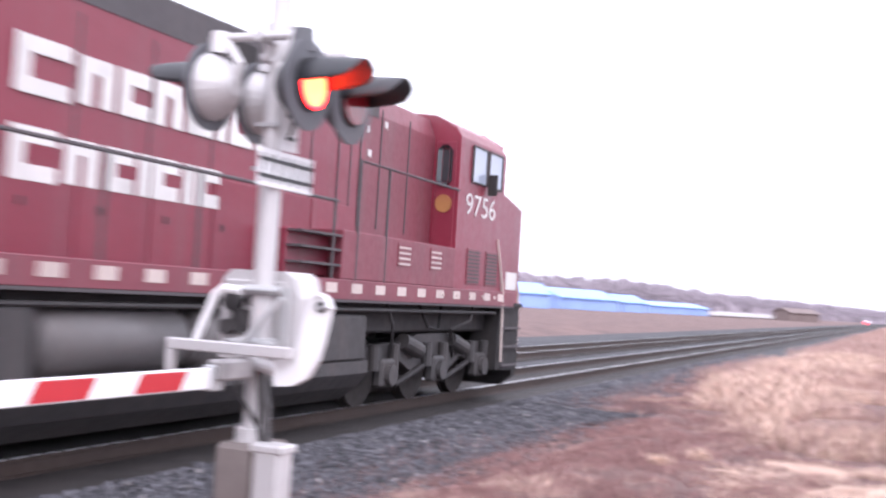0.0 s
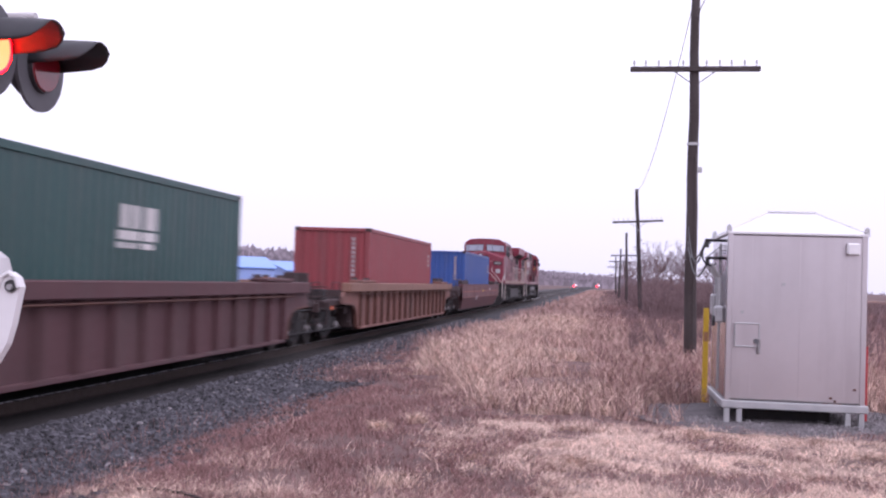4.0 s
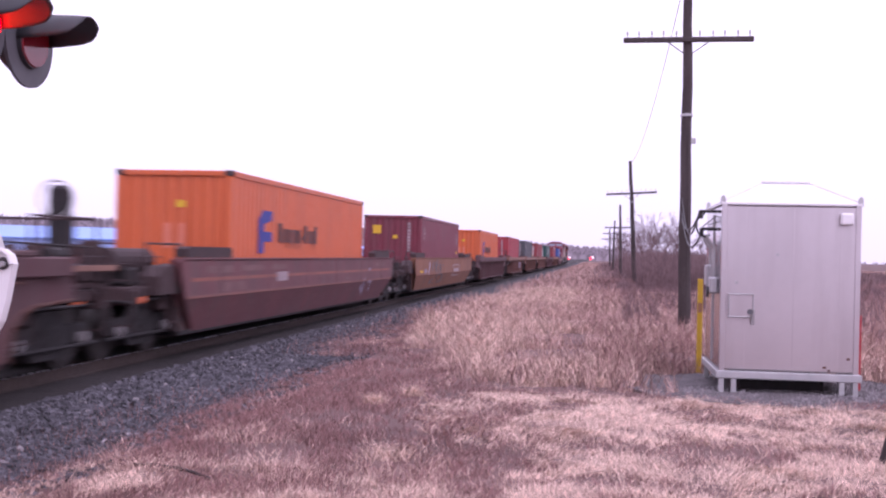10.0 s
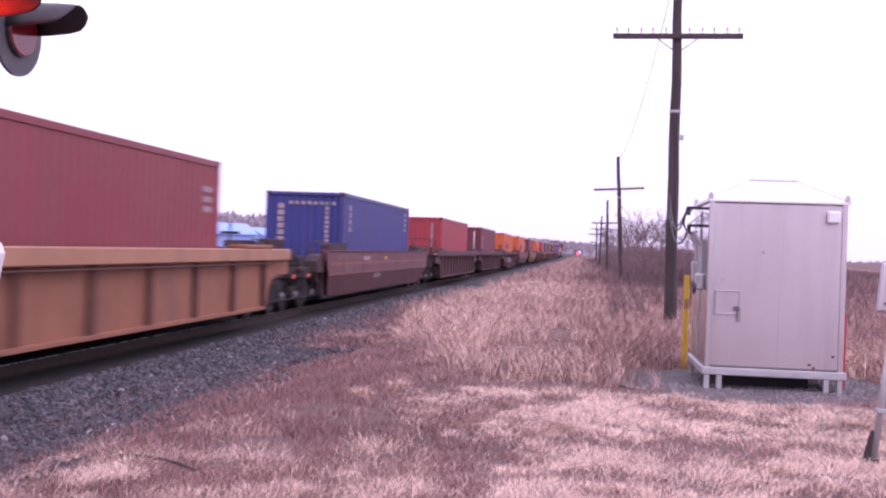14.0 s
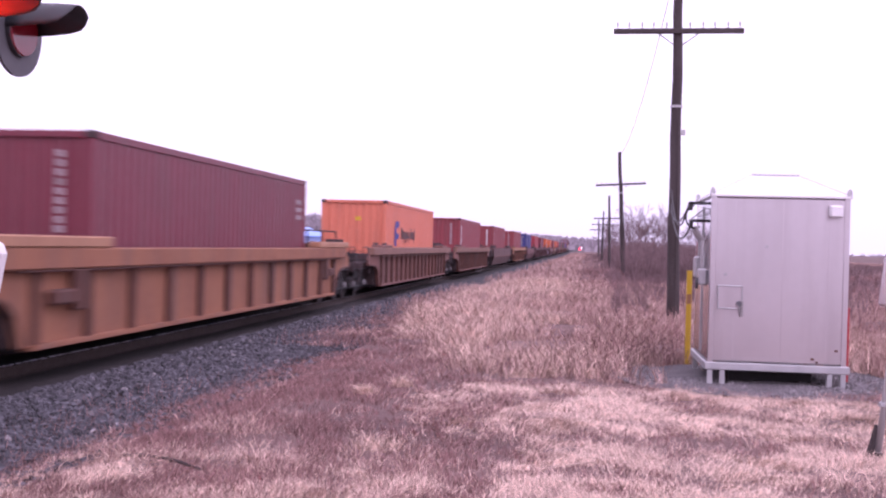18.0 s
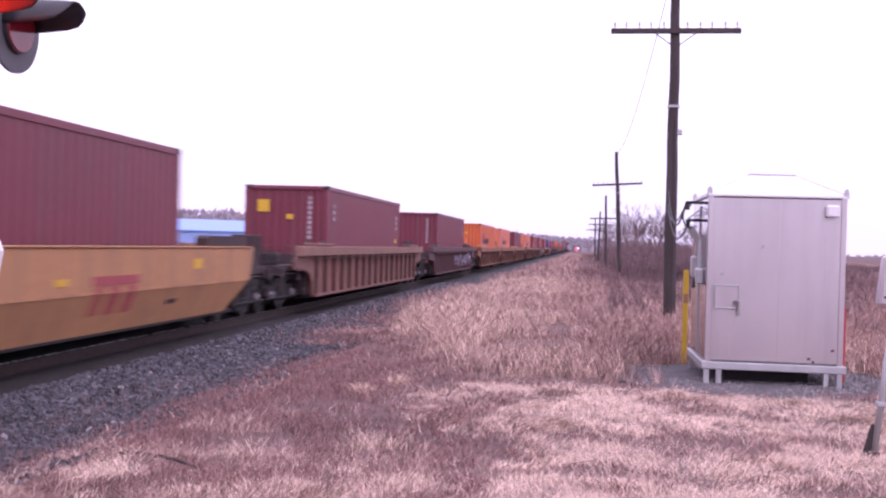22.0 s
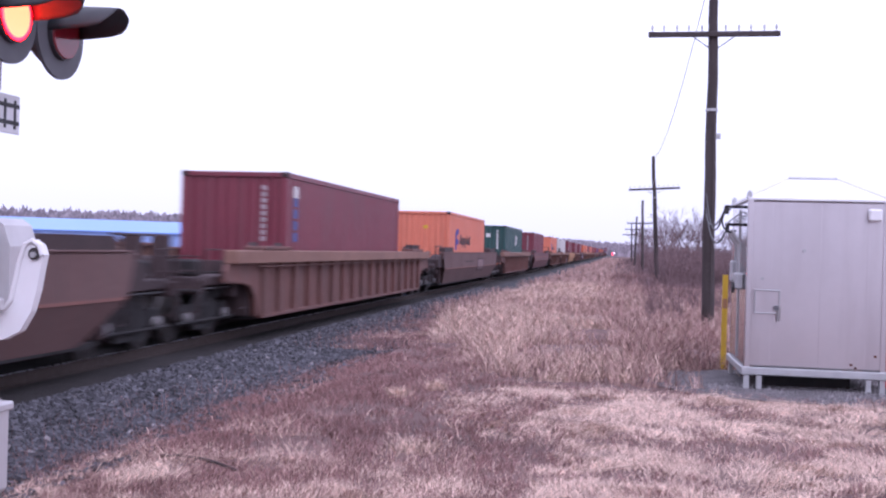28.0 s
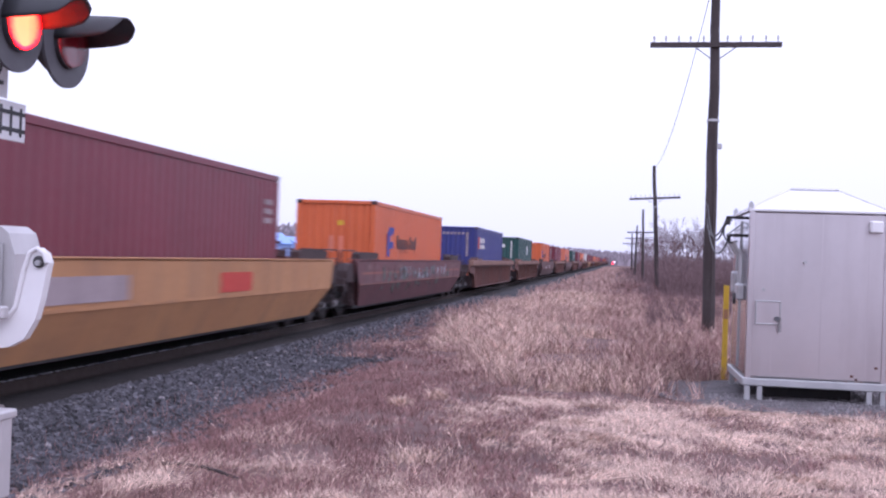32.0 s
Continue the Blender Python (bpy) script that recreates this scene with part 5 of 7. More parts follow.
def wave(length, height, pitch=0.28, depth=0.022):
    """A corrugated sheet in the y-z plane, from y = 0 to length, standing out by depth along x."""
    bm = B()
    n = int(length / pitch)
    p = length / n
    ys = []
    for k in range(n):
        ys += [(k * p, 0.0), (k * p + p * 0.27, 0.0), (k * p + p * 0.5, -depth), (k * p + p * 0.77, -depth)]
    ys.append((length, 0.0))
    lo = [bm.verts.new((x, y, 0)) for y, x in ys]
    hi = [bm.verts.new((x, y, height)) for y, x in ys]
    for k in range(len(ys) - 1):
        bm.faces.new((lo[k], lo[k + 1], hi[k + 1], hi[k]))
    return bm


CL, CW, CH, CZ = 12.19, 2.438, 2.896, 0.374


def build_container(colour, label, logo):
    t = thing("shipping_container", label, "shipping container", group="containers on the train")
    m = M[colour]
    part("floor", cached("cont_floor", lambda: box(B(), -1.17, 1.17, -6.0, 6.0, CZ + 0.05, CZ + 0.16), m), m, t)
    for s in (-1, 1):
        side = pose(s * 1.205, -5.95 * s, CZ + 0.15, 0, 0, 0 if s > 0 else 180)
        part("side_panel", cached("cont_side", lambda: wave(11.9, CH - 0.26), m), m, t, "corrugated steel side", at=side)
        part("top_rail", cached("cont_top", lambda: box(B(), 1.155, 1.219, -5.95, 5.95, CZ + CH - 0.13, CZ + CH - 0.01, 0.01), m), m, t, at=pose(0, 0, 0, 0, 0, 0 if s > 0 else 180))
        part("bottom_rail", cached("cont_bottom", lambda: box(B(), 1.14, 1.219, -5.95, 5.95, CZ + 0.01, CZ + 0.16, 0.01), m), m, t, at=pose(0, 0, 0, 0, 0, 0 if s > 0 else 180))
        for e in (-1, 1):
            part("corner_post", cached("cont_post", lambda: box(B(), -0.075, 0.075, -0.075, 0.075, 0.12, CH - 0.12, 0.015), m), m, t, at=pose(s * 1.143, e * 6.018, CZ))
            for z in (0.0, CH - 0.12):
                part("corner_casting", cached("cont_cast", lambda: box(B(), -0.081, 0.081, -0.089, 0.089, 0, 0.118, 0.012), m), M["end_grime"] if z else m, t, at=pose(s * 1.14, e * 6.008, CZ + z))
    part("roof", cached("cont_roof", lambda: wave(11.9, 2.3, 0.42, 0.02), m), m, t, at=pose(-1.15, -5.95, CZ + CH - 0.03, 0, 90, 0))
    # plain corrugated end, and a door end with lock rods
    part("end_panel", cached("cont_end", lambda: wave(2.28, CH - 0.24, 0.25, 0.04), m), m, t, "corrugated steel end", at=pose(-1.14, -6.06, CZ + 0.13, 0, 0, -90))
    part("header", cached("cont_head", lambda: box(B(), -1.07, 1.07, -6.09, -6.0, CZ + CH - 0.12, CZ + CH - 0.01, 0.01), m), m, t)
    part("door_sill", cached("cont_sill", lambda: box(B(), -1.07, 1.07, -6.09, -6.0, CZ + 0.01, CZ + 0.13, 0.01), m), m, t)
    for s in (-1, 1):
        door = part("door", cached("cont_door", lambda: box(B(), -0.55, 0.55, 6.0, 6.06, CZ + 0.05, CZ + CH - 0.05, 0.01), m), m, t, at=pose(s * 0.56, 0, 0))
        for x in (-0.25, 0.25):
            part("lock_rod", cached("cont_rod", lambda: rod(B(), (0, 6.08, CZ + 0.1), (0, 6.08, CZ + CH - 0.1), 0.017, 6), M["galvanised"]), None, door, at=pose(x, 0, 0))
    put_logo(t, logo)
    return t


def mark(t, name, mat, y0, y1, z0, z1, label=""):
    part(name, box(B(), 1.207, 1.212, y0, y1, z0, z1), M[mat], t, label)


def end_mark(t, mat, x0, x1, z0, z1, label=""):
    part("end_marking", box(B(), x0, x1, -6.072, -6.063, z0, z1), M[mat], t, label)


def put_logo(t, logo):
    bars = "lettering_worn"
    if logo == "hl":   # a blue emblem and a row of dark letter shapes
        em = part("emblem", slab(B(), [(-4.30, 1.62), (-3.92, 1.62), (-3.92, 1.88), (-3.34, 1.88), (-3.34, 2.10), (-3.92, 2.10), (-3.92, 2.26), (-3.34, 2.36), (-3.34, 2.56), (-4.0, 2.56), (-4.30, 2.36)], "x", 1.207, 1.212), M["logo_blue"], t, "blue emblem")
        y = -2.85
        for k, w in enumerate((0.42, 0.36, 0.38, 0.38, 0.34, 0.22, 0.34, 0.40, 0.16, 0.34)):
            z0, z1 = (1.88, 2.32) if k in (0, 6, 9) else (1.96, 2.06) if k == 5 else (1.88, 2.20)
            mark(t, "letter_shape", "logo_dark", y, y + w * 0.72, z0, z1)
            if k in (1, 2, 3, 4, 8):
                mark(t, "letter_shape", "logo_dark", y + w * 0.55, y + w * 0.75, 1.74, 1.96)
            y += w + 0.02
        for k in range(2):
            end_mark(t, "salmon", -0.2 + k * 0.3, -0.05 + k * 0.3, 1.7, 2.2)
        end_mark(t, "logo_yellow", 0.05, 0.25, 2.52, 2.66, "small yellow decal")
        return
    # stacked rows of unreadable code along the upright edge of the end
    n = 9
    for k in range(n):
        end_mark(t, "lettering" if logo in ("tex", "plain_bright", "green") else bars, 0.62, 0.75, 1.75 + k * 0.14, 1.85 + k * 0.14)
    if logo == "green":
        end_mark(t, "lettering", -0.45, -0.2, 2.5, 2.75)
        end_mark(t, "lettering", -0.05, 0.22, 2.5, 2.75)
        for k, (a, b) in enumerate(((0.6, 0.95), (1.0, 1.35), (1.45, 2.0))):
            mark(t, "letter_shape", "lettering", a, b, 2.18, 2.32)
            mark(t, "letter_shape", "lettering", a + 0.1, b, 2.36, 2.72)
            mark(t, "letter_shape", "lettering", a, b - 0.1, 2.05, 2.14)
        end_mark(t, "logo_yellow", -0.7, -0.55, 1.7, 1.85)
        end_mark(t, "logo_yellow", -0.35, -0.2, 1.7, 1.85)
    elif logo == "tex":
        for k, x in enumerate((-0.95, -0.70, -0.42)):
            end_mark(t, "lettering", x, x + 0.19, 2.72, 2.86)
            end_mark(t, "lettering", x + 0.05, x + 0.11, 2.74, 2.98)
        for k in range(5):
            mark(t, "code_bar", "lettering", -5.6, -5.35, 2.0 + k * 0.17, 2.12 + k * 0.17)
    elif logo == "wan":
        for k in range(6):
            end_mark(t, "lettering_worn", -0.85, -0.65, 1.75 + k * 0.2, 1.9 + k * 0.2)
        for k in range(8):
            end_mark(t, "lettering_worn", -0.5 + k * 0.19, -0.38 + k * 0.19, 2.88, 2.98)
        for k in range(4):
            mark(t, "code_bar", "lettering_worn", -5.3, -5.0, 2.1 + k * 0.22, 2.25 + k * 0.22)
        for k in range(4):
            mark(t, "code_bar", "lettering_worn", 5.0, 5.4, 2.3 + k * 0.2, 2.42 + k * 0.2)
    elif logo == "sel":
        mark(t, "emblem", "logo_red", -5.6, -5.1, 2.15, 2.75, "red emblem")
        for k, (a, b) in enumerate(((-4.95, -4.4), (-4.25, -3.7), (-3.55, -3.0))):
            mark(t, "letter_shape", "lettering", a, b, 2.15, 2.35)
            mark(t, "letter_shape", "lettering", a, b, 2.5, 2.72)
            mark(t, "letter_shape", "lettering", a, a + 0.2, 2.36, 2.49)
        for k in range(7):
            end_mark(t, "lettering_worn", -0.6 + k * 0.2, -0.48 + k * 0.2, 2.86, 2.97)
    elif logo == "kline":
        for k in range(5):
            mark(t, "code_bar", "lettering" if k > 3 else "blue", -5.55, -5.25, 1.75 + k * 0.26, 1.95 + k * 0.26)
        mark(t, "code_bar", "lettering", -5.6, -5.2, 2.72, 2.92)
    elif logo == "stripe":
        mark(t, "code_bar", "lettering", -5.5, -5.2, 1.75, 2.85)
        end_mark(t, "logo_yellow", -0.85, -0.62, 1.75, 2.7)
    elif logo == "trap":
        part("emblem", slab(B(), [(-5.29, 2.57), (-4.31, 2.57), (-4.57, 2.87), (-5.06, 2.87)], "x", 1.207, 1.212), M["lettering_worn"], t, "pale trapezoid emblem")
        mark(t, "code_bar", "logo_yellow", 5.35, 5.6, 1.72, 1.82)
    elif logo == "yel":
        end_mark(t, "logo_yellow", -0.85, -0.5, 2.5, 2.85, "yellow square decal")
        end_mark(t, "logo_yellow", 0.0, 0.2, 2.3, 2.45)
        for k in range(3):
            mark(t, "code_bar", "lettering_worn", -5.4, -5.1, 2.3 + k * 0.18, 2.42 + k * 0.18)
        mark(t, "code_bar", "logo_yellow", 5.1, 5.5, 1.7, 1.85)
        for k in range(3):
            mark(t, "code_bar", "lettering_worn", 5.2, 5.6, 2.2 + k * 0.2, 2.32 + k * 0.2)
    else:
        for k in range(3):
            mark(t, "code_bar", bars, 5.2, 5.7, 2.25 + k * 0.19, 2.36 + k * 0.19)
        if logo == "plain_bright":
            for k in range(4):
                mark(t, "code_bar", "lettering", -5.5, -5.3, 1.8 + k * 0.25, 1.98 + k * 0.25)


R, SM, ST, UN = "rib", "smooth", "stand", "unit"
CARS = [  # where the container's head is along the train, car style, car colour, container colour, markings
    (369.62, SM, "car_plum", "blue", "none"), (345.87, R, "car_rust", "brick", "plain"), (321.45, R, "car_purple", "green", "green"), (297.69, R, "car_brown", "brick", "plain_bright"),
    (274.40, R, "car_rust", "grey", "trap"), (252.95, ST, "car_brown", "red", "plain"), (231.07, R, "car_purple", "orange", "hl"), (208.05, SM, "car_orange", "maroon", "yel"),
    (184.43, SM, "car_plum", "orange", "hl"), (161.42, ST, "car_purple", "orange", "hl"), (139.60, ST, "car_purple", "maroon", "plain_bright"), (117.78, ST, "car_purple", "red", "plain"),
    (94.81, SM, "car_plum", "navy", "wan"), (71.32, R, "car_tan", "brick", "plain"), (46.79, SM, "car_two", "brick", "plain_bright"), (23.59, R, "car_rust", "brick", "stripe"),
    (0.20, R, "car_rust", "salmon", "hl"), (-23.51, UN, "car_tan", "maroon", "plain"), (-43.30, UN, "car_tan", "salmon", "hl"), (-62.69, UN, "car_tan", "orange", "hl"),
    (-86.29, R, "car_purple", "maroon", "plain"), (-109.93, R, "car_rust", "maroon", "yel"), (-133.54, SM, "car_yellow", "maroon", "tex"), (-155.31, ST, "car_rust", "white", "none"),
    (-176.95, ST, "car_rust", "salmon", "hl"), (-200.41, SM, "car_plum", "maroon", "plain"), (-224.29, R, "car_brown", "green", "green"), (-247.84, SM, "car_two", "salmon", "hl"),
    (-271.07, R, "car_brown", "maroon", "kline"), (-294.84, SM, "car_two", "orange", "hl"), (-318.28, R, "car_rust", "green", "green"), (-341.74, R, "car_brown", "navy", "sel"),
    (-365.41, SM, "car_plum", "orange", "hl"), (-386.91, SM, "car_yellow", "maroon", "plain")]
CAR_WORDS = {"car_plum": "dull plum-brown", "car_purple": "dark purple-brown", "car_rust": "rusty brown", "car_brown": "dirty brown", "car_tan": "rusty tan", "car_orange": "orange-brown", "car_yellow": "weathered yellow", "car_two": "faded mauve-brown"}
STYLE_WORDS = {R: "ribbed steel well car", SM: "smooth-sided steel well car", ST: "ribbed well car with end handrails", UN: "unit of a linked well car"}
BOX_WORDS = {"maroon": "dark maroon", "red": "bright red", "brick": "brick-red", "orange": "bright orange", "salmon": "faded orange", "green": "dark green", "blue": "blue", "navy": "navy blue", "grey": "dark grey", "white": "off-white"}
LOGO_WORDS = {"hl": "with a blue emblem and dark lettering", "green": "with white squares and white lettering", "tex": "with white lettering on its end", "wan": "with columns of white lettering", "sel": "with a red and white emblem",
              "kline": "with white and blue marks", "stripe": "with white and yellow upright stripes", "yel": "with small yellow decals", "trap": "with a pale emblem", "plain": "with worn white codes", "plain_bright": "with white codes", "none": "with plain sides"}
GRAFFITI = {7: [(-7.3, -5.5, 0.75, 1.45, "graffiti_pale"), (-5.3, -1.5, 0.45, 1.5, "graffiti_dark"), (1.5, 4.0, 1.22, 1.27, "lettering_worn"), (1.5, 4.0, 0.72, 0.77, "lettering_worn"), (1.5, 1.62, 0.77, 1.22, "lettering_worn"), (3.88, 4.0, 0.77, 1.22, "lettering_worn"), (1.9, 3.6, 0.9, 1.08, "lettering_worn"), (-8.3, -7.6, 1.0, 1.08, "logo_yellow")], 8: [(4.6, 6.2, 0.5, 1.3, "graffiti_pale"), (-4, -3.2, 1.1, 1.3, "lettering_worn")],
            9: [(-7.75, -7.35, 0.74, 1.0, "logo_yellow"), (-5.6, 0.5, 0.55, 1.15, "graffiti_pale")], 5: [(1.5, 4.4, 0.6, 1.2, "graffiti_pale")], 20: [(-1.0, 8.0, 0.5, 1.25, "graffiti_pale")], 23: [(3.2, 5.6, 0.5, 1.0, "graffiti_pale")],
            32: [(-6.5, 2.5, 0.6, 1.4, "graffiti_green"), (3.0, 6.5, 0.75, 1.35, "graffiti_green"), (-4, 5.5, 1.0, 1.4, "graffiti_grey")], 27: [(1.0, 3.4, 1.25, 1.31, "end_grime"), (1.0, 3.4, 0.70, 0.76, "end_grime"), (1.0, 1.1, 0.76, 1.25, "end_grime"), (3.3, 3.4, 0.76, 1.25, "end_grime"), (1.1, 3.3, 0.76, 1.25, "mauve_patch"), (-3.4, -0.6, 1.16, 1.21, "end_grime")],
            29: [(1.0, 3.0, 0.9, 1.2, "lettering_worn"), (-4.0, -2.0, 0.85, 1.15, "lettering_worn")], 22: [(2.0, 3.6, 1.02, 1.16, "logo_maroon"), (2.05, 2.35, 0.58, 1.0, "logo_maroon"), (2.6, 2.9, 0.58, 1.0, "logo_maroon"), (3.15, 3.5, 0.58, 1.0, "logo_maroon"), (6.0, 6.4, 1.2, 1.38, "logo_yellow"), (0.9, 1.2, 1.05, 1.15, "logo_yellow"), (5.0, 5.4, 0.62, 0.7, "end_grime")],
            0: [(-3.5, -2.6, 0.75, 0.95, "lettering_worn"), (3.4, 4.2, 1.25, 1.4, "lettering_worn"), (-0.3, 0.1, 1.2, 1.3, "logo_yellow")],
            33: [(-4.8, -1.6, 1.0, 1.35, "lettering_worn"), (2.0, 3.6, 1.0, 1.35, "logo_red")], 12: [(-4.6, -3.6, 1.3, 1.42, "lettering_worn"), (-0.9, -0.5, 1.3, 1.4, "logo_yellow"), (-2.5, -1.3, 0.7, 0.85, "lettering_worn")]}
mids = [a - CL / 2 for a, *_ in CARS]
joints = [mids[0] + 11.75] + [(p + q) / 2 for p, q in zip(mids, mids[1:])] + [mids[-1] - 11.0]
for i, (a, style, colour, cont, logo) in enumerate(CARS):
    front = "none" if i in (10, 11, 18, 19, 24) else "free"
    rear = "shared" if i in (9, 10, 17, 18, 23) else "free"
    car = build_car(style, colour, joints[i] - mids[i], mids[i] - joints[i + 1], front, rear, CAR_WORDS[colour] + " " + STYLE_WORDS[style] + " rolling on the track", GRAFFITI.get(i, []))
    con = build_container(cont, BOX_WORDS[cont] + " corrugated steel container " + LOGO_WORDS[logo], logo)
    MOVING.append((car, mids[i], 0))
    MOVING.append((con, mids[i], 0.07 if style == SM else 0.055))

# ---- the two locomotives; each is built with its cab end at +y ----
def build_loco(number, newer):
    t = thing("locomotive", "dark red diesel locomotive with " + ("faded gold emblem and white lettering" if not newer else "long radiator wing and pale lettering"), "locomotive", group="locomotives")
    red, worn = M["loco_red"], M["loco_red_worn"]
    # frame, deck and sill
    part("frame", box(B(), -1.2, 1.2, -10.3, 10.3, 1.15, 1.62, 0.03), M["black_steel"], t)
    part("deck", box(B(), -1.56, 1.56, -10.45, 10.45, 1.62, 1.70, 0.01), M["black_steel"], t)
    for s in (-1, 1):
        sill = part("side_sill", box(B(), *sorted((s * 1.50, s * 1.565)), -9.2, 9.9, 1.63, 1.90, 0.01), worn, t, "dusty red side sill")
        if newer:
            part("sill_stripe", box(B(), *sorted((s * 1.566, s * 1.571)), -9.1, 9.7, 1.74, 1.85), M["cream"], sill)
        else:
            for k in range(26):
                y = -9.0 + k * 0.72
                part("reflector", box(B(), *sorted((s * 1.566, s * 1.571)), y, y + 0.30, 1.72, 1.85), M["stripe"], sill)
    # long hood in three stretches
    part("engine_hood", slab(B(), [(-1.02, 1.7), (1.02, 1.7), (1.02, 4.38), (0.8, 4.58), (-0.8, 4.58), (-1.02, 4.38)], "y", -6.2, 4.4), red if not newer else worn, t, "red engine hood")
    part("radiator_hood", slab(B(), [(-1.02, 1.7), (1.02, 1.7), (1.02, 4.25), (-1.02, 4.25)], "y", -9.6, -6.2), red, t)
    wing, wing_end = (4.62, -6.3) if not newer else (4.66, -3.2)
    part("radiator_wing", slab(B(), [(-1.02, 3.86), (1.02, 3.86), (1.52, 4.12), (1.52, wing), (-1.52, wing), (-1.52, 4.12)], "y", -9.6, wing_end), red, t, "overhanging radiator section")
    for s in (-1, 1):
        gr = B()
        slab(gr, [(s * 1.04, 3.83), (s * 1.06, 3.83), (s * 1.5, 4.09), (s * 1.5, 4.11)], "y", -9.2, wing_end - 0.3)
        part("radiator_grille", gr, M["black_steel"], t, "dark radiator intake")
        part("intake_grille", box(B(), *sorted((s * 1.022, s * 1.032)), -9.0, -6.5 if not newer else -6.0, 3.30, 3.80), M["black_steel"], t, "dark air intake screen")
        for k in range(4):
            part("hood_door", box(B(), *sorted((s * 1.022, s * 1.04)), -9.2 + k * 1.05, -8.5 + k * 1.05, 2.05, 3.2), M["loco_roof"], t, "dark louvred door")
        for k in range(9):
            part("hood_door", box(B(), *sorted((s * 1.022, s * 1.034)), -6.0 + k * 1.12, -4.95 + k * 1.12, 1.85, 2.95, 0.004), red if not newer else worn, t)
        for k in range(10):
            part("hood_seam", cached("hood_seam", lambda: box(B(), -0.004, 0.006, -0.012, 0.012, 0.0, 2.5), M["loco_roof"]), None, t, at=pose(s * 1.022, -6.1 + k * 1.12, 1.75))
            part("hood_latch", cached("hood_latch", lambda: box(B(), -0.004, 0.02, -0.015, 0.015, 0.0, 0.08), M["loco_roof"]), None, t, at=pose(s * 1.036, -5.4 + k * 1.05, 2.35))
        for ya, yb in ((0.53, 1.37), (2.40, 3.15), (3.32, 4.06)):
            part("blower_grille", box(B(), *sorted((s * 1.02, s * 1.045)), ya, yb, 4.10, 4.62), M["black_steel"], t, "dark blower screen")
    part("dynamic_brake_hood", slab(B(), [(-2.1, 4.36), (4.78, 4.36), (4.78, 4.80), (4.6, 4.84), (-0.5, 4.74), (-2.1, 4.44)], "x", -1.03, 1.03), M["loco_roof"] if not newer else worn, t, "dark roof hatch")
    part("exhaust", box(B(), -0.3, 0.3, -1.2, -0.2, 4.5, 4.68, 0.03), M["loco_roof"], t)
    part("horn", rod(B(), (0.4, 0.4, 4.62), (0.4, 0.9, 4.62), 0.05, 8, 0.09), M["loco_roof"], t)
    # auxiliary cab behind the crew cab
    part("auxiliary_hood", slab(B(), [(-1.02, 1.7), (1.02, 1.7), (1.02, 4.4), (0.9, 4.72), (-0.9, 4.72), (-1.02, 4.4)], "y", 4.4, 7.0), worn, t)
    if newer:
        part("side_body", box(B(), -1.5, 1.5, 2.5, 6.94, 1.9, 3.5, 0.03), worn, t, "full-width red side body")
        for s in (-1, 1):
            part("body_seam", box(B(), *sorted((s * 1.5, s * 1.506)), 2.6, 6.8, 2.62, 2.66), M["loco_roof"], t)
            part("body_rail", bar_path(B(), [(s * 1.45, 3.0, 3.5), (s * 1.45, 3.0, 4.1), (s * 1.45, 6.6, 4.1), (s * 1.45, 6.6, 3.5)], 0.02), M["stripe"], t, "pale handrail along the body top")
            part("side_door", box(B(), *sorted((s * 1.5, s * 1.51)), 7.6, 8.0, 2.1, 2.9), M["loco_roof"], t)
            for k in range(3):
                part("upper_opening", box(B(), *sorted((s * 1.02, s * 1.05)), 4.6 + k * 0.78, 5.2 + k * 0.78, 3.55, 4.3), M["black_steel"], t, "dark screened opening")
            part("body_rail", bar_path(B(), [(s * 1.45, 3.0, 3.8), (s * 1.45, 6.6, 3.8)], 0.018), M["stripe"], t)
            part("panel", box(B(), *sorted((s * 1.5, s * 1.505)), 8.5, 8.9, 3.0, 3.35), M["lettering_worn"], t, "pale worn panel")
    # crew cab: side walls with real window openings
    y0, y1, yn = 6.95, 9.15, 10.38
    side = [(y0, 1.7), (yn, 1.7), (yn + 0.02, 3.40), (y1, 4.44), (y1 - 0.1, 4.52), (y0, 4.52)]
    cab = part("cab", slab(B(), [(-1.50, 1.7), (1.50, 1.7), (1.50, 4.44), (1.40, 4.60), (1.02, 4.80), (0.4, 4.85), (-0.4, 4.85), (-1.02, 4.80), (-1.40, 4.60), (-1.50, 4.44)], "y", y0, y1), red, t, "red crew cab")
    nose = B()
    base = [nose.verts.new((x, y1, z)) for x, z in ((1.50, 1.7), (1.50, 3.72), (0.28, 3.99), (-0.28, 3.99), (-1.50, 3.72), (-1.50, 1.7))]
    brow = [nose.verts.new((x, yn - 0.10, z)) for x, z in ((1.50, 1.7), (1.50, 3.50), (0.28, 3.92), (-0.28, 3.92), (-1.50, 3.50), (-1.50, 1.7))]
    tip = [nose.verts.new((x, yn, z)) for x, z in ((1.46, 1.7), (1.46, 3.42), (0.27, 3.83), (-0.27, 3.83), (-1.46, 3.42), (-1.46, 1.7))]
    for u, w in ((base, brow), (brow, tip)):
        for k in range(6):
            nose.faces.new((u[k], u[(k + 1) % 6], w[(k + 1) % 6], w[k]))
    nose.faces.new(tip)
    nose.faces.new(base[::-1])
    bmesh.ops.recalc_face_normals(nose, faces=nose.faces[:])
    part("nose", nose, red, t, "short red nose with a peaked top")
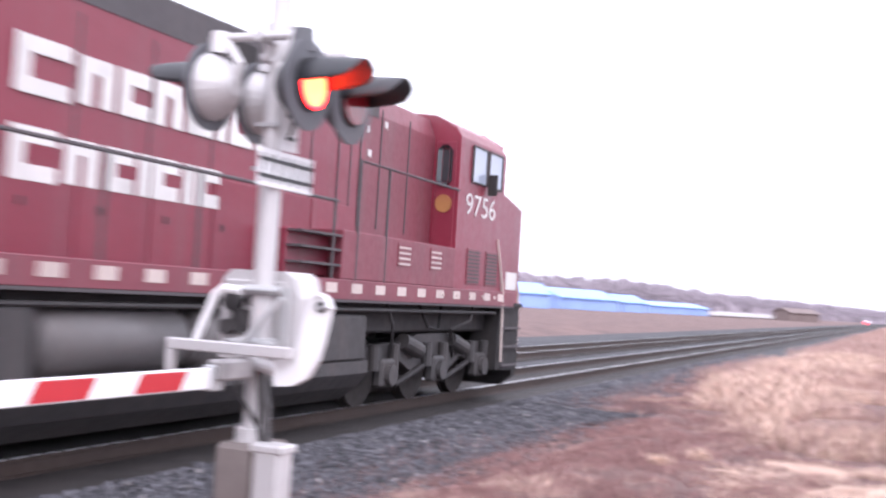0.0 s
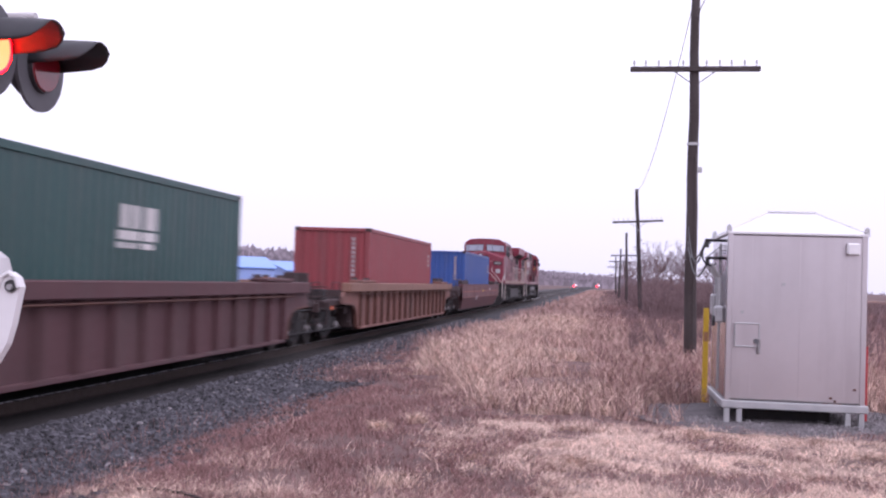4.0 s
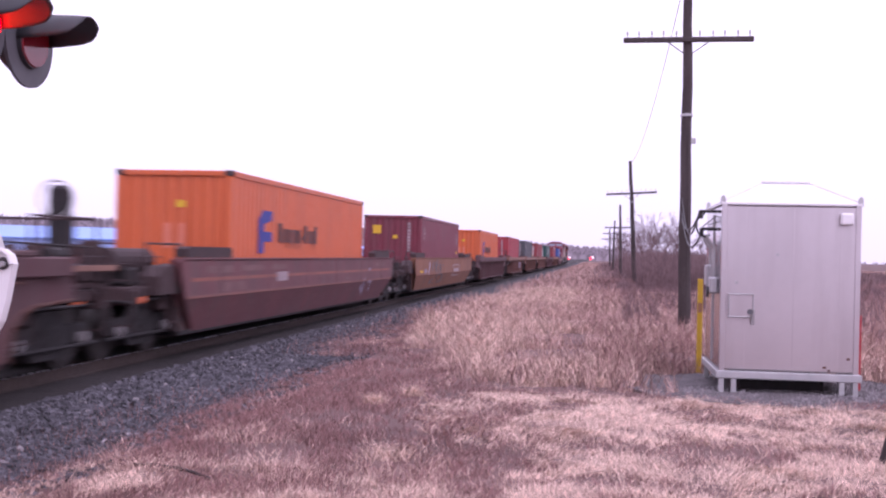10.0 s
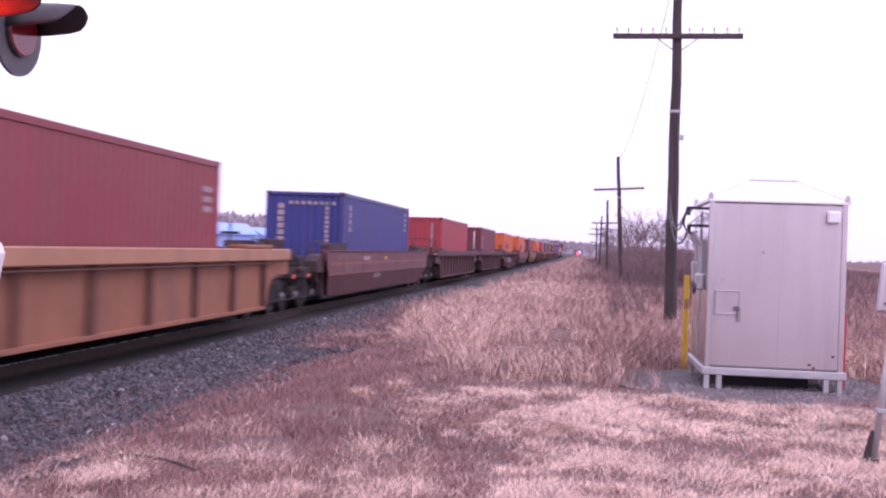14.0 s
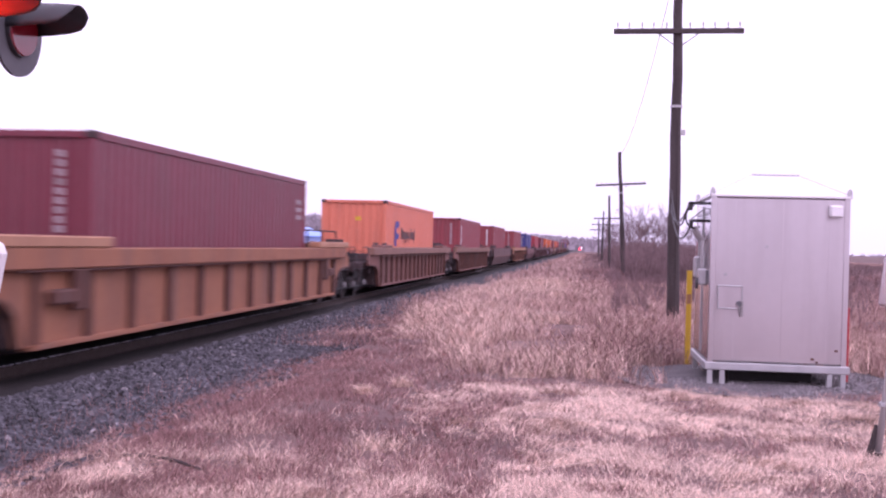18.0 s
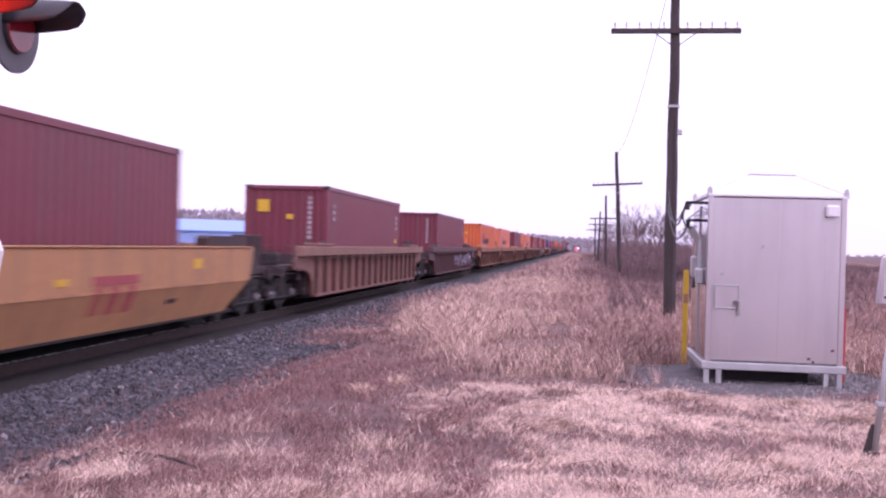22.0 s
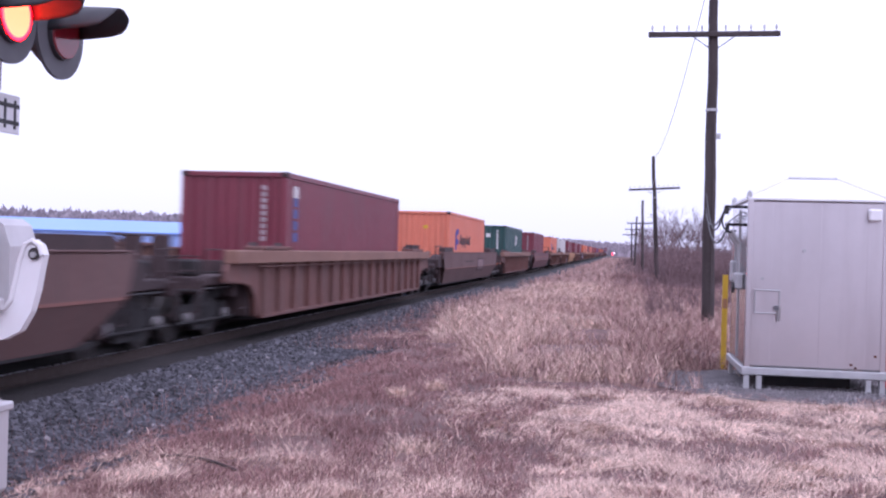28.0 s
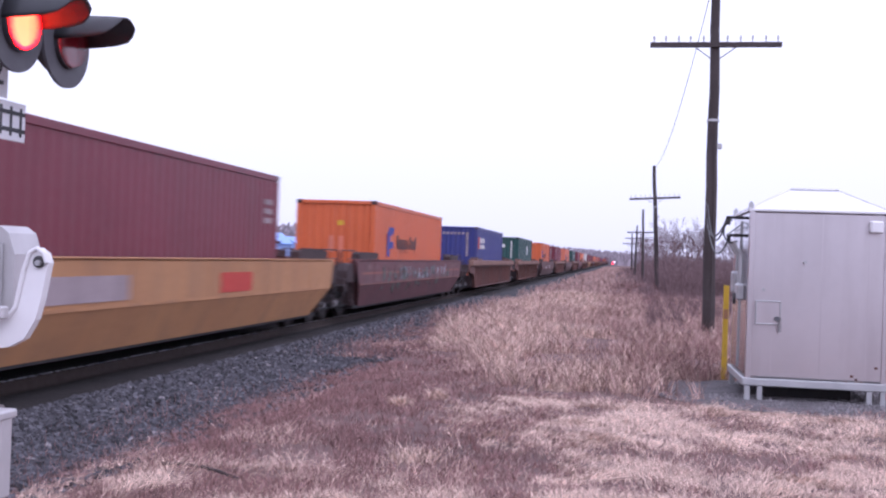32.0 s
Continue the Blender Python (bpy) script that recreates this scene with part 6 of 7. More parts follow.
    part("cab_front", slab(B(), [(-1.49, 3.6), (1.49, 3.6), (1.49, 4.40), (1.38, 4.56), (1.0, 4.76), (0.4, 4.80), (-0.4, 4.80), (-1.0, 4.76), (-1.38, 4.56), (-1.49, 4.40)], "y", y1, y1 + 0.09), red, t)
    part("roof_lip", bar_path(B(), [(-1.42, y1 + 0.06, 4.56), (-1.02, y1 + 0.06, 4.79), (-0.4, y1 + 0.06, 4.84), (0.4, y1 + 0.06, 4.84), (1.02, y1 + 0.06, 4.79), (1.42, y1 + 0.06, 4.56)], 0.03), red, t)
    for s in (-1, 1):
        yw = y1 + 0.09
        out = [(s * 0.12, 3.99), (s * 1.40, 3.94), (s * 1.36, 4.38), (s * 0.12, 4.44)]
        pane = part("windshield", slab(B(), out, "y", yw - 0.01, yw + 0.012), M["windshield"], t, "wide windshield pane with the sky's paleness in its colour")
        part("window_frame", bar_path(B(), [(a, yw + 0.012, b) for a, b in out + out[:1]], 0.028, 6), M["loco_roof"], pane, "dark rubber window frame")
        part("wiper", bar_path(B(), [(s * 0.62, yw + 0.03, 3.95), (s * 0.50, yw + 0.035, 4.34)], 0.012, 5), M["black_steel"], pane)
        part("wiper", bar_path(B(), [(s * 1.12, yw + 0.03, 3.95), (s * 1.20, yw + 0.035, 4.30)], 0.012, 5), M["black_steel"], pane)
        xs = s * 1.50
        for k, (ya, yb) in enumerate(((7.50, 8.16), (8.28, 8.96))):
            w = part("cab_window", box(B(), *sorted((xs, xs + s * 0.02)), ya, yb, 3.74, 4.36, 0.01), M["windshield"], t, "cab side window")
            part("window_frame", bar_path(B(), [(xs + s * 0.02, ya, 3.74), (xs + s * 0.02, yb, 3.74), (xs + s * 0.02, yb, 4.36), (xs + s * 0.02, ya, 4.36), (xs + s * 0.02, ya, 3.74)], 0.025, 6), M["loco_roof"], w)
        part("mirror", box(B(), *sorted((xs + s * 0.03, xs + s * 0.20)), 8.24, 8.29, 3.58, 3.95, 0.01), M["black_steel"], t)
        part("cab_door_window", box(B(), *sorted((s * 1.12, s * 1.38)), y0 - 0.03, y0 - 0.004, 3.60, 4.28, 0.08), M["window"], t, "arched cab door window")
        part("cab_door", box(B(), *sorted((s * 1.07, s * 1.44)), y0 - 0.02, y0 - 0.002, 1.9, 4.35, 0.01), red, t)
        part("door_emblem", rod(B(), (s * 1.25, y0 - 0.04, 3.30), (s * 1.25, y0 - 0.021, 3.30), 0.15, 20), M["loco_gold"], t, "round gold emblem")
        words(number, 0.52, M["lettering"] if not newer else M["lettering_worn"], t, pose(s * 1.508, 8.03, 3.33, 90, 0, 90 * s) @ Matrix.Diagonal((1.45, 1.0, 1.0, 1.0)), "white road number")
        for k, ya in enumerate((7.2, 8.1)):
            lv = part("louvre", box(B(), *sorted((s * 1.50, s * 1.515)), ya + 0.3, ya + 0.9, 1.98, 2.6, 0.006), worn, t, "louvred panel")
            for j in range(9):
                part("slat", cached("louvre_slat", lambda: box(B(), -0.006, 0.012, -0.27, 0.27, -0.014, 0.014), worn), M["loco_roof"], lv, at=pose(s * 1.515, ya + 0.6, 2.03 + j * 0.064))
        # equipment boxes on the deck behind the cab
        part("equipment_box", box(B(), *sorted((s * 1.02, s * 1.52)), 3.0, y0 - 0.01, 1.9, 2.56, 0.015), worn, t, "dusty equipment box beside the cab")
        for j in range(2):
            lv = part("louvre", box(B(), *sorted((s * 1.52, s * 1.53)), 4.7 + j * 1.2, 5.15 + j * 1.2, 2.15, 2.5), worn, t)
            for k in range(4):
                part("slat", box(B(), *sorted((s * 1.53, s * 1.545)), 4.73 + j * 1.2, 5.12 + j * 1.2, 2.18 + k * 0.08, 2.21 + k * 0.08), M["stripe"], lv)
        well = part("step_box", box(B(), *sorted((s * 1.04, s * 1.30)), 1.9, 2.99, 1.92, 2.50, 0.02), red, t, "recessed red step box")
        for z in (2.08, 2.28, 2.47):
            part("tread", box(B(), *sorted((s * 1.30, s * 1.52)), 1.92, 2.97, z - 0.015, z + 0.015), M["loco_roof"], well)
        for k, (ya, za, zb) in enumerate(((3.6, 2.7, 4.2), (4.25, 2.7, 4.35), (4.9, 2.7, 4.5), (5.9, 2.7, 4.5))):
            part("panel_seam", box(B(), *sorted((s * 1.02, s * 1.032)), ya, ya + 0.03, za, zb), M["loco_roof"], t)
        for ya, za in ((3.55, 3.95), (4.4, 4.1), (5.0, 4.25), (4.5, 3.75)):
            part("decal", box(B(), *sorted((s * 1.02, s * 1.034)), ya, ya + 0.1, za, za + 0.1), M["lettering"], t, "small white decal")
        part("sill_lip", box(B(), *sorted((s * 1.52, s * 1.58)), -9.2, 9.9, 1.60, 1.63), M["loco_roof"], t)
        for ya in (6.4, 7.0, 7.6, 8.2, 8.8):
            part("grab_bolt", rod(B(), (s * 1.565, ya, 1.78), (s * 1.585, ya, 1.78), 0.03, 8), M["stripe"], t)
        part("number_patch", box(B(), *sorted((s * 1.50, s * 1.508)), 9.55, 10.15, 1.95, 2.28), M["lettering"], t, "pale worn builder patch")
        # handrails and end steps
        rail = B()
        pts = [(s * 1.50, -8.9, 2.05), (s * 1.50, -8.9, 2.85), (s * 1.50, -8.6, 2.92), (s * 1.50, 2.83, 2.92)]
        bar_path(rail, pts, 0.022)
        for k in range(8):
            rod(rail, (s * 1.50, -7.6 + k * 1.48, 1.70), (s * 1.50, -7.6 + k * 1.48, 2.92), 0.02, 6)
        part("handrail", rail, M["loco_roof"] if not newer else M["stripe"], t, "long pipe handrail")
        rail = B()
        bar_path(rail, [(s * 1.51, 3.4, 1.75), (s * 1.51, 3.4, 3.53), (s * 1.51, 6.94, 3.53)], 0.024)
        rod(rail, (s * 1.51, 4.3, 1.75), (s * 1.51, 4.3, 3.53), 0.022, 6)
        part("handrail", rail, M["loco_roof"], t, "handrail by the cab")
        for e in (-1, 1):
            st = part("step_well", slab(B(), [(e * 9.25, 0.45), (e * 9.35, 1.65), (e * 10.45, 1.65), (e * 10.45, 0.40)], "x", *sorted((s * 0.95, s * 1.5))), M["black_steel"], t, "boarding steps")
            for z in (0.5, 0.85, 1.2):
                part("tread", box(B(), *sorted((s * 1.1, s * 1.56)), *sorted((e * 9.5, e * 10.4)), z, z + 0.04), M["loco_roof"], st)
            rl = B()
            bar_path(rl, [(s * 1.55, e * 9.4, 0.6), (s * 1.55, e * 9.3, 1.9), (s * 1.5, e * 9.0, 2.85)], 0.025)
            bar_path(rl, [(s * 1.45, e * 10.48, 0.6), (s * 1.45, e * 10.48, 1.9), (s * 1.45, e * 10.0, 2.75)], 0.025)
            part("step_rail", rl, M["stripe"], t, "pale grab rail at the steps")
    for e in (-1, 1):
        part("pilot", slab(B(), [(-1.45, 0.3), (-1.2, 0.1), (1.2, 0.1), (1.45, 0.3), (1.45, 1.62), (-1.45, 1.62)], "y", *sorted((e * 10.3, e * 10.52))), M["black_steel"], t, "black pilot plate")
        part("coupler", box(box(B(), -0.14, 0.14, *sorted((e * 10.5, e * 11.0)), 0.74, 0.96, 0.03), -0.22, 0.22, *sorted((e * 10.95, e * 11.2)), 0.68, 1.0, 0.05), M["black_steel"], t)
        for x in (-0.7, 0.7):
            part("air_hose", bar_path(B(), [(x, e * 10.52, 0.9), (x, e * 10.7, 0.6), (x * 0.7, e * 10.9, 0.45)], 0.03), M["black_steel"], t)
        if e > 0:
            continue
        er = B()
        for x in (-1.35, -0.55, 0.55, 1.35):
            rod(er, (x, e * 10.4, 1.7), (x, e * 10.4, 2.7), 0.02, 6)
        rod(er, (-1.35, e * 10.4, 2.7), (-0.55, e * 10.4, 2.7), 0.02, 6)
        rod(er, (0.55, e * 10.4, 2.7), (1.35, e * 10.4, 2.7), 0.02, 6)
        part("end_handrail", er, M["stripe"], t)
    # nose fittings
    hl = part("headlight", box(B(), 0.04, 0.28, yn - 0.02, yn + 0.10, 3.27, 3.74, 0.03), M["loco_roof"], t, "headlight housing with two lamps")
    for z in (3.39, 3.61):
        part("lamp", rod(B(), (0.16, yn + 0.10, z), (0.16, yn + 0.115, z), 0.095, 14), M["gate_white"], hl, "pale headlight lens")
    part("nose_window", box(B(), -0.36, -0.12, yn - 0.01, yn + 0.012, 3.33, 3.62, 0.02), M["window"], t, "small dark nose window")
    part("nose_door", box(B(), -0.52, 0.36, yn, yn + 0.012, 1.86, 3.26, 0.005), red, t)
    for x in (-1.05, 1.12):
        nb = part("number_board", box(B(), x - 0.29, x + 0.29, yn - 0.06, yn + 0.03, 2.97, 3.22, 0.01), M["sign_black"], t, "black number board")
        words(number, 0.2, M["lettering"], nb, pose(x, yn + 0.034, 3.095, 90, 0, 180))
    for x in (-1.09, 1.16):
        ml = part("marker_light", box(B(), x - 0.16, x + 0.16, yn, yn + 0.06, 2.40, 2.68, 0.02), M["galvanised"], t, "square marker light")
        part("lens", box(B(), x - 0.09, x + 0.09, yn + 0.06, yn + 0.07, 2.47, 2.61, 0.01), M["porcelain"], ml, "pale green lens")
    for x in (-0.30, 1.0):
        dl = part("ditch_light", rod(B(), (x, yn, 2.08), (x, yn + 0.14, 2.08), 0.13, 16), M["galvanised"], t, "round ditch light")
        part("lens", rod(B(), (x, yn + 0.14, 2.08), (x, yn + 0.15, 2.08), 0.10, 16), M["gate_white"], dl)
    # pale block shapes of the emblem on the nose
    for x0, x1, z0, z1 in ((0.64, 0.82, 2.70, 3.10), (0.20, 0.64, 2.98, 3.10), (0.20, 0.64, 2.70, 2.82), (0.20, 0.34, 2.90, 2.98), (-0.02, 0.10, 2.70, 3.10), (-0.34, -0.02, 2.98, 3.10), (-0.34, -0.02, 2.82, 2.90), (-0.34, -0.22, 2.70, 3.08)):
        part("letter_shape", box(B(), x0, x1, yn + 0.013, yn + 0.019, z0, z1), M["lettering"], t)
    # front platform, anticlimber and pale stair rails
    part("anticlimber", box(B(), -1.2, 1.2, yn, yn + 0.32, 1.66, 1.78, 0.02), M["black_steel"], t)
    part("platform_edge", box(B(), -0.9, 0.95, yn + 0.32, yn + 0.34, 1.74, 1.80), M["stripe"], t, "pale platform edge")
    for s in (-1, 1):
        for dx in (0.0, 0.32):
            part("stair_rail", bar_path(B(), [(s * (0.36 + dx), yn + 0.22, 2.66 + dx * 0.5), (s * (0.36 + dx), yn + 0.22, 2.56), (s * (1.16 + dx * 0.9), yn + 0.16, 1.74 - dx * 0.1), (s * (1.17 + dx * 0.9), yn + 0.12, 0.75)], 0.028, 7), M["stripe"], t, "pale diagonal stair rail")
        part("nose_grab", bar_path(B(), [(s * 0.55, yn + 0.02, 3.22), (s * 0.55, yn + 0.07, 3.2), (s * 0.72, yn + 0.07, 3.2), (s * 0.72, yn + 0.02, 3.22)], 0.014, 5), M["stripe"], t)
    # letter shapes of the name on both hood sides, and the gold emblem
    for s in (-1, 1):
        x0, x1 = sorted((s * 1.036, s * 1.042))
        rows = ((3.62, 0.47, (0.82, 0.58, 0.56, 0.58, 0.56, 0.26, 0.58, 0.56)), (2.82, 0.44, (0.70, 0.55, 0.53, 0.23, 0.53, 0.23, 0.53)))
        for z, h, ws in rows:
            y = (1.9 if not newer else 1.1) if s < 0 else (-2.43 if not newer else -3.1)
            for k, w in enumerate(ws):
                hh = h * (1.12 if k == 0 else 1.0)
                ya, yb = (y - w * 0.86, y) if s < 0 else (y, y + w * 0.86)
                m = M["lettering"] if not newer else M["lettering_worn"]
                up, dn = (yb, ya) if s < 0 else (ya, yb)
                sgn = -1 if s < 0 else 1
                th = 0.19
                part("letter_shape", box(B(), x0, x1, *sorted((up, up + sgn * th)), z - hh / 2, z + hh / 2), m, t)
                if w > 0.3:
                    part("letter_shape", box(B(), x0, x1, *sorted((up + sgn * th, dn)), z + hh / 2 - 0.15, z + hh / 2), m, t)
                    if k % 2:
                        part("letter_shape", box(B(), x0, x1, *sorted((dn - sgn * th, dn)), z - hh / 2, z + hh / 2 - 0.15), m, t)
                    else:
                        part("letter_shape", box(B(), x0, x1, *sorted((up + sgn * th, dn)), z - hh / 2, z - hh / 2 + 0.15), m, t)
                y += w * sgn
        if not newer:
            em = B()
            pts = [(-3.95 + 0.72 * math.cos(a) * (1 if math.sin(a) < 0 else 0.8), 3.1 + 0.92 * math.sin(a)) for a in np.linspace(0, math.tau, 22)[:-1]]
            slab(em, [(float(a), float(b)) for a, b in pts], "x", x0, x1)
            part("emblem", em, M["loco_gold"], t, "large faded gold emblem")
    # fuel tank and air reservoirs
    part("fuel_tank", slab(B(), [(-1.35, 0.42), (-1.5, 0.62), (-1.5, 1.3 if newer else 0.79), (1.5, 1.3 if newer else 0.79), (1.5, 0.62), (1.35, 0.42), (1.1, 0.22), (-1.1, 0.22)], "y", -3.7, 4.0), M["tank_grey"], t, "sooty grey fuel tank")
    for s in (-1, 1):
        if not newer:
            for ya, yb in ((-2.30, -0.18), (0.02, 2.32)):
                part("air_reservoir", rod(rod(rod(B(), (s * 1.20, ya + 0.06, 1.13), (s * 1.20, yb - 0.06, 1.13), 0.33, 24), (s * 1.20, ya, 1.13), (s * 1.20, ya + 0.06, 1.13), 0.24, 24, 0.33), (s * 1.20, yb - 0.06, 1.13), (s * 1.20, yb, 1.13), 0.33, 24, 0.24), M["reservoir"], t, "round air reservoir", smooth=True)
            part("battery_box", box(B(), *sorted((s * 0.9, s * 1.5)), -3.68, -2.42, 0.80, 1.45, 0.03), M["tank_grey"], t)
            part("battery_box", box(B(), *sorted((s * 0.9, s * 1.5)), 2.45, 3.9, 0.80, 1.42, 0.03), M["tank_grey"], t)
        for yc in (-7.0, 7.0):
            part("sand_pipe", bar_path(B(), [(s * 1.40, yc - 2.3, 1.62), (s * 1.42, yc - 2.1, 1.3), (s * 1.2, yc - 1.6, 0.7)], 0.025), M["tank_grey"], t)
            part("sand_pipe", bar_path(B(), [(s * 1.40, yc + 1.2, 1.62), (s * 1.44, yc + 1.0, 1.35), (s * 1.3, yc + 0.5, 1.2), (s * 1.2, yc + 0.9, 0.7)], 0.025), M["tank_grey"], t)
            part("traction_cable", bar_path(B(), [(s * 1.3, yc - 0.9, 1.6), (s * 1.38, yc - 0.7, 1.25), (s * 1.36, yc - 0.2, 1.2), (s * 1.3, yc, 1.6)], 0.03), M["black_steel"], t)
        part("air_pipe", bar_path(B(), [(s * 1.45, -9.0, 1.5), (s * 1.45, -4, 1.48), (s * 1.45, 3.8, 1.5), (s * 1.45, 9.2, 1.5)], 0.03), M["tank_grey"], t)
    # three-axle trucks
    for yc in (-7.0, 7.0):
        tr = part("truck", box(B(), -0.85, 0.85, -2.3, 2.3, 0.55, 0.9, 0.04), M["black_steel"], t, "heavy three-axle truck", at=pose(0, yc, 0))
        for s in (-1, 1):
            fr = B()
            slab(fr, [(-2.6, 0.62), (-2.5, 0.95), (-1.2, 1.0), (-0.6, 1.12), (0.6, 1.12), (1.2, 1.0), (2.5, 0.95), (2.6, 0.62), (1.9, 0.56), (1.3, 0.72), (0.75, 0.5), (-0.75, 0.5), (-1.3, 0.72), (-1.9, 0.56)], "x", *sorted((s * 1.02, s * 1.18)))
            part("side_frame", fr, M["tank_grey"], tr, "dusty cast side frame")
            for k, yw in enumerate((-1.95, 0.0, 1.95)):
                part("wheel", cached("loco_wheel", lambda: rod(rod(rod(B(), (-0.07, 0, 0), (0.07, 0, 0), 0.53, 30), (-0.1, 0, 0), (-0.07, 0, 0), 0.56, 30), (0.07, 0, 0), (0.16, 0, 0), 0.15, 12), M["wheel_steel"]), None, tr, at=pose(s * 0.755, yw, 0.53, 0, 0, 0 if s > 0 else 180))
                jb = box(B(), *sorted((s * 1.16, s * 1.34)), yw - 0.24, yw + 0.24, 0.34, 0.76, 0.04)
                rod(jb, (s * 1.2, yw, 0.53), (s * 1.42, yw, 0.53), 0.16, 14)
                part("journal_box", jb, M["tank_grey"], tr)
                for dy in (-0.34, 0.34):
                    part("coil_spring", rod(B(), (s * 1.24, yw + dy, 0.6), (s * 1.24, yw + dy, 0.98), 0.09, 10), M["tank_grey"], tr)
                if k < 2:
                    part("brake_cylinder", rod(B(), (s * 1.2, yw + 0.7, 1.02), (s * 1.28, yw + 1.2, 0.86), 0.13, 12), M["tank_grey"], tr)
                    part("brake_rod", rod(B(), (s * 1.22, yw + 0.45, 0.35), (s * 1.22, yw + 1.5, 0.6), 0.05, 8), M["black_steel"], tr)
    return t


lead = build_loco("9756", False)
second = build_loco("8719", True)
MOVING.append((lead, 420.1 - 10.5, 0))
MOVING.append((second, 420.3 - 10.5 - 22.4, 180))

# ---- grass, weeds and scrub ----
def blades(name, pts, material, label, category, lo, hi, width, lean, seed, comb=0.0):
    """Upright dry blades, each a bent, tapered strip of three triangles."""
    rng = np.random.RandomState(seed)
    n = len(pts)
    p = np.array(pts)
    h = rng.uniform(lo, hi, n) * p[:, 3]
    a = rng.uniform(0, math.tau, n)
    if comb:
        swirl = np.array([noise.noise((q[0] * 1.1, q[1] * 0.8, 40.0)) + 0.6 * noise.noise((q[0] * 3.1, q[1] * 2.3, 44.0)) for q in pts])
        a = 1.2 + swirl * 3.6 + rng.normal(0, 1 - comb, n) * 1.2
    face = rng.uniform(-0.9, 0.9, n)
    w = width * rng.uniform(0.6, 1.4, n) * (0.6 + 0.4 * p[:, 1] / 14)
    ux, uy = np.cos(face) * w, np.sin(face) * w
    bend = lean * h * rng.uniform(0.3, 1.6, n)
    dx, dy = np.cos(a) * bend, np.sin(a) * bend
    v = np.zeros((n, 5, 3))
    v[:, 0] = np.stack([p[:, 0] - ux, p[:, 1] - uy, p[:, 2] - 0.02], 1)
    v[:, 1] = np.stack([p[:, 0] + ux, p[:, 1] + uy, p[:, 2] - 0.02], 1)
    v[:, 2] = np.stack([p[:, 0] - ux * 0.7 + dx * 0.35, p[:, 1] - uy * 0.7 + dy * 0.35, p[:, 2] + h * 0.6], 1)
    v[:, 3] = np.stack([p[:, 0] + ux * 0.7 + dx * 0.35, p[:, 1] + uy * 0.7 + dy * 0.35, p[:, 2] + h * 0.6], 1)
    v[:, 4] = np.stack([p[:, 0] + dx, p[:, 1] + dy, p[:, 2] + h], 1)
    base = (np.arange(n) * 5)[:, None]
    tris = np.concatenate([base + np.array([[0, 1, 3]]), base + np.array([[0, 3, 2]]), base + np.array([[2, 3, 4]])], 1).reshape(-1, 3)
    me = bpy.data.meshes.new(name)
    me.vertices.add(n * 5)
    me.vertices.foreach_set("co", v.reshape(-1))
    me.loops.add(len(tris) * 3)
    me.loops.foreach_set("vertex_index", tris.reshape(-1))
    me.polygons.add(len(tris))
    me.polygons.foreach_set("loop_start", np.arange(0, len(tris) * 3, 3))
    me.update(calc_edges=True)
    me.materials.append(material)
    return tagged(new(name, me), label, category, kind="stuff")


def field(x, y, s, k):
    return 0.5 + 0.5 * noise.noise((x * s + k * 7.1, y * s, k * 3.3))


def coarse(fn):
    """Remembers a slow field on a lattice that widens with the distance."""
    seen = {}
    def at(x, y, *more):
        c = 0.06 if y < 18 else 0.15 if y < 45 else 0.5
        key = (int(x // c), int(y // c), *more)
        if key not in seen:
            seen[key] = fn((key[0] + 0.5) * c, (key[1] + 0.5) * c, *more)
        return seen[key]
    return at


def step(lo, hi, v):
    k = max(0.0, min(1.0, (v - lo) / (hi - lo)))
    return k * k * (3 - 2 * k)


@coarse
def clump(x, y, s, k):
    return 0.65 * field(x, y, s, k) + 0.35 * field(x, y, s * 2.9, k + 2)


@coarse
def pale(x, y):
    """How much of a spot is pale mown straw: a wide patch before the cabinet, and a thinner one by the road."""
    w = 0.6 * (field(x, y, 0.7, 2) - 0.5) + 0.9 * (field(x, y, 2.1, 5) - 0.5)
    left = np.interp(y, (7.0, 8.4, 9.4, 10.6, 12.3, 13.4, 14.0), (-0.9, -0.75, -0.55, -1.5, -1.8, -1.5, -0.4))
    top = np.interp(x, (-1.6, -0.2, 1.2, 2.5, 5.0), (13.3, 13.8, 13.9, 13.75, 14.0))
    patch = step(-0.12, 0.22, min(x - left, (top - y) * 1.1) + w)
    road = 0.72 * step(-0.5, 0.9, 8.7 - y + 0.25 * (x + 3.0) + w * 2.2) * step(-4.9, -4.2, x) * step(-0.6, -1.5, x)
    worn = clump(x, y, 0.9, 31)
    return max(patch, road) * (1.0 if worn > 0.44 else 0.35 if worn > 0.39 else 0.12)


@coarse
def on_pad(x, y):
    return ((x - 2.45) / 1.95) ** 2 + ((y - 15.5) / 1.75) ** 2 < 1 + 0.9 * (field(x, y, 1.1, 9) - 0.5) + 0.6 * (field(x, y, 3.7, 19) - 0.5)


@coarse
def rest_z(x, y):
    """The top of whatever lies at a spot: soil, or the shoulder of the ballast over it."""
    return max(ground_z(x, y), float(np.interp(x - XT, (2.1, 2.6, 3.0, 3.35, 3.7), (-0.235, -0.27, -0.3, -0.36, -0.6))))


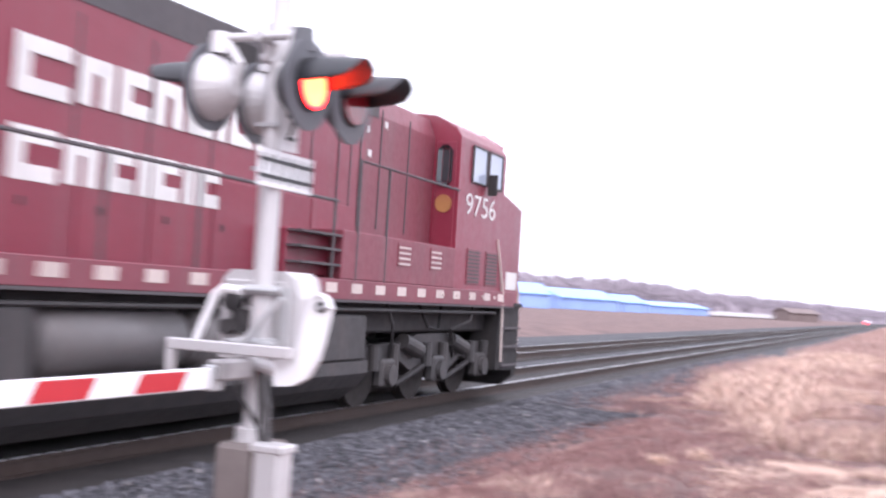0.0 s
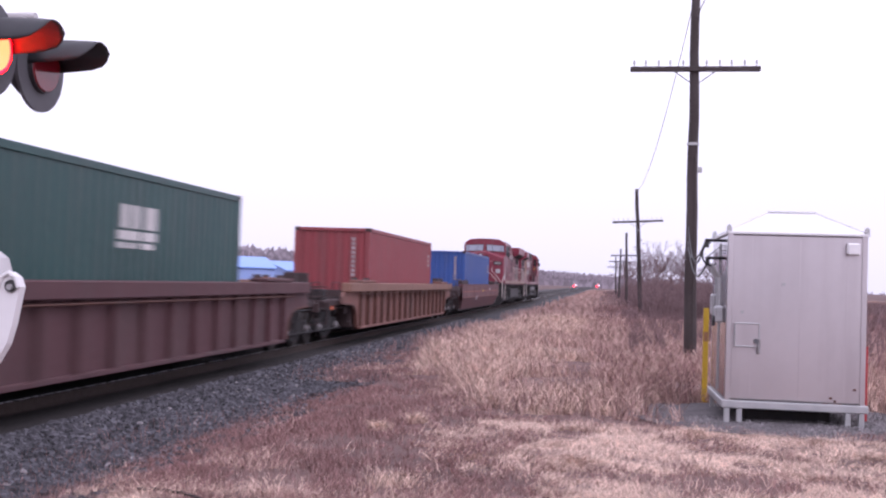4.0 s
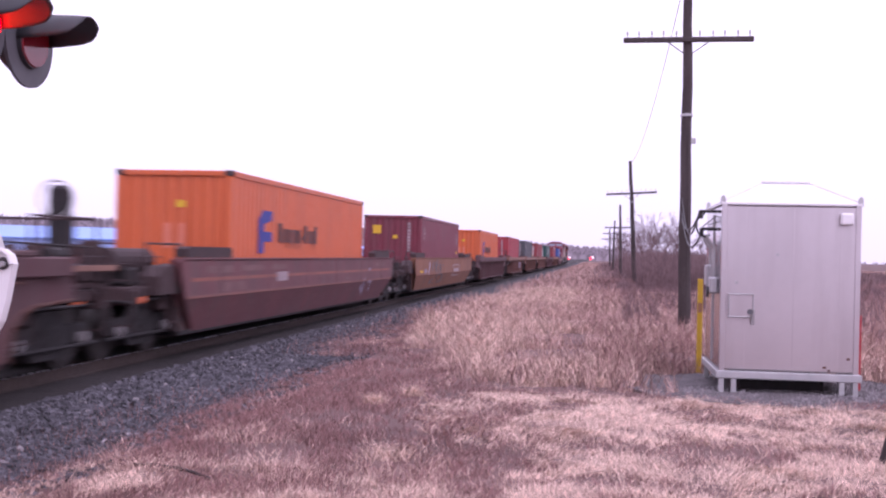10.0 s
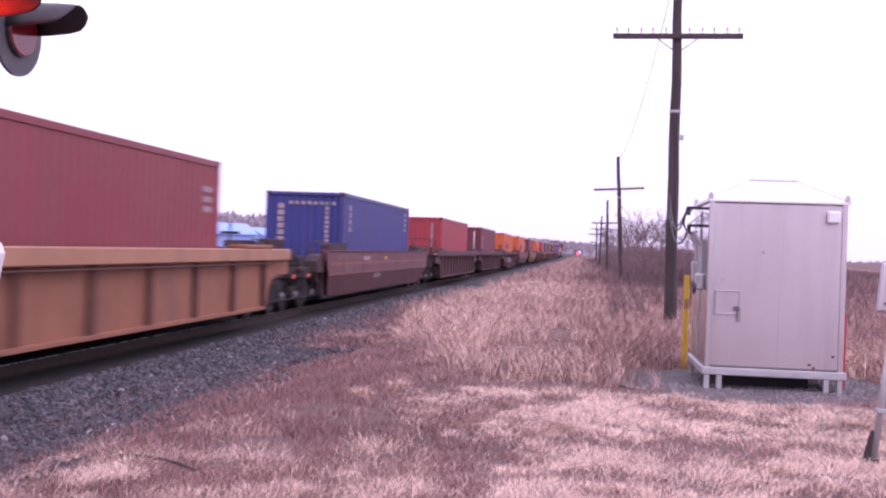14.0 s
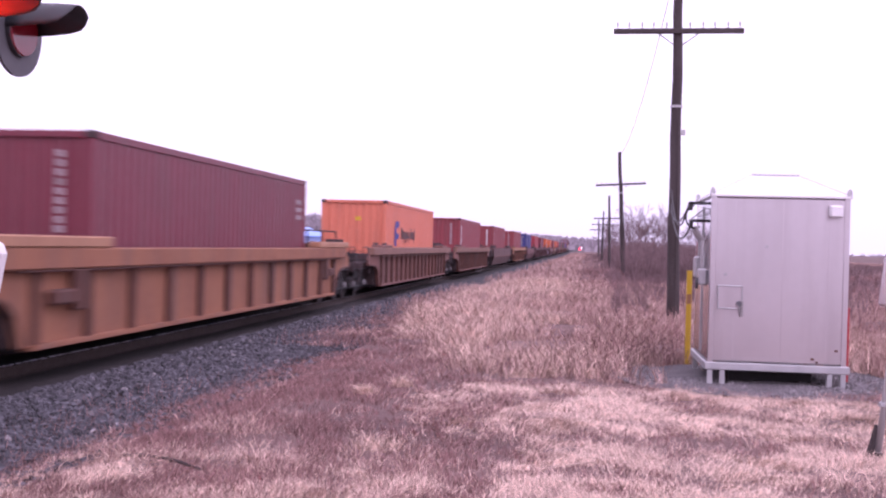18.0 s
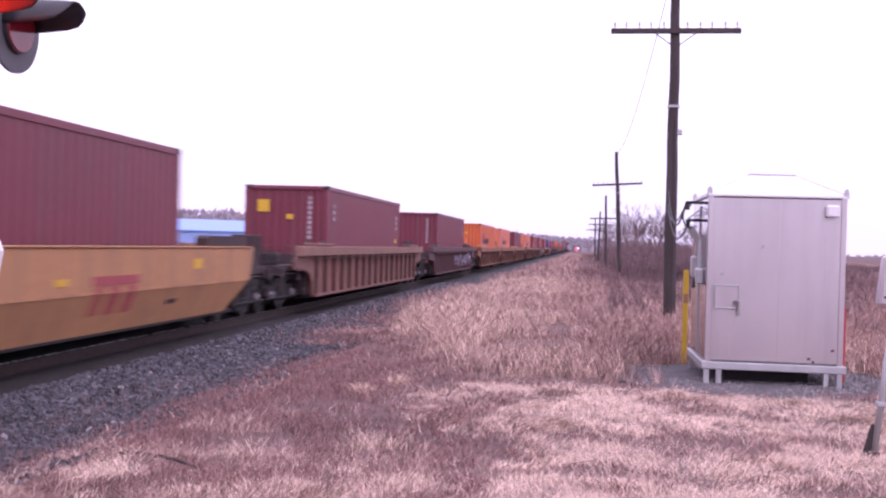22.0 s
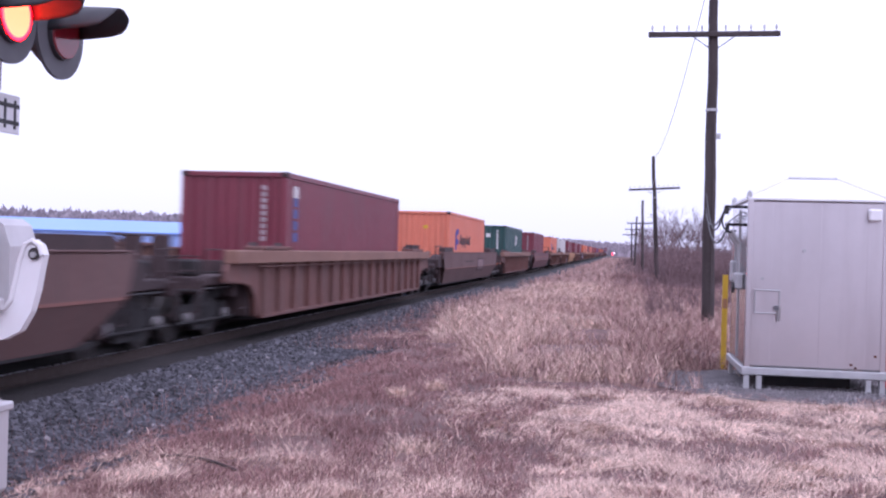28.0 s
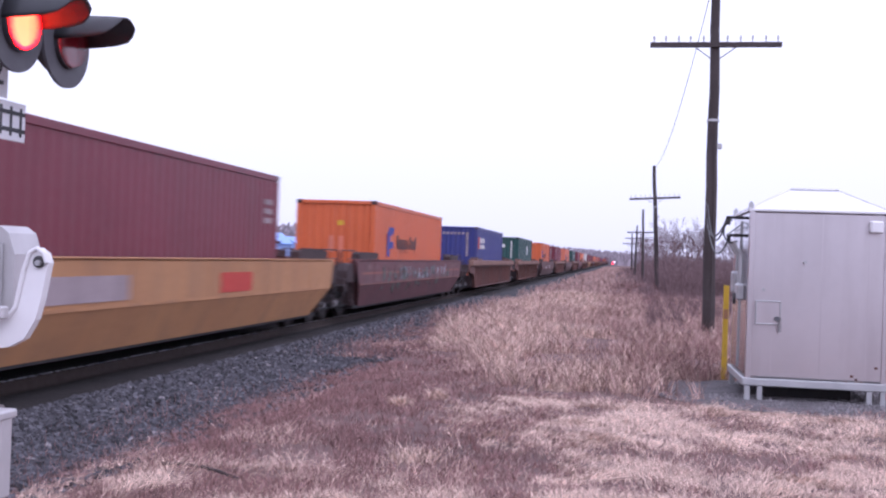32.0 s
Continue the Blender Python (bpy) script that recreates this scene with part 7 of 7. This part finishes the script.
def sow(n, seed, ymin, ymax, power, xlo, xhi, keep):
    rng = random.Random(seed)
    out = []
    while len(out) < n:
        y = ymin + (ymax - ymin) * rng.random() ** power
        half = 0.62 * y + 1.0
        x = rng.uniform(max(xlo, -half), min(xhi, 0.36 * y + 1.5))
        k = keep(x, y, rng)
        if k > 0:
            out.append((x, y, rest_z(x, y), k))
    return out


@functools.lru_cache(None)
def edge_at(j):
    y = j * 0.05
    bed = float(np.interp(y, (6, 9.5, 12.6, 14.8, 17, 19.5, 25, 37, 47, 110), (-5.1, -5.3, -5.4, -5.2, -5.0, -4.95, -5.0, -5.1, -4.8, -4.5)))
    return bed + 0.25 * (field(0, y, 0.6, 4) - 0.5) + 0.3 * (field(3, y, 1.9, 6) - 0.5)


def edge_x(y):
    return edge_at(int(y * 20))


def fringe(x, y, rng):
    """Thin growth creeps out over the stones."""
    d = (x - edge_x(y) + 0.4) / 1.0
    return d > 0 and rng.random() < d ** 1.5


@coarse
def brown_side(x, y):
    """The strip of red-brown weeds along the stones, almost without straw."""
    right = float(np.interp(y, (8.6, 9.6, 12.0, 15.0, 18.0, 24.0, 30.0), (-5.2, -3.6, -2.2, -2.3, -3.0, -4.0, -4.5)))
    return step(right + 0.35, right - 0.35, x + 0.8 * (field(x, y, 1.3, 91) - 0.5))


def mown(x, y, rng):
    if not fringe(x, y, rng) or on_pad(x, y):
        return 0
    if rng.random() > pale(x, y) + 0.02 or rng.random() < brown_side(x, y) * 0.9:
        return 0
    c = clump(x, y, 1.6, 41)
    if c < 0.44 and rng.random() > 0.3:
        return 0
    return (0.5 + 1.0 * c) * (1.7 if clump(x, y, 2.6, 12) > 0.60 else 1)


@coarse
def bare(x, y):
    """Trodden dark soil between the mown patch and the tall grass, and a few spots in the straw."""
    strip = step(13.4, 14.3, y) * step(17.2, 15.6, y + 0.4 * abs(x)) * step(-3.0, -1.6, x)
    return max(strip * (0.9 if clump(x, y, 1.5, 51) > 0.42 else 0.4), 0.75 if x > -2.0 and clump(x, y, 0.9, 31) < 0.40 else 0)


def brown(x, y, rng):
    if not fringe(x, y, rng) or on_pad(x, y) or rng.random() < bare(x, y):
        return 0
    if rng.random() < pale(x, y) * 0.96:
        return 0
    f = clump(x, y, 1.0, 3)
    if f < 0.42 and rng.random() > 0.3:
        return 0
    return (0.2 + 1.5 * f) * min(1.0, max(0.45, (x - edge_x(y) + 0.3) / 1.2))


def strand(x, y, rng):
    """Pale strands gathered in clumps among the weeds."""
    c = clump(x, y, 1.25, 14)
    if c < (0.58 if y < 14.5 else 0.50) and rng.random() > 0.06:
        return 0
    if rng.random() < brown_side(x, y) * 0.88:
        return 0
    k = brown(x, y, rng)
    return k * (1.0 + 0.5 * (c > 0.6))


@coarse
def into_bank(x, y):
    near = np.interp(x, (-4.4, -3.4, -2.1, -0.2, 0.7, 1.2, 3.0, 3.4, 6.0), (26.0, 19.8, 16.3, 16.9, 16.3, 16.8, 17.6, 16.6, 15.6))
    return float(y - near + 2.4 * (field(x, y, 0.8, 8) - 0.5) + 1.2 * (field(x, y, 2.2, 18) - 0.5))


def tall_bed(x, y):
    """How thickly the tall growth stands: a bank that begins behind the trodden strip and follows the track."""
    return step(-0.8, 1.4, into_bank(x, y)) * step(-4.7, -3.7, x - 0.006 * y)


def rise(x, y):
    return 0.32 + 0.68 * step(-0.4, 3.2, into_bank(x, y))


def tall(x, y, rng):
    if on_pad(x, y) or pale(x, y) > 0.4:
        return 0
    f = field(x, y, 0.45, 8) * 0.4 + clump(x, y, 1.5, 11) * 0.6
    if rng.random() > tall_bed(x, y) * (3.4 * f - 1.2):
        return 0
    return (0.15 + 1.1 * f) * rise(x, y)


def straw_bank(x, y, rng):
    """The palest grass keeps to the track side of the bank; towards the poles it thins out among the weeds."""
    k = tall(x, y, rng)
    side = max(0.4 if x < 3.2 else 0.9, step(1.2, -0.9, x + 0.012 * (y - 17)))
    return k if rng.random() < side * (1.0 if clump(x, y, 1.1, 16) > 0.5 else 0.15) + 0.04 else 0


def stalks(x, y, rng):
    k = tall(x, y, rng)
    side = step(-1.6, 0.6, x + 0.01 * (y - 17))
    return k * (0.8 + 0.4 * side) if rng.random() < 0.15 + side * (0.6 if clump(x, y, 0.7, 71) > 0.46 else 0.15) else 0


blades("mown_grass", sow(135000, 11, 6.2, 15.5, 1.35, -5.4, 6.5, mown), M["straw"], "short pale straw-coloured mown grass", "grass", 0.012, 0.048, 0.0030, 2.8, 1, comb=0.3)
blades("short_brown_grass", sow(125000, 12, 6.2, 34, 1.5, -6.2, 7.5, brown), M["weed"], "short dead red-brown weeds", "grass", 0.025, 0.095, 0.0028, 1.0, 2)
blades("dry_tufts", sow(26000, 13, 6.2, 36, 1.4, -6.0, 7.5, strand), M["dry_grass"], "tufts of dry tan grass", "grass", 0.02, 0.085, 0.0030, 1.7, 3, comb=0.2)
blades("pale_strands", sow(10000, 23, 6.2, 30, 1.4, -5.9, 7.5, strand), M["straw"], "scattered pale strands of dead grass", "grass", 0.02, 0.10, 0.0032, 1.6, 9)
blades("creeping_weeds", sow(4200, 24, 6.5, 40, 1.5, -6.6, -4.2, lambda x, y, rng: (0.5 + field(x, y, 1.2, 61)) * (rng.random() < (x - edge_x(y) + 0.7) / 1.4 * clump(x, y, 1.3, 62))), M["weed"], "sparse red-brown stems standing among the stones", "weeds", 0.05, 0.17, 0.0026, 0.7, 14)
blades("tall_grass", sow(32000, 14, 14.5, 60, 1.5, -4.6, 14, tall), M["dry_grass"], "tall dry winter grass", "grass", 0.10, 0.52, 0.0042, 1.1, 4)
blades("tall_pale_grass", sow(34000, 15, 15.0, 60, 1.4, -4.4, 6.0, straw_bank), M["straw"], "pale feathery tall grass", "grass", 0.10, 0.56, 0.0044, 1.1, 5)
blades("weed_stalks", sow(30000, 17, 14.6, 80, 1.3, -4.6, 20, stalks), M["weed"], "dark dead weed stalks", "weeds", 0.12, 0.66, 0.0040, 0.9, 6)
blades("far_grass", sow(70000, 18, 30, 330, 1.9, -5.6, 60, lambda x, y, rng: (0.6 + 0.6 * field(x, y, 0.1, 3)) * (1.0 if x < -0.5 else 0.8) if fringe(x, y, rng) else 0), M["dry_grass"], "distant dry grass beside the track", "grass", 0.15, 0.42, 0.006, 0.8, 7)
blades("far_weeds", sow(34000, 19, 34, 260, 1.5, -3.0, 40, lambda x, y, rng: (0.4 + 1.2 * clump(x, y, 0.3, 5)) * min(1.0, y / 60 + 0.25) if rng.random() < (x + 1.0 - 0.004 * y) / 3.4 * step(34, 60, y) else 0), M["twig"], "distant red-brown scrub", "weeds", 0.25, 0.8, 0.005, 0.7, 8)


def build_pad_stones():
    rng = random.Random(15)
    verts, faces = [], []
    while len(faces) < 5200 * 4:
        x, y = rng.uniform(0.2, 4.8), rng.uniform(13.4, 17.5)
        if not on_pad(x, y) or (1.9 < x < 3.2 and 15.2 < y < 16.4):
            continue
        s, a = rng.uniform(0.010, 0.026), rng.uniform(0, 6)
        z = ground_z(x, y) + 0.03
        b = len(verts)
        for k in range(3):
            verts.append((x + s * math.cos(a + k * 2.1) * rng.uniform(0.7, 1.4), y + s * math.sin(a + k * 2.1) * rng.uniform(0.7, 1.4), z - 0.01))
        verts.append((x + rng.uniform(-s, s) * 0.4, y + rng.uniform(-s, s) * 0.4, z + s * rng.uniform(0.5, 1.1)))
        faces.extend(((b, b + 1, b + 3), (b + 1, b + 2, b + 3), (b + 2, b, b + 3), (b + 2, b + 1, b)))
    scatter_mesh("pad_stones", verts, faces, M["pad_stone"], "loose grey gravel round the cabinet", "gravel")


build_pad_stones()


def build_tufts():
    """A few thick pale tufts that stand out of the short growth."""
    for k, (x, y, r) in enumerate(((-0.80, 14.75, 0.17), (-0.45, 14.9, 0.10), (0.10, 15.1, 0.12), (-2.5, 12.4, 0.10), (-2.2, 13.2, 0.10), (-1.75, 9.2, 0.2), (1.2, 13.4, 0.15))):
        rng = random.Random(60 + k)
        pts = []
        for j in range(260):
            a, d = rng.uniform(0, math.tau), 1.6 * r * rng.random() ** 0.7 * (0.6 + 0.5 * rng.random())
            xx, yy = x + d * math.cos(a), y + d * math.sin(a)
            pts.append((xx, yy, ground_z(xx, yy), 1.2 - 0.4 * d / r))
        ob = blades("grass_tuft", pts, M["straw"], "thick pale tuft of dead grass", "grass tuft", 0.06, 0.16, 0.0034, 1.3, 30 + k)
        ob["group"], ob["kind"] = "pale grass tufts", "stuff"


build_tufts()
tagged(part("fallen_stick", bar_path(B(), [(-0.1, 8.62, 0.05), (0.02, 8.72, 0.06), (0.13, 8.82, 0.055)], 0.008, 6), M["straw"]), "pale broken stick lying in mown grass", "stick")
tagged(part("fallen_branch", bar_path(B(), [(-3.62, 8.27, 0.02), (-3.45, 8.25, 0.035), (-3.25, 8.20, 0.03), (-3.05, 8.02, 0.045), (-2.84, 7.9, 0.02)], 0.013, 7), M["pole_wood"]), "dark fallen branch lying in dead grass", "branch")


# ---- bare trees and scrub beside the track ----
def grow(bm, p, d, length, r, depth, rng):
    q = p + d * length
    mid = p.lerp(q, 0.5) + Vector((rng.uniform(-1, 1), rng.uniform(-1, 1), rng.uniform(-0.3, 0.3))) * length * 0.06
    seg = 6 if depth > 2 else 3
    rod(bm, p, mid, r, seg, r * 0.85)
    rod(bm, mid, q, r * 0.85, seg, r * 0.6)
    if depth == 0:
        return
    for k in range(3 if depth > 1 else 4):
        a = rng.uniform(0, math.tau)
        tilt = rng.uniform(0.25, 0.75)
        side = d.orthogonal().normalized()
        turn = Matrix.Rotation(a, 3, d)
        nd = (d * math.cos(tilt) + (turn @ side) * math.sin(tilt) + Vector((0, 0, 0.15))).normalized()
        grow(bm, p.lerp(q, rng.uniform(0.55, 1.0)), nd, length * rng.uniform(0.55, 0.8), r * 0.58, depth - 1, rng)


def build_tree(x, y, height, seed):
    rng = random.Random(seed)
    t = thing("bare_tree", "leafless winter tree with fine dark bare branches", "tree", group="bare trees by the track", at=pose(x, y, ground_z(x, y) - 0.05))
    part("trunk", rod(B(), (0, 0, 0), (rng.uniform(-0.1, 0.1), 0, height * 0.3), 0.018 * height, 8, 0.013 * height), M["twig"], t)
    for k in range(5):
        bm = B()
        a = k / 5 * math.tau + rng.uniform(-0.4, 0.4)
        d = Vector((math.cos(a) * 0.5, math.sin(a) * 0.5, 1.0)).normalized()
        grow(bm, Vector((0, 0, height * rng.uniform(0.12, 0.3))), d, height * 0.30, 0.009 * height, 4, rng)
        part("limb", bm, M["twig"], t)
    return t


for k, (x, y, h) in enumerate(((6.6, 112, 7.4), (4.6, 98, 5.2), (8.8, 118, 6.6), (5.6, 132, 6.4), (10.5, 106, 5.8), (3.6, 150, 6.0), (7.4, 150, 6.6), (4.3, 190, 7.5), (12.5, 98, 5.0), (9.6, 140, 6.8), (6.2, 175, 7.5), (15.5, 150, 6.0))):
    build_tree(x, y, h, 200 + k)


def build_scrub():
    rng = random.Random(8)
    verts, faces = [], []
    def stem(x, y, z, h, w):
        for k in range(9):
            a, s = rng.uniform(0, math.tau), rng.uniform(0.15, 0.5)
            hh = h * rng.uniform(0.5, 1.0)
            tx, ty = x + math.cos(a) * s * hh, y + math.sin(a) * s * hh
            mx, my, mz = x + (tx - x) * 0.35, y + (ty - y) * 0.35, z + hh * 0.55
            b = len(verts)
            verts.extend(((x - w, y, z), (x + w, y, z), (mx + w * 0.6, my, mz), (mx - w * 0.6, my, mz), (tx, ty, z + hh)))
            faces.extend(((b, b + 1, b + 2, b + 3), (b + 3, b + 2, b + 4)))
            for j in range(3):
                c = len(verts)
                f = rng.uniform(0.1, 0.9)
                px, py, pz = mx + (tx - mx) * f, my + (ty - my) * f, mz + (z + hh - mz) * f
                l = hh * rng.uniform(0.12, 0.3)
                verts.extend(((px, py, pz - w * 0.5), (px, py, pz + w * 0.6), (px + rng.uniform(-l, l), py + rng.uniform(-l, l), pz + rng.uniform(0.2, 1.0) * l)))
                faces.append((c, c + 1, c + 2))
    for k in range(6400):
        y = 52 + 180 * rng.random() ** 1.3
        x = rng.uniform(1.9 + y * 0.008, 5 + y * 0.13)
        stem(x, y, -0.1, rng.uniform(0.8, 2.7) * (0.45 + field(x, y, 0.08, 21)), 0.012 + 0.00007 * y)
    for k in range(800):
        y = 28 + 32 * rng.random() ** 0.8
        x = rng.uniform(0.1 + 0.02 * y, 4 + y * 0.13)
        if clump(x, y, 0.35, 81) > 0.42:
            stem(x, y, -0.05, rng.uniform(0.35, 1.15) * (0.4 + 0.012 * y), 0.007)
    scatter_mesh("scrub", verts, faces, M["twig"], "thicket of leafless red-brown scrub", "bushes")


build_scrub()


def build_woods():
    rng = random.Random(9)
    verts, faces = [], []
    def far_tree(x, y, h):
        """A bare crown: a thin stem and many small flakes of twigs with gaps between."""
        w = h * rng.uniform(0.28, 0.5)
        t = h * 0.02 + 0.08
        b = len(verts)
        verts.extend(((x - t, y, -1), (x + t, y, -1), (x, y, h * 0.8)))
        faces.append((b, b + 1, b + 2))
        for k in range(34):
            a, r = rng.uniform(0, math.tau), math.sqrt(rng.random())
            cx, cz = x + math.cos(a) * r * w, h * (0.56 + 0.40 * math.sin(a) * r)
            s = h * rng.uniform(0.05, 0.11)
            yy = y + rng.uniform(-5, 5)
            b = len(verts)
            verts.extend(((cx - s, yy, cz - s * rng.uniform(0.3, 1)), (cx + s * rng.uniform(0.2, 1), yy, cz - s), (cx + rng.uniform(-s, s), yy, cz + s * rng.uniform(0.6, 1.3))))
            faces.append((b, b + 1, b + 2))
        for k in range(6):
            bx, s = x + rng.uniform(-w, w) * 1.6, h * rng.uniform(0.1, 0.22)
            b, yy = len(verts), y + rng.uniform(-6, 6)
            verts.extend(((bx - s * 1.6, yy, -1), (bx + s * 1.6, yy, -1), (bx + s * 0.7, yy + 0.3, h * rng.uniform(0.2, 0.5)), (bx - s * 0.8, yy + 0.3, h * rng.uniform(0.2, 0.45))))
            faces.append((b, b + 1, b + 2, b + 3))
    for k in range(950):
        az = rng.uniform(-40, 0.2)
        d = 520 + (az + 40) * 14 + rng.uniform(0, 160)
        el = 1.42 if az < -13 else 1.42 - (az + 13) * 0.085 if az < -8 else 1.0 - (az + 8) / 8 * 0.42
        h = 1.77 + d * math.tan(radians(el)) * rng.uniform(0.72, 1.06)
        far_tree(d * math.sin(radians(az)), d * math.cos(radians(az)), h)
    for k in range(420):
        az = rng.uniform(0.1, 40)
        d = rng.uniform(1700, 2200) if az > 7 else rng.uniform(500, 800)
        h = d * math.tan(radians(0.12 if az > 7 else 0.65 - az * 0.05)) * rng.uniform(0.6, 1.1) + 1.77
        far_tree(d * math.sin(radians(az)), d * math.cos(radians(az)), h)
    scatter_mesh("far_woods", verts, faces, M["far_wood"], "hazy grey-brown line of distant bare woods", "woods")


build_woods()


# ---- buildings beyond the tracks ----
def build_shed(az0, az1, d0, d1, eave, ridge, depth, label, wall="blue_wall", roof="blue_metal", bays=8):
    a = Vector((d0 * math.sin(radians(az0)), d0 * math.cos(radians(az0)), 0))
    b = Vector((d1 * math.sin(radians(az1)), d1 * math.cos(radians(az1)), 0))
    length = (b - a).length
    yaw = math.degrees(math.atan2(b.y - a.y, b.x - a.x))
    t = thing("industrial_shed", label, "building", group="sheds beyond the tracks", at=pose(a.x, a.y, -0.15, 0, 0, yaw))
    w = part("wall", slab(B(), [(0, 0), (depth, 0), (depth, eave), (depth / 2, ridge), (0, eave)], "x", 0, length), M[wall], t)
    for s, (y0, y1) in enumerate(((-0.6, depth / 2), (depth + 0.6, depth / 2))):
        bm = B()
        z0, z1 = eave - 0.6 * (ridge - eave) / (depth / 2), ridge
        q = [bm.verts.new(p) for p in ((-0.5, y0, z0 + 0.05), (length + 0.5, y0, z0 + 0.05), (length + 0.5, y1, z1 + 0.05), (-0.5, y1, z1 + 0.05))]
        r = [bm.verts.new(v.co + Vector((0, 0, 0.25))) for v in q]
        bm.faces.new(q[::-1])
        bm.faces.new(r)
        for k in range(4):
            bm.faces.new((q[k], q[(k + 1) % 4], r[(k + 1) % 4], r[k]))
        bmesh.ops.recalc_face_normals(bm, faces=bm.faces[:])
        part("roof", bm, M[roof], t)
    for k in range(bays):
        x = (k + 0.5) * length / bays
        part("door", box(B(), x - 2.0, x + 2.0, -0.12, -0.02, 0.1, min(eave - 0.4, 3.4)), M[wall], t, "roll-up door")
    return t


build_shed(-34.0, -17.2, 255, 262, 3.4, 6.0, 24, "long pale blue metal shed beyond the tracks", bays=9)
build_shed(-16.6, -13.6, 300, 315, 3.2, 5.6, 16, "blue metal shed with a gabled end", bays=2)
build_shed(-13.4, -12.2, 345, 350, 3.0, 5.2, 14, "small blue gabled metal shed", bays=1)
build_shed(-11.9, -9.0, 390, 420, 2.6, 4.0, 14, "low blue metal shed", bays=3)
for k in range(7):
    az = -8.7 + k * 0.5
    d = 400 + k * 12
    tr = thing("parked_trailer", "white box trailer parked beyond the tracks", "trailer", group="parked trailers", at=pose(d * math.sin(radians(az)), d * math.cos(radians(az)), -0.15, 0, 0, -6))
    part("body", box(B(), -1.5 - 0.3 * (k % 3), 2.2, -1.25, 1.25, 0.55, 1.9 + 0.25 * (k % 2), 0.05), M["far_white_paint"], tr)
    for x in (-0.9, 1.2):
        part("wheel", rod(B(), (x, -1.2, 0.35), (x, 1.2, 0.35), 0.35, 10), M["black_steel"], tr)
build_shed(-5.0, -3.6, 460, 470, 3.4, 5.0, 10, "brown timber building by the far crossing", "far_brown", "far_brown", bays=1)


# ---- far crossing with its lamps ----
for x, z in ((-2.5, 1.25), (-14.3, 0.9)):
    t = thing("far_crossing_signal", "distant crossing signal with a glowing red lamp", "crossing signal", group="far crossing signals", at=pose(x, 560, 0))
    part("mast", rod(B(), (0, 0.5, -0.2), (0, 0.5, 4.0), 0.10, 8), M["galvanised"], t)
    part("lamp", rod(B(), (0, 0.3, z), (0, 0.45, z), 0.55, 16), M["far_red"], t, "glowing red lamp")
    part("lamp", rod(B(), (0.9, 0.3, z + 0.5), (0.9, 0.45, z + 0.5), 0.3, 16), M["far_white"], t, "bright lamp")

# ---- the rails and ties ----
build_stones("ballast_stones", 30000, 5, M["stone"], "loose angular grey ballast stones on the shoulder")
build_stones("pale_ballast_stones", 700, 6, M["pad_stone"], "scattered pale stones among the ballast")
build_track_bed()
build_track("track_1", XT, True)
build_track("track_2", XT - 4.0, False)

def motions():
    for ob, off, turn in MOVING:
        lift, turn = (turn, 0) if turn < 1 else (0, turn)
        walk(ob, [(t, pose(XT, off + s, lift, 0, 0, turn)) for t, s in TRAIN])
    # the lamps flash in turn, once a second
    for lens, x, y, z, s in LAMPS:
        a = 0 if y < 0 else 180
        rows = [(0, a)]
        for k in range(32):
            for t0 in (k + 0.43, k + 0.90):
                rows += [(t0, a), (t0 + 1 / 30, a + 60), (t0 + 2 / 30, a + 120), (t0 + 3 / 30, a + 180)]
                a += 180
        rows.append((32, a))
        walk(lens, [(t, pose(x, y, z, 0, 0, b + (0 if s > 0 else 180))) for t, b in rows])


motions()
